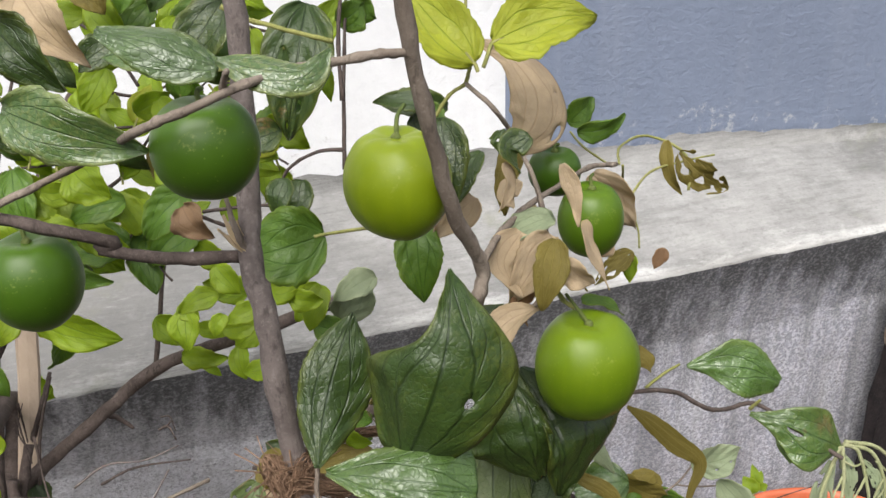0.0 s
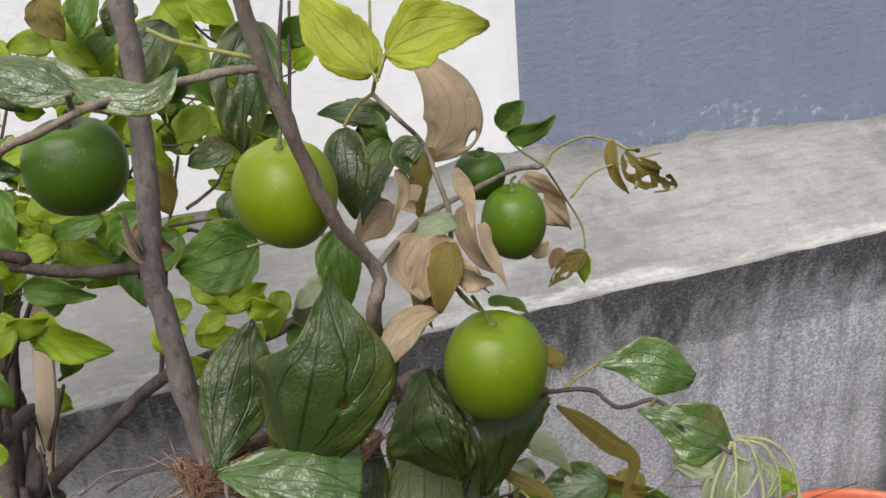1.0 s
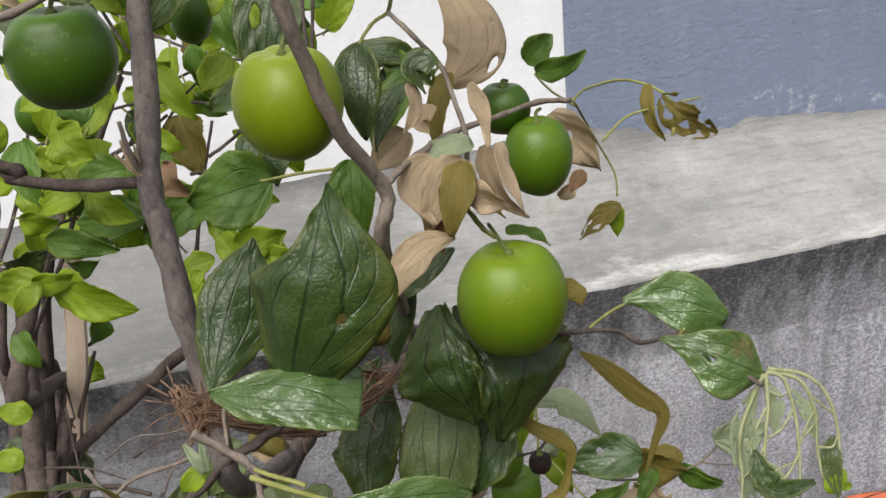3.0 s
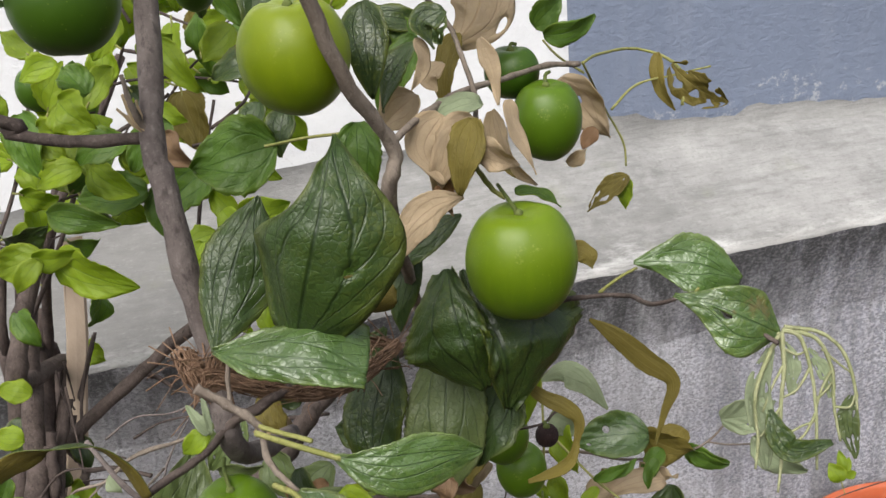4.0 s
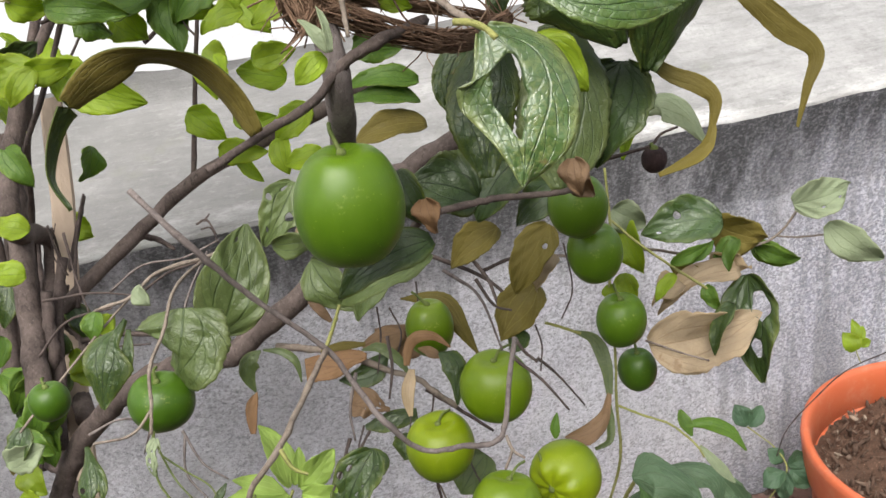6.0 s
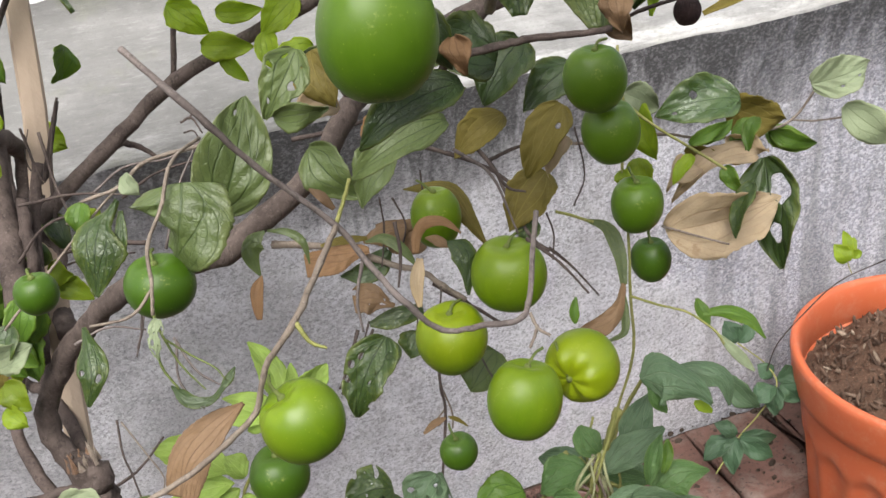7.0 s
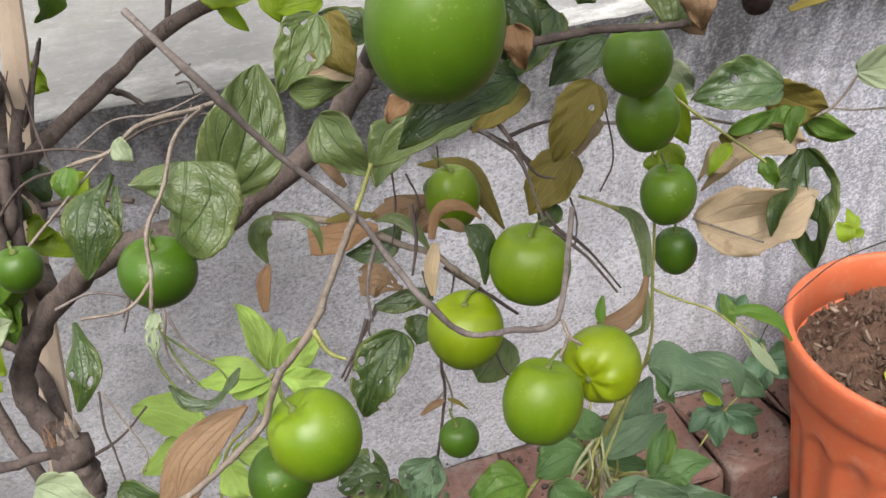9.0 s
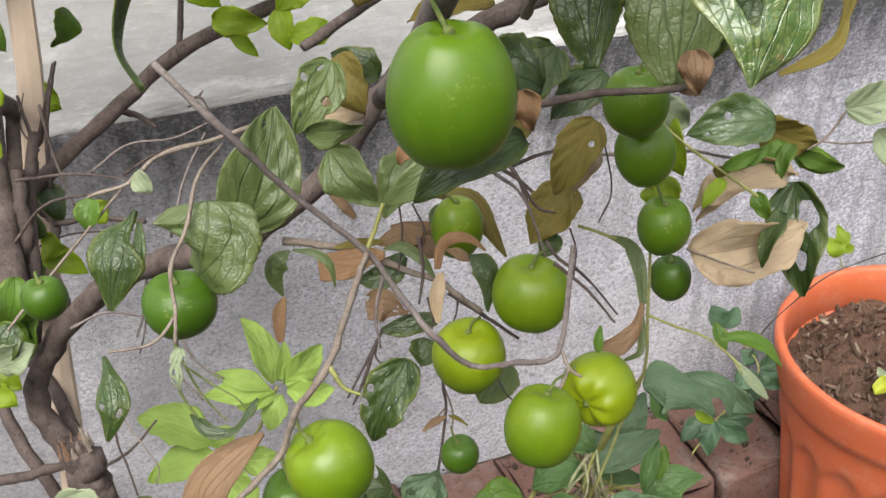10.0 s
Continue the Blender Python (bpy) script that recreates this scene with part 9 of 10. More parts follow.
twig(bush, 0.0009, 0.0005, (0.3127, 0.5792, 0.7568), (0.3114, 0.5713, 0.743), (0.3064, 0.5647, 0.7296), mat=BARK_DARK, name="twig")
twig(bush, 0.0009, 0.0005, (0.2936, 0.5764, 0.7423), (0.2867, 0.5691, 0.7267), (0.2854, 0.5612, 0.7129), mat=BARK_MID, name="twig")
twig(bush, 0.0060, 0.0071, (0.156, 0.8161, 0.8727), (0.1331, 0.7978, 0.8237), (0.123, 0.7798, 0.7808), (0.1201, 0.93, 0.7118), (0.1116, 0.8875, 0.6615), (0.12, 0.8418, 0.6337), (0.1279, 0.7953, 0.6232), mat=BARK, name="stem", nodes=0.2)
twig(bush, 0.0041, 0.0048, (0.1151, 0.8597, 0.8531), (0.1062, 0.8295, 0.7843), (0.1028, 0.9707, 0.7089), (0.0975, 0.9372, 0.655), (0.0944, 0.8986, 0.6133), (0.0948, 0.8509, 0.5784), (0.1032, 0.7959, 0.5552), mat=BARK_DARK, name="stem", nodes=0.2)
twig(bush, 0.0014, 0.0045, (0.1589, 0.8856, 0.7577), (0.1486, 0.8743, 0.7352), (0.1327, 0.8687, 0.6999), (0.1236, 0.8549, 0.6744), (0.1202, 0.8356, 0.6526), (0.1019, 0.8376, 0.6182), (0.0778, 0.8571, 0.5795), mat=BARK_DARK, name="stem", nodes=0.3)
twig(bush, 0.0031, 0.0037, (0.0618, 0.8646, 0.5642), (0.0798, 0.8473, 0.5655), (0.0995, 0.8103, 0.5753), mat=BARK_DARK, name="twig")
twig(bush, 0.0010, 0.0005, (0.1323, 0.8723, 0.7431), (0.1331, 0.8694, 0.7201), (0.1326, 0.8676, 0.6983), mat=BARK_DARK, name="twig")
twig(bush, 0.0010, 0.0005, (0.1878, 0.7773, 0.7197), (0.2133, 0.7669, 0.7352), (0.252, 0.7486, 0.7452), mat=BARK_DARK, name="twig")
twig(bush, 0.0010, 0.0005, (0.0856, 0.8478, 0.6259), (0.1072, 0.8486, 0.6378), (0.1436, 0.8083, 0.6697), (0.1858, 0.7771, 0.6806), mat=BARK_DARK, name="twig")
twig(bush, 0.0010, 0.0005, (0.1302, 0.7626, 0.7359), (0.1648, 0.7359, 0.7456), (0.1928, 0.7082, 0.7495), mat=BARK_DARK, name="twig")
twig(bush, 0.0010, 0.0005, (0.1524, 0.775, 0.7738), (0.1537, 0.7621, 0.7471), (0.1598, 0.7298, 0.7299), mat=BARK_DARK, name="twig")
twig(bush, 0.0010, 0.0005, (0.1239, 0.7311, 0.7138), (0.1447, 0.7342, 0.7313), (0.1753, 0.7103, 0.7448), mat=BARK_DARK, name="twig")
draped_leaf(bush, "dark", (-0.1268, -0.6903, 0.7123), ((0.3902, 0.5084, 0.9667), (0.378, 0.5069, 0.9622), (0.366, 0.5061, 0.9542), (0.3578, 0.5087, 0.9459)), (0.0006502, 0.005612, 0.006467, 0.004323, 0.0006537), (0.0006502, 0.006044, 0.007329, 0.004755, 0.0006537), lift=(-0.2, -0.2), seed=610)
draped_leaf(bush, "darkback", (-0.07265, -0.8231, 0.5632), ((0.3723, 0.5164, 0.9556), (0.3657, 0.5097, 0.9422), (0.3604, 0.5056, 0.9304), (0.3586, 0.5034, 0.9197)), (0.0006642, 0.004852, 0.005726, 0.003528, 0.0006642), (0.0006642, 0.005734, 0.006607, 0.00441, 0.0006642), lift=(-0.2, -0.2), seed=611)
draped_leaf(bush, "dark", (-0.1472, -0.7477, 0.6475), ((0.3532, 0.5147, 0.9171), (0.3421, 0.5109, 0.9081), (0.3369, 0.5076, 0.8981), (0.3386, 0.5043, 0.8867)), (0.0006817, 0.009054, 0.0113, 0.006791, 0.0006817), (0.0006817, 0.005659, 0.006782, 0.004527, 0.0006817), lift=(-0.2, -0.2), seed=612)
twig(bush, 0.0007, 0.0004, (0.1984, 0.5187, 0.7757), (0.1965, 0.5122, 0.7652), (0.1962, 0.5075, 0.7581), (0.2002, 0.5011, 0.7505), mat=STALK, name="leaf_rib", nodes=0.15)
twig(bush, 0.0005, 0.0003, (0.1984, 0.5157, 0.7713), (0.2016, 0.5079, 0.7614), (0.2053, 0.5024, 0.7551), (0.2098, 0.4972, 0.7496), mat=STALK, name="leaf_rib", nodes=0.15)
twig(bush, 0.0004, 0.0003, (0.2, 0.5121, 0.7668), (0.2075, 0.5058, 0.7612), (0.2151, 0.4999, 0.7562), (0.2176, 0.4964, 0.7522), mat=STALK, name="leaf_rib", nodes=0.15)
twig(bush, 0.0008, 0.0004, (0.4566, 0.3721, 0.9691), (0.4557, 0.3679, 0.9595), (0.4523, 0.3627, 0.9469), (0.4501, 0.3572, 0.9342), (0.4473, 0.3534, 0.9248), mat=LACE, name="leaf_rib", nodes=0.1)
twig(bush, 0.0008, 0.0004, (0.457, 0.3722, 0.9694), (0.4617, 0.3703, 0.9673), (0.4634, 0.3659, 0.9584), (0.4628, 0.3602, 0.9459), (0.46, 0.3534, 0.93), mat=LACE, name="leaf_rib", nodes=0.1)
twig(bush, 0.0008, 0.0004, (0.4574, 0.3722, 0.9697), (0.4667, 0.3689, 0.9661), (0.4697, 0.3642, 0.9573), (0.4684, 0.3597, 0.9469), (0.4685, 0.3552, 0.9372), mat=LACE, name="leaf_rib", nodes=0.1)
twig(bush, 0.0008, 0.0004, (0.4578, 0.3724, 0.9703), (0.4687, 0.3692, 0.9675), (0.4743, 0.365, 0.9608), (0.4756, 0.3602, 0.951), (0.4745, 0.3564, 0.9423), mat=LACE, name="leaf_rib", nodes=0.1)
twig(bush, 0.0008, 0.0004, (0.4562, 0.3721, 0.9688), (0.4499, 0.3692, 0.9601), (0.4453, 0.3658, 0.9509), (0.4441, 0.3608, 0.9397), (0.4418, 0.3576, 0.9319), mat=LACE, name="leaf_rib", nodes=0.1)
twig(bush, 0.0005, 0.0003, (0.4553, 0.3679, 0.9595), (0.4507, 0.366, 0.9536), (0.447, 0.3639, 0.9475), mat=LACE, name="leaf_rib", nodes=0.1)
twig(bush, 0.0005, 0.0003, (0.4528, 0.3633, 0.9485), (0.4473, 0.3616, 0.9426), (0.4437, 0.3609, 0.9397), mat=LACE, name="leaf_rib", nodes=0.1)
twig(bush, 0.0005, 0.0003, (0.4634, 0.3659, 0.9584), (0.4585, 0.3642, 0.9528), (0.4536, 0.3642, 0.9508), mat=LACE, name="leaf_rib", nodes=0.1)
twig(bush, 0.0005, 0.0003, (0.4629, 0.3617, 0.9491), (0.4673, 0.3622, 0.9519), (0.4694, 0.3628, 0.9541), mat=LACE, name="leaf_rib", nodes=0.1)
twig(bush, 0.0005, 0.0003, (0.4628, 0.3602, 0.9459), (0.458, 0.3584, 0.9399), (0.4506, 0.3578, 0.9358), mat=LACE, name="leaf_rib", nodes=0.1)
twig(bush, 0.0005, 0.0003, (0.4697, 0.3642, 0.9573), (0.4656, 0.3626, 0.952), (0.4626, 0.3603, 0.9459), mat=LACE, name="leaf_rib", nodes=0.1)
twig(bush, 0.0005, 0.0003, (0.4684, 0.3597, 0.9469), (0.4731, 0.3586, 0.9464), (0.4756, 0.3599, 0.9502), mat=LACE, name="leaf_rib", nodes=0.1)
twig(bush, 0.0005, 0.0003, (0.4563, 0.3699, 0.9643), (0.4599, 0.3684, 0.9623), (0.4626, 0.3681, 0.9628), mat=LACE, name="leaf_rib", nodes=0.1)
twig(bush, 0.0005, 0.0003, (0.4678, 0.3673, 0.9631), (0.4721, 0.3644, 0.9586), (0.475, 0.3626, 0.9559), mat=LACE, name="leaf_rib", nodes=0.1)
twig(bush, 0.0005, 0.0003, (0.4509, 0.3593, 0.939), (0.4557, 0.3596, 0.9417), (0.4621, 0.3593, 0.9435), mat=LACE, name="leaf_rib", nodes=0.1)
draped_leaf(bush, "pale", (-0.4467, -0.6165, 0.6484), ((0.4534, 0.3715, 0.964), (0.4474, 0.3676, 0.9533), (0.446, 0.3627, 0.9421), (0.4455, 0.3576, 0.9308)), (0.001052, 0.003507, 0.00456, 0.0007015), (0.001403, 0.003858, 0.003157, 0.0007015), lift=(0.2, 0.2), bite=0.12, seed=600)
draped_leaf(bush, "dusty", (-0.4467, -0.6165, 0.6484), ((0.4749, 0.3605, 0.9489), (0.4721, 0.3578, 0.9419), (0.4728, 0.3527, 0.9313)), (0.001052, 0.003507, 0.0007015), (0.001052, 0.003157, 0.0007015), lift=(0.2, 0.2), bite=0.12, seed=601)
draped_leaf(bush, "pale", (-0.4467, -0.6165, 0.6484), ((0.4641, 0.369, 0.963), (0.4679, 0.3651, 0.9561), (0.4682, 0.3617, 0.9488)), (0.0007015, 0.002455, 0.0005261), (0.0007015, 0.002104, 0.0005261), lift=(0.2, 0.2), bite=0.12, seed=602)
draped_leaf(bush, "dark", (-0.3953, -0.6509, 0.6482), ((0.449, 0.363, 0.9484), (0.4488, 0.358, 0.9423), (0.4524, 0.3542, 0.938), (0.4644, 0.3533, 0.9391)), (0.0006502, 0.004196, 0.004181, 0.0008069), (0.0008128, 0.003551, 0.003216, 0.0008069), lift=(0.1, 0.1), wave=0.07, seed=603)
draped_leaf(bush, "pale", (-0.3953, -0.6509, 0.6482), ((0.4575, 0.3736, 0.9658), (0.4588, 0.3692, 0.9592), (0.4575, 0.3654, 0.9502)), (0.0004947, 0.002957, 0.0009858), (0.0004947, 0.002629, 0.0009858), lift=(0.1, 0.1), bite=0.1, seed=604)
draped_leaf(bush, "sheen", (-0.2026, -0.6631, 0.7206), ((0.4428, 0.3879, 0.973), (0.4422, 0.3833, 0.9675), (0.4433, 0.3796, 0.96)), (0.0006758, 0.00302, 0.0006712), (0.0006758, 0.00302, 0.0006712), lift=(-0.2, -0.2), seed=605)


def stump(foot, top, r):
    """A thick sawn-off side stem: flaring foot, torn rim, pale broken wood with splinters."""
    rnd = random.Random(21)
    foot, top = Vector(foot), Vector(top)
    way = (top - foot).normalized()
    body = twig(bush, r * 1.25, r, foot, foot.lerp(top, 0.5) + Vector((0.001, 0, 0)), top, name="stump", nodes=0.2, label="broken stump with torn pale wood")
    side = way.orthogonal().normalized()
    over = way.cross(side)
    for k in range(26):
        a, q = rnd.uniform(0, 6.28), rnd.random() ** 0.5
        p = top + (side * math.cos(a) + over * math.sin(a)) * r * q * 0.95 - way * 0.003
        tall = (0.003 + 0.007 * q) * rnd.uniform(0.5, 1.3)
        bm = bmesh.new()
        ring_tube(bm, [p, p + way * tall * 0.6 + side * rnd.uniform(-1, 1) * 0.001, p + way * tall + over * rnd.uniform(-1, 1) * 0.0015], [rnd.uniform(0.0012, 0.0024), 0.0011, 0.0002], 5, 0.2, rnd)
        part("splinter", bm, rnd.choice((BARK_PALE, BARK_DARK, FIBRE)), body, smooth=False)


stump((0.1316, 0.6693, 0.5612), (0.1287, 0.6798, 0.6031), 0.0098)
# ---- weeds and climbers ----
seedling = tagged(new("seedling"), "pale green seedling with whorled lance-shaped leaves", "seedling")
leaf(seedling, "fresh", (0.2563, 0.7957, 0.5165), (0.2461, 0.8278, 0.5606), 0.0239, (0.3035, -0.736, 0.6052), shape='lance', bend=0.08, seed=371)
leaf(seedling, "fresh", (0.2607, 0.7953, 0.5181), (0.2713, 0.808, 0.5427), 0.0125, (0.2211, -0.9028, 0.3688), shape='lance', bend=0.08, seed=372)
leaf(seedling, "fresh", (0.2642, 0.7929, 0.516), (0.2972, 0.7974, 0.5392), 0.0250, (-0.0328, -0.9712, 0.2362), shape='lance', bend=0.08, seed=373)
leaf(seedling, "fresh", (0.2652, 0.7901, 0.5123), (0.2986, 0.778, 0.5102), 0.0239, (-0.3088, -0.9032, 0.2982), shape='lance', bend=0.08, seed=374)
leaf(seedling, "fresh", (0.2534, 0.7944, 0.5131), (0.2149, 0.8155, 0.5264), 0.0156, (0.03, -0.4945, 0.8687), shape='lance', bend=0.08, seed=375)
leaf(seedling, "fresh", (0.2548, 0.7927, 0.5112), (0.2047, 0.8086, 0.5108), 0.0229, (-0.1536, -0.4642, 0.8723), shape='lance', bend=0.08, seed=376)
leaf(seedling, "fresh", (0.2563, 0.791, 0.5093), (0.2264, 0.796, 0.5022), 0.0208, (-0.2772, -0.4741, 0.8357), shape='lance', bend=0.08, seed=377)
leaf(seedling, "fresh", (0.2603, 0.7896, 0.509), (0.2462, 0.7793, 0.4865), 0.0208, (-0.4769, -0.6497, 0.592), shape='lance', bend=0.08, seed=378)
leaf(seedling, "fresh", (0.2043, 0.8351, 0.4377), (0.1506, 0.8674, 0.4607), 0.0349, (0.1081, -0.452, 0.8854), shape='lance', bend=0.1, seed=379)
leaf(seedling, "fresh", (0.2065, 0.8292, 0.4297), (0.146, 0.8389, 0.4148), 0.0293, (-0.2809, -0.4382, 0.8539), shape='lance', bend=0.1, seed=380)
leaf(seedling, "fresh", (0.216, 0.8283, 0.433), (0.2053, 0.8425, 0.4494), 0.0225, (0.3217, -0.6011, 0.7316), shape='lance', bend=0.1, seed=381)
leaf(seedling, "fresh", (0.2182, 0.8224, 0.4251), (0.2534, 0.8122, 0.4267), 0.0259, (-0.2766, -0.8965, 0.3462), shape='lance', bend=0.1, seed=382)
leaf(seedling, "fresh", (0.2129, 0.8218, 0.4215), (0.227, 0.7988, 0.3932), 0.0282, (-0.3471, -0.8046, 0.4817), shape='lance', bend=0.1, seed=383)
leaf(seedling, "fresh", (0.2097, 0.8255, 0.4256), (0.1768, 0.8195, 0.4003), 0.0225, (-0.4411, -0.5562, 0.7043), shape='lance', bend=0.1, seed=384)
twig(seedling, 0.0012, 0.0015, (0.2586, 0.7937, 0.5146), (0.2399, 0.8058, 0.467), (0.214, 0.824, 0.4253), (0.1993, 0.8263, 0.3649), (0.1896, 0.8158, 0.3251), mat=BARK_GREEN, name="stalk")
weed = tagged(new("weed_plant"), "leafy green weed with broad crinkled leaves at the wall's foot", "weed")
draped_leaf(weed, "felt", (-0.1695, -0.6045, 0.7783), ((0.468, 0.6216, 0.5811), (0.4815, 0.6144, 0.5863), (0.4941, 0.6019, 0.579), (0.5039, 0.5942, 0.5663)), (0.002797, 0.01391, 0.01039, 0.009322, 0.006912, 0.00104), (0.002797, 0.01809, 0.02009, 0.01174, 0.004147, 0.00104), lift=(-0.3, -0.35), wave=0.09, seed=385)
draped_leaf(weed, "weed", (-0.1695, -0.6045, 0.7783), ((0.4724, 0.618, 0.5778), (0.476, 0.612, 0.5667), (0.4809, 0.6096, 0.5578)), (0.001398, 0.006306, 0.005273, 0.001059), (0.001398, 0.004905, 0.004218, 0.001059), lift=(-0.4, -0.4), wave=0.12, seed=386)
draped_leaf(weed, "felt", (-0.1695, -0.6045, 0.7783), ((0.4912, 0.6226, 0.5808), (0.5079, 0.6132, 0.5804), (0.5188, 0.604, 0.5736), (0.5193, 0.5972, 0.5577)), (0.001061, 0.005285, 0.007384, 0.006332, 0.001059), (0.001061, 0.006342, 0.009142, 0.005276, 0.001059), lift=(-0.3, -0.3), wave=0.1, seed=387)
draped_leaf(weed, "felt", (-0.1695, -0.6045, 0.7783), ((0.4499, 0.6424, 0.4905), (0.4696, 0.6404, 0.5066), (0.4983, 0.6426, 0.5146)), (0.001154, 0.00996, 0.01221, 0.007662, 0.001154), (0.001154, 0.007662, 0.01221, 0.00996, 0.001154), lift=(-0.15, 0.2), wave=0.07, seed=388)
draped_leaf(weed, "felt", (-0.1695, -0.6045, 0.7783), ((0.4845, 0.6749, 0.4816), (0.4966, 0.6797, 0.4948), (0.5138, 0.6882, 0.5068)), (0.004078, 0.009788, 0.008176, 0.001232), (0.00571, 0.0155, 0.01145, 0.001232), lift=(0.15, -0.2), wave=0.07, seed=389)
leaf(weed, "felt", (0.509, 0.7169, 0.3876), (0.5017, 0.7442, 0.4257), 0.0339, (-0.0434, -0.8167, 0.5754), wave=0.08, seed=390)
draped_leaf(weed, "weed", (-0.1695, -0.6045, 0.7783), ((0.4692, 0.6118, 0.491), (0.4885, 0.6088, 0.5035), (0.5097, 0.6037, 0.5023)), (0.001864, 0.008921, 0.01, 0.006309, 0.0007434), (0.001864, 0.01115, 0.01482, 0.008165, 0.0007434), lift=(-0.2, -0.2), wave=0.05, seed=391)
draped_leaf(weed, "weed", (-0.1695, -0.6045, 0.7783), ((0.4615, 0.6621, 0.4696), (0.4753, 0.6558, 0.4666), (0.4921, 0.6483, 0.4635)), (0.001206, 0.006432, 0.006432, 0.002412), (0.001206, 0.005628, 0.006432, 0.002412), lift=(0.1, 0.1), seed=392)
draped_leaf(weed, "weed", (-0.1695, -0.6045, 0.7783), ((0.4619, 0.6019, 0.5101), (0.4679, 0.6067, 0.5242), (0.4788, 0.614, 0.537)), (0.001084, 0.005046, 0.005407, 0.001084), (0.001084, 0.005407, 0.005046, 0.001084), lift=(0.6, 0.5), wave=0.22, seed=393)
draped_leaf(weed, "mid", (-0.1695, -0.6045, 0.7783), ((0.4749, 0.6051, 0.512), (0.4807, 0.6096, 0.5217), (0.4843, 0.6152, 0.5302)), (0.001092, 0.003277, 0.003643, 0.0007295), (0.001092, 0.003641, 0.003279, 0.0007295), lift=(0.4, 0.5), wave=0.2, seed=394)
leaf(weed, "weed", (0.4441, 0.6558, 0.4893), (0.4083, 0.6591, 0.4768), 0.0312, (-0.3368, -0.3717, 0.8651), wave=0.06, seed=395)
draped_leaf(weed, "weed", (-0.1695, -0.6045, 0.7783), ((0.4593, 0.6627, 0.4883), (0.4527, 0.6709, 0.4976), (0.4521, 0.6819, 0.5046)), (0.001585, 0.009508, 0.009532, 0.001596), (0.001585, 0.009508, 0.01033, 0.001596), lift=(0.1, 0.1), seed=396)
leaf(weed, "felt", (0.4686, 0.7104, 0.4335), (0.4375, 0.7279, 0.4449), 0.0294, (-0.0128, -0.5631, 0.8263), wave=0.06, seed=397)
leaf(weed, "mid", (0.3666, 0.5804, 0.563), (0.3352, 0.5841, 0.5532), 0.0283, (-0.3169, -0.3738, 0.8717), wave=0.05, seed=398)
leaf(weed, "felt", (0.438, 0.5819, 0.5246), (0.4711, 0.564, 0.5136), 0.0267, (-0.3209, -0.8518, 0.4141), wave=0.06, seed=399)
draped_leaf(weed, "felt", (-0.1695, -0.6045, 0.7783), ((0.4242, 0.5926, 0.5153), (0.4394, 0.5895, 0.5217), (0.4572, 0.5859, 0.5213)), (0.001049, 0.004883, 0.005232, 0.001049), (0.001049, 0.005232, 0.004534, 0.001049), lift=(-0.4, -0.4), wave=0.14, seed=400)
leaf(weed, "weed", (0.3936, 0.5999, 0.5304), (0.4163, 0.5839, 0.5171), 0.0231, (-0.3564, -0.8424, 0.4042), wave=0.06, seed=401)
leaf(weed, "felt", (0.4804, 0.6255, 0.4608), (0.5344, 0.6037, 0.454), 0.0246, (-0.2832, -0.844, 0.4556), wave=0.08, seed=402)
leaf(weed, "dark", (0.2955, 0.6088, 0.5715), (0.2664, 0.6143, 0.5656), 0.0290, (-0.2557, -0.4272, 0.8673), bite=0.14, seed=403)
leaf(weed, "dark", (0.2981, 0.6047, 0.5666), (0.2836, 0.6001, 0.5524), 0.0270, (-0.5078, -0.5191, 0.6875), bite=0.14, seed=404)
leaf(weed, "felt", (0.3206, 0.6038, 0.5762), (0.3044, 0.5934, 0.5524), 0.0283, (-0.5496, -0.5617, 0.6184), bite=0.14, seed=405)
draped_leaf(weed, "felt", (-0.1656, -0.6175, 0.7689), ((0.3323, 0.6349, 0.547), (0.3251, 0.6264, 0.5337), (0.3171, 0.6189, 0.514)), (0.001049, 0.006282, 0.01045, 0.01187, 0.006292), (0.001049, 0.01117, 0.01672, 0.01466, 0.006992), lift=(-0.2, -0.2), wave=0.07, bite=0.10, seed=406)
leaf(weed, "dark", (0.4025, 0.6254, 0.498), (0.421, 0.6135, 0.4889), 0.0193, (-0.3364, -0.8439, 0.418), wave=0.06, seed=407)
draped_leaf(weed, "bright", (-0.1695, -0.6045, 0.7783), ((0.4958, 0.6024, 0.5655), (0.5003, 0.5988, 0.5622), (0.5059, 0.5968, 0.5581)), (0.001398, 0.004195, 0.0042, 0.001052), (0.001398, 0.003496, 0.0028, 0.001052), lift=(0.1, 0.1), seed=408)
leaf(weed, "felt", (0.5522, 0.65, 0.5335), (0.5688, 0.6307, 0.5123), 0.0181, (-0.594, -0.7702, 0.2321), wave=0.06, seed=409)
draped_leaf(weed, "weed", (-0.1656, -0.6175, 0.7689), ((0.3451, 0.6175, 0.5259), (0.3609, 0.6113, 0.5317), (0.3777, 0.6083, 0.5276)), (0.001049, 0.009049, 0.009397, 0.002097), (0.001049, 0.008353, 0.008353, 0.002097), lift=(-0.35, -0.35), wave=0.10, seed=618)
twig(weed, 0.0014, 0.0015, (0.4537, 0.6549, 0.4264), (0.4554, 0.6774, 0.4617), (0.4524, 0.6854, 0.4725), mat=BARK_GREEN, name="stalk")
twig(weed, 0.0014, 0.0015, (0.4507, 0.6591, 0.4466), (0.4242, 0.6694, 0.4644), (0.4077, 0.6578, 0.4707), (0.3662, 0.6369, 0.4486), mat=BARK_GREEN, name="stalk")
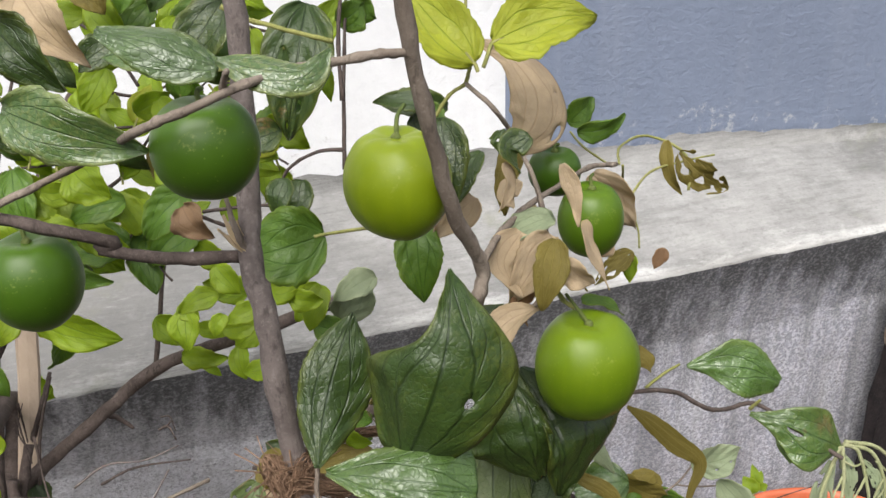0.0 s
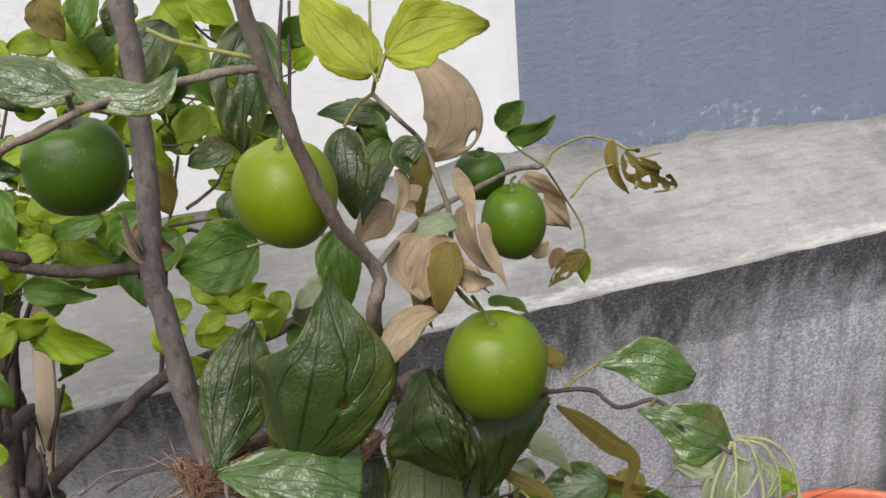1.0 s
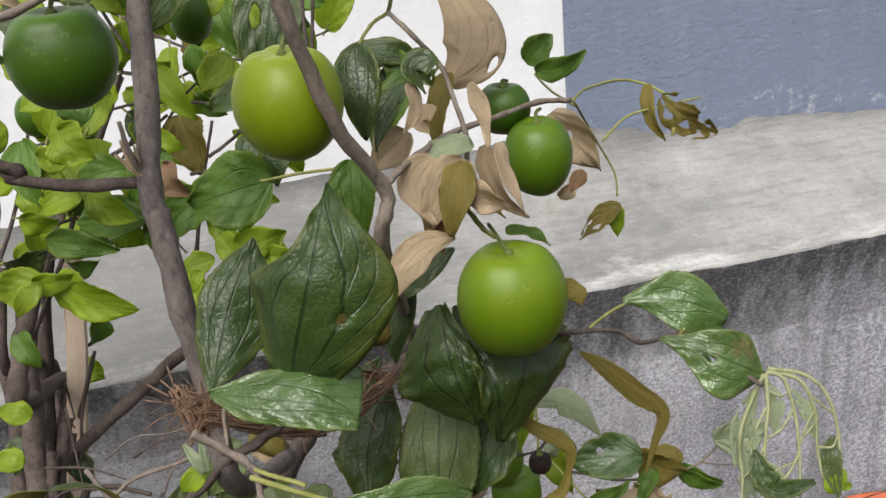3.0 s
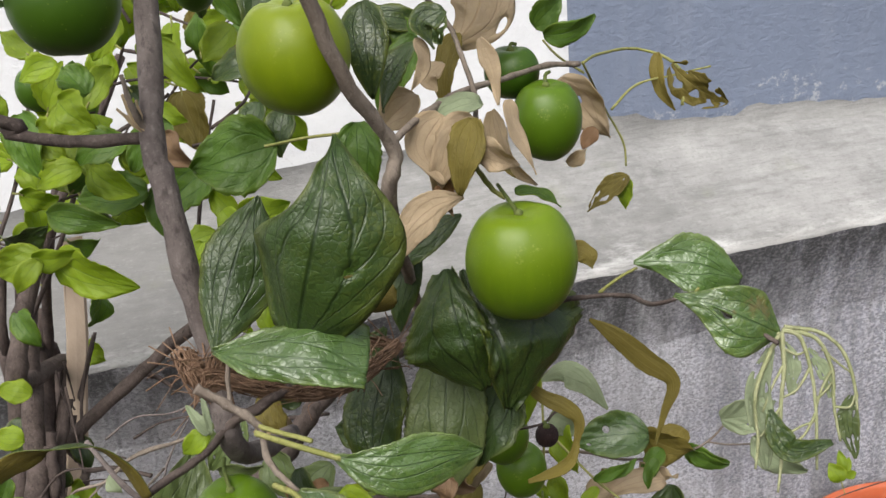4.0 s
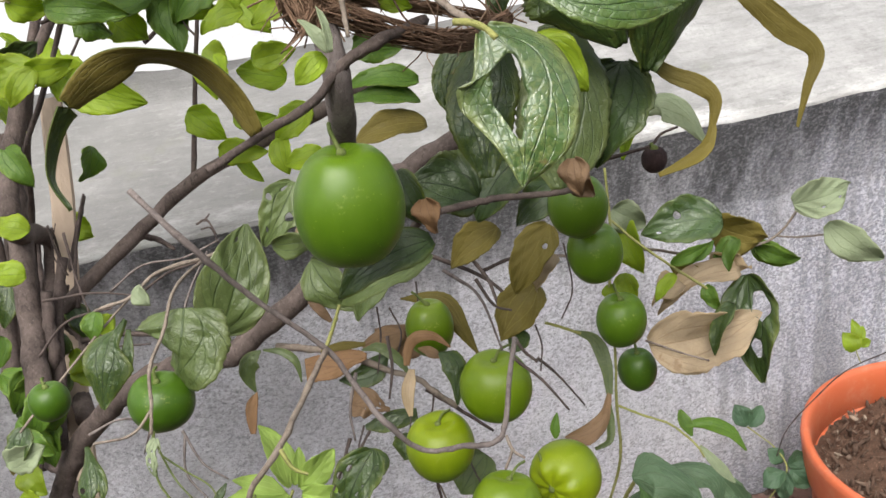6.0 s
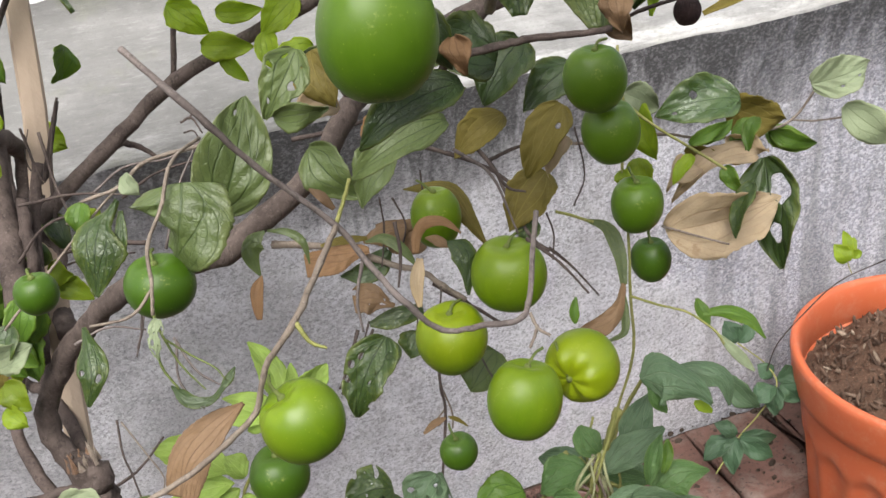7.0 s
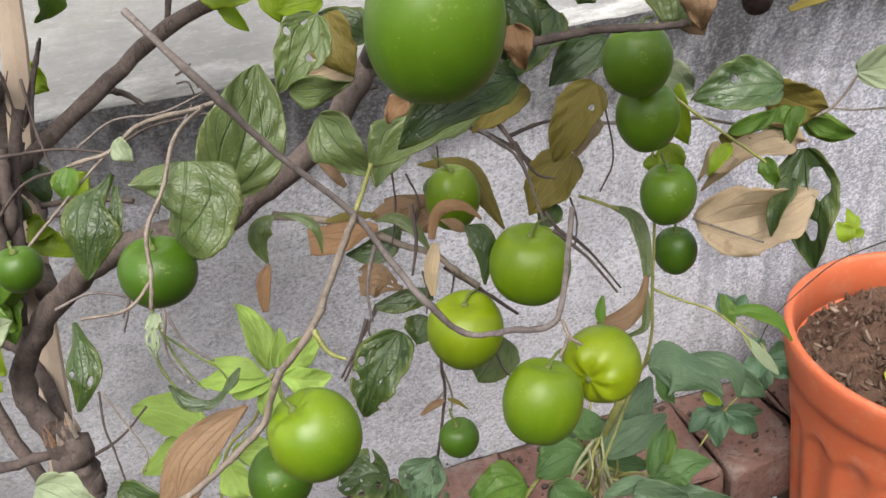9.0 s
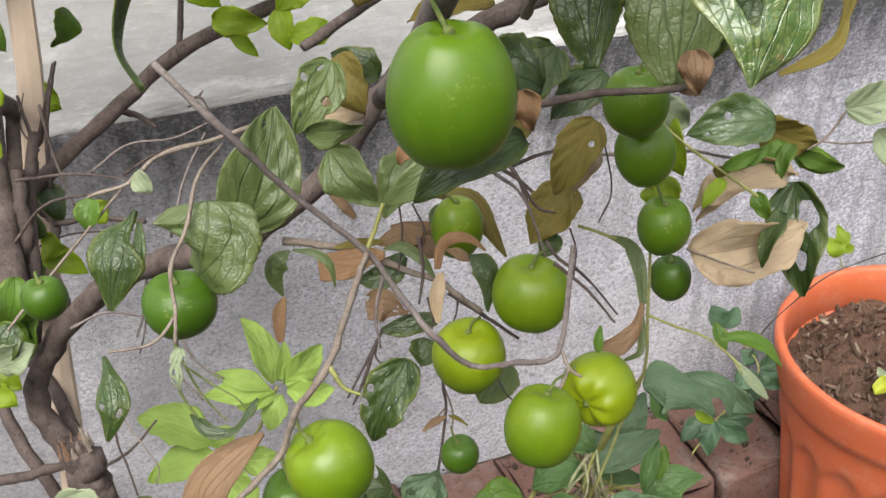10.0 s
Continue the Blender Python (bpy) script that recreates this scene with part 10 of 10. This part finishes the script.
twig(weed, 0.0014, 0.0015, (0.4603, 0.6641, 0.4437), (0.4873, 0.6908, 0.4828), (0.5036, 0.6737, 0.5422), mat=BARK_GREEN, name="stalk")
twig(weed, 0.0014, 0.0015, (0.4506, 0.6683, 0.4606), (0.4409, 0.6855, 0.4822), mat=BARK_GREEN, name="stalk")
twig(weed, 0.0014, 0.0015, (0.4458, 0.6683, 0.4734), (0.4864, 0.6423, 0.4535), mat=BARK_GREEN, name="stalk")
twig(weed, 0.0014, 0.0015, (0.4613, 0.666, 0.4472), (0.5626, 0.8396, 0.1473), mat=BARK_GREEN, name="stalk")
twig(weed, 0.0011, 0.0008, (0.4594, 0.6629, 0.4509), (0.4527, 0.6734, 0.4827), (0.4648, 0.6849, 0.5061), mat=BARK_GREEN, name="stalk")
twig(weed, 0.0011, 0.0008, (0.4604, 0.6602, 0.4473), (0.4773, 0.66, 0.4742), (0.5055, 0.6542, 0.4793), mat=BARK_GREEN, name="stalk")
twig(weed, 0.0011, 0.0008, (0.4604, 0.6602, 0.4473), (0.4352, 0.6651, 0.4803), (0.4193, 0.6731, 0.4847), mat=BARK_GREEN, name="stalk")
twig(weed, 0.0011, 0.0008, (0.4623, 0.6595, 0.4472), (0.477, 0.6432, 0.4674), (0.505, 0.6286, 0.4588), mat=BARK_GREEN, name="stalk")
twig(weed, 0.0011, 0.0008, (0.4556, 0.6596, 0.4441), (0.4399, 0.6567, 0.4698), (0.4162, 0.6532, 0.4716), mat=BARK_GREEN, name="stalk")
twig(weed, 0.0011, 0.0008, (0.4595, 0.6506, 0.451), (0.4668, 0.6492, 0.4715), (0.4667, 0.6626, 0.4919), mat=BARK_GREEN, name="stalk")
twig(weed, 0.0011, 0.0008, (0.4455, 0.6458, 0.4557), (0.4574, 0.6404, 0.4723), (0.4731, 0.6281, 0.4613), mat=BARK_GREEN, name="stalk")
twig(weed, 0.0029, 0.0024, (0.4605, 0.6386, 0.5468), (0.4569, 0.6436, 0.5242), (0.4579, 0.657, 0.4884), (0.4581, 0.6611, 0.4474), mat=BARK_GREEN, name="stalk")
twig(weed, 0.00125, 0.00081, (0.4537, 0.6541, 0.49), (0.4481, 0.6383, 0.4782), (0.4492, 0.6325, 0.4546), mat=LACE, name="stalk")
twig(weed, 0.00103, 0.00103, (0.449, 0.6454, 0.4967), (0.4277, 0.6381, 0.4902), (0.4219, 0.6375, 0.4713), mat=LACE, name="stalk")
twig(weed, 0.00074, 0.00105, (0.4536, 0.6585, 0.4956), (0.4502, 0.6423, 0.4843), (0.454, 0.636, 0.4613), mat=LACE, name="stalk")
twig(weed, 0.00122, 0.00092, (0.45, 0.6591, 0.4848), (0.443, 0.6474, 0.4785), (0.4323, 0.6494, 0.4612), mat=LACE, name="stalk")
twig(weed, 0.00071, 0.00097, (0.446, 0.6486, 0.4939), (0.4366, 0.635, 0.4837), (0.4243, 0.6348, 0.4622), mat=BARK_PALE, name="stalk")
twig(weed, 0.0009, 0.00092, (0.4495, 0.6576, 0.496), (0.4475, 0.643, 0.4878), (0.445, 0.6411, 0.4686), mat=BARK_GREEN, name="stalk")
twig(weed, 0.00126, 0.00118, (0.4515, 0.6496, 0.504), (0.4393, 0.6377, 0.4949), (0.4359, 0.6351, 0.4741), mat=BARK_GREEN, name="stalk")
twig(weed, 0.00073, 0.00087, (0.4417, 0.6443, 0.5023), (0.4368, 0.6303, 0.4935), (0.4286, 0.6298, 0.4736), mat=LACE, name="stalk")
twig(weed, 0.00124, 0.0009, (0.4486, 0.6551, 0.4993), (0.4458, 0.6387, 0.488), (0.4497, 0.6323, 0.465), mat=BARK_PALE, name="stalk")
twig(weed, 0.00107, 0.00117, (0.4541, 0.6513, 0.504), (0.4494, 0.6365, 0.4942), (0.4541, 0.6308, 0.4726), mat=LACE, name="stalk")
twig(weed, 0.00111, 0.0012, (0.4468, 0.6484, 0.5046), (0.4296, 0.6392, 0.4973), (0.4248, 0.6381, 0.478), mat=LACE, name="stalk")
twig(weed, 0.00091, 0.0009, (0.4493, 0.6567, 0.4918), (0.4517, 0.6415, 0.4847), (0.4572, 0.6376, 0.4663), mat=LACE, name="stalk")
ivy = tagged(new("ivy_plant"), "low dark green ivy with pointed lobes on the bricks", "ivy")
leaf(ivy, "ivy", (0.7585, 0.9115, 0.2022), (0.7155, 0.9136, 0.1844), 0.0268, (-0.3702, -0.3815, 0.847), shape='lance', seed=410)
leaf(ivy, "ivy", (0.7547, 0.9048, 0.209), (0.7381, 0.8877, 0.1747), 0.0239, (-0.6984, -0.4456, 0.56), shape='lance', seed=411)
leaf(ivy, "ivy", (0.7562, 0.9035, 0.2078), (0.7854, 0.8803, 0.1866), 0.0265, (-0.4374, -0.8407, 0.3192), shape='lance', seed=412)
leaf(ivy, "ivy", (0.7625, 0.9122, 0.2053), (0.8022, 0.8956, 0.1994), 0.0201, (-0.2969, -0.8585, 0.4181), shape='lance', seed=413)
leaf(ivy, "ivy", (0.7594, 0.9133, 0.2055), (0.7396, 0.9285, 0.219), 0.0201, (-0.0843, -0.7215, 0.6872), shape='lance', seed=414)
leaf(ivy, "ivy", (0.7948, 0.8968, 0.2734), (0.7674, 0.897, 0.2601), 0.0232, (-0.4041, -0.385, 0.8298), shape='lance', seed=415)
leaf(ivy, "ivy", (0.7966, 0.8962, 0.2733), (0.7856, 0.8819, 0.246), 0.0232, (-0.7287, -0.4413, 0.5237), shape='lance', seed=416)
leaf(ivy, "ivy", (0.8012, 0.8959, 0.2751), (0.8176, 0.8798, 0.2585), 0.0258, (-0.5389, -0.8044, 0.2499), shape='lance', seed=417)
leaf(ivy, "ivy", (0.7992, 0.8988, 0.2785), (0.8251, 0.8957, 0.2865), 0.0232, (-0.2554, -0.8218, 0.5093), shape='lance', seed=418)
leaf(ivy, "ivy", (0.7996, 0.9088, 0.2751), (0.7884, 0.9217, 0.2894), 0.0195, (-0.178, -0.795, 0.5799), shape='lance', seed=419)
leaf(ivy, "ivy", (0.7735, 0.9413, 0.312), (0.7675, 0.9577, 0.3341), 0.0235, (-0.2376, -0.8103, 0.5356), shape='lance', seed=420)
leaf(ivy, "ivy", (0.7765, 0.9402, 0.3118), (0.7967, 0.9463, 0.3311), 0.0195, (-0.277, -0.7936, 0.5417), shape='lance', seed=421)
twig(ivy, 0.0008, 0.0010, (0.7747, 0.9409, 0.3119), (0.7973, 0.9185, 0.2888), (0.7966, 0.8962, 0.2733), (0.7778, 0.9019, 0.2349), (0.7598, 0.911, 0.2021), (0.7204, 0.8949, 0.177), mat=BARK_GREEN, name="stalk")
vine = tagged(new("vine_sprout"), "thin wiry vine with a bright young sprout", "vine")
twig(vine, 0.0007, 0.0006, (0.7951, 0.914, 0.2808), (0.7999, 0.9041, 0.3248), (0.827, 0.8956, 0.363), (0.8479, 0.8773, 0.4021), (0.8891, 0.8722, 0.4146), (0.9436, 0.8629, 0.4271), mat=BARK_DARK, name="stalk")
twig(vine, 0.0006, 0.0006, (0.8652, 0.876, 0.4086), (0.8649, 0.8833, 0.4196), (0.8692, 0.8883, 0.4294), mat=BARK_GREEN, name="stalk")
leaf(vine, "bright", (0.8649, 0.8833, 0.4196), (0.8572, 0.8969, 0.4367), 0.0193, (-0.337, -0.8039, 0.49), seed=422)
leaf(vine, "bright", (0.8685, 0.8869, 0.4269), (0.8703, 0.9, 0.4479), 0.0121, (-0.3945, -0.7634, 0.5114), seed=423)
leaf(vine, "bright", (0.8693, 0.8873, 0.4279), (0.8785, 0.8931, 0.4413), 0.0097, (-0.3538, -0.7453, 0.5651), seed=424)
leaf(vine, "bright", (0.8688, 0.8861, 0.4259), (0.8824, 0.8825, 0.427), 0.0109, (-0.2688, -0.9001, 0.3428), seed=425)
fruit(SKIN_DRY, (0.4186, 0.4962, 0.8559), 0.0053, 1.09, stalk=(0.4193, 0.4984, 0.861), label="shrivelled black jujube fruit on a bare twig")
fibre_tie((0.2807, 0.4499, 0.9494), (0.3498, 0.4794, 0.928))
stake((0.1487, 0.946, 0.8184), (0.1147, 0.7767, 0.5608))
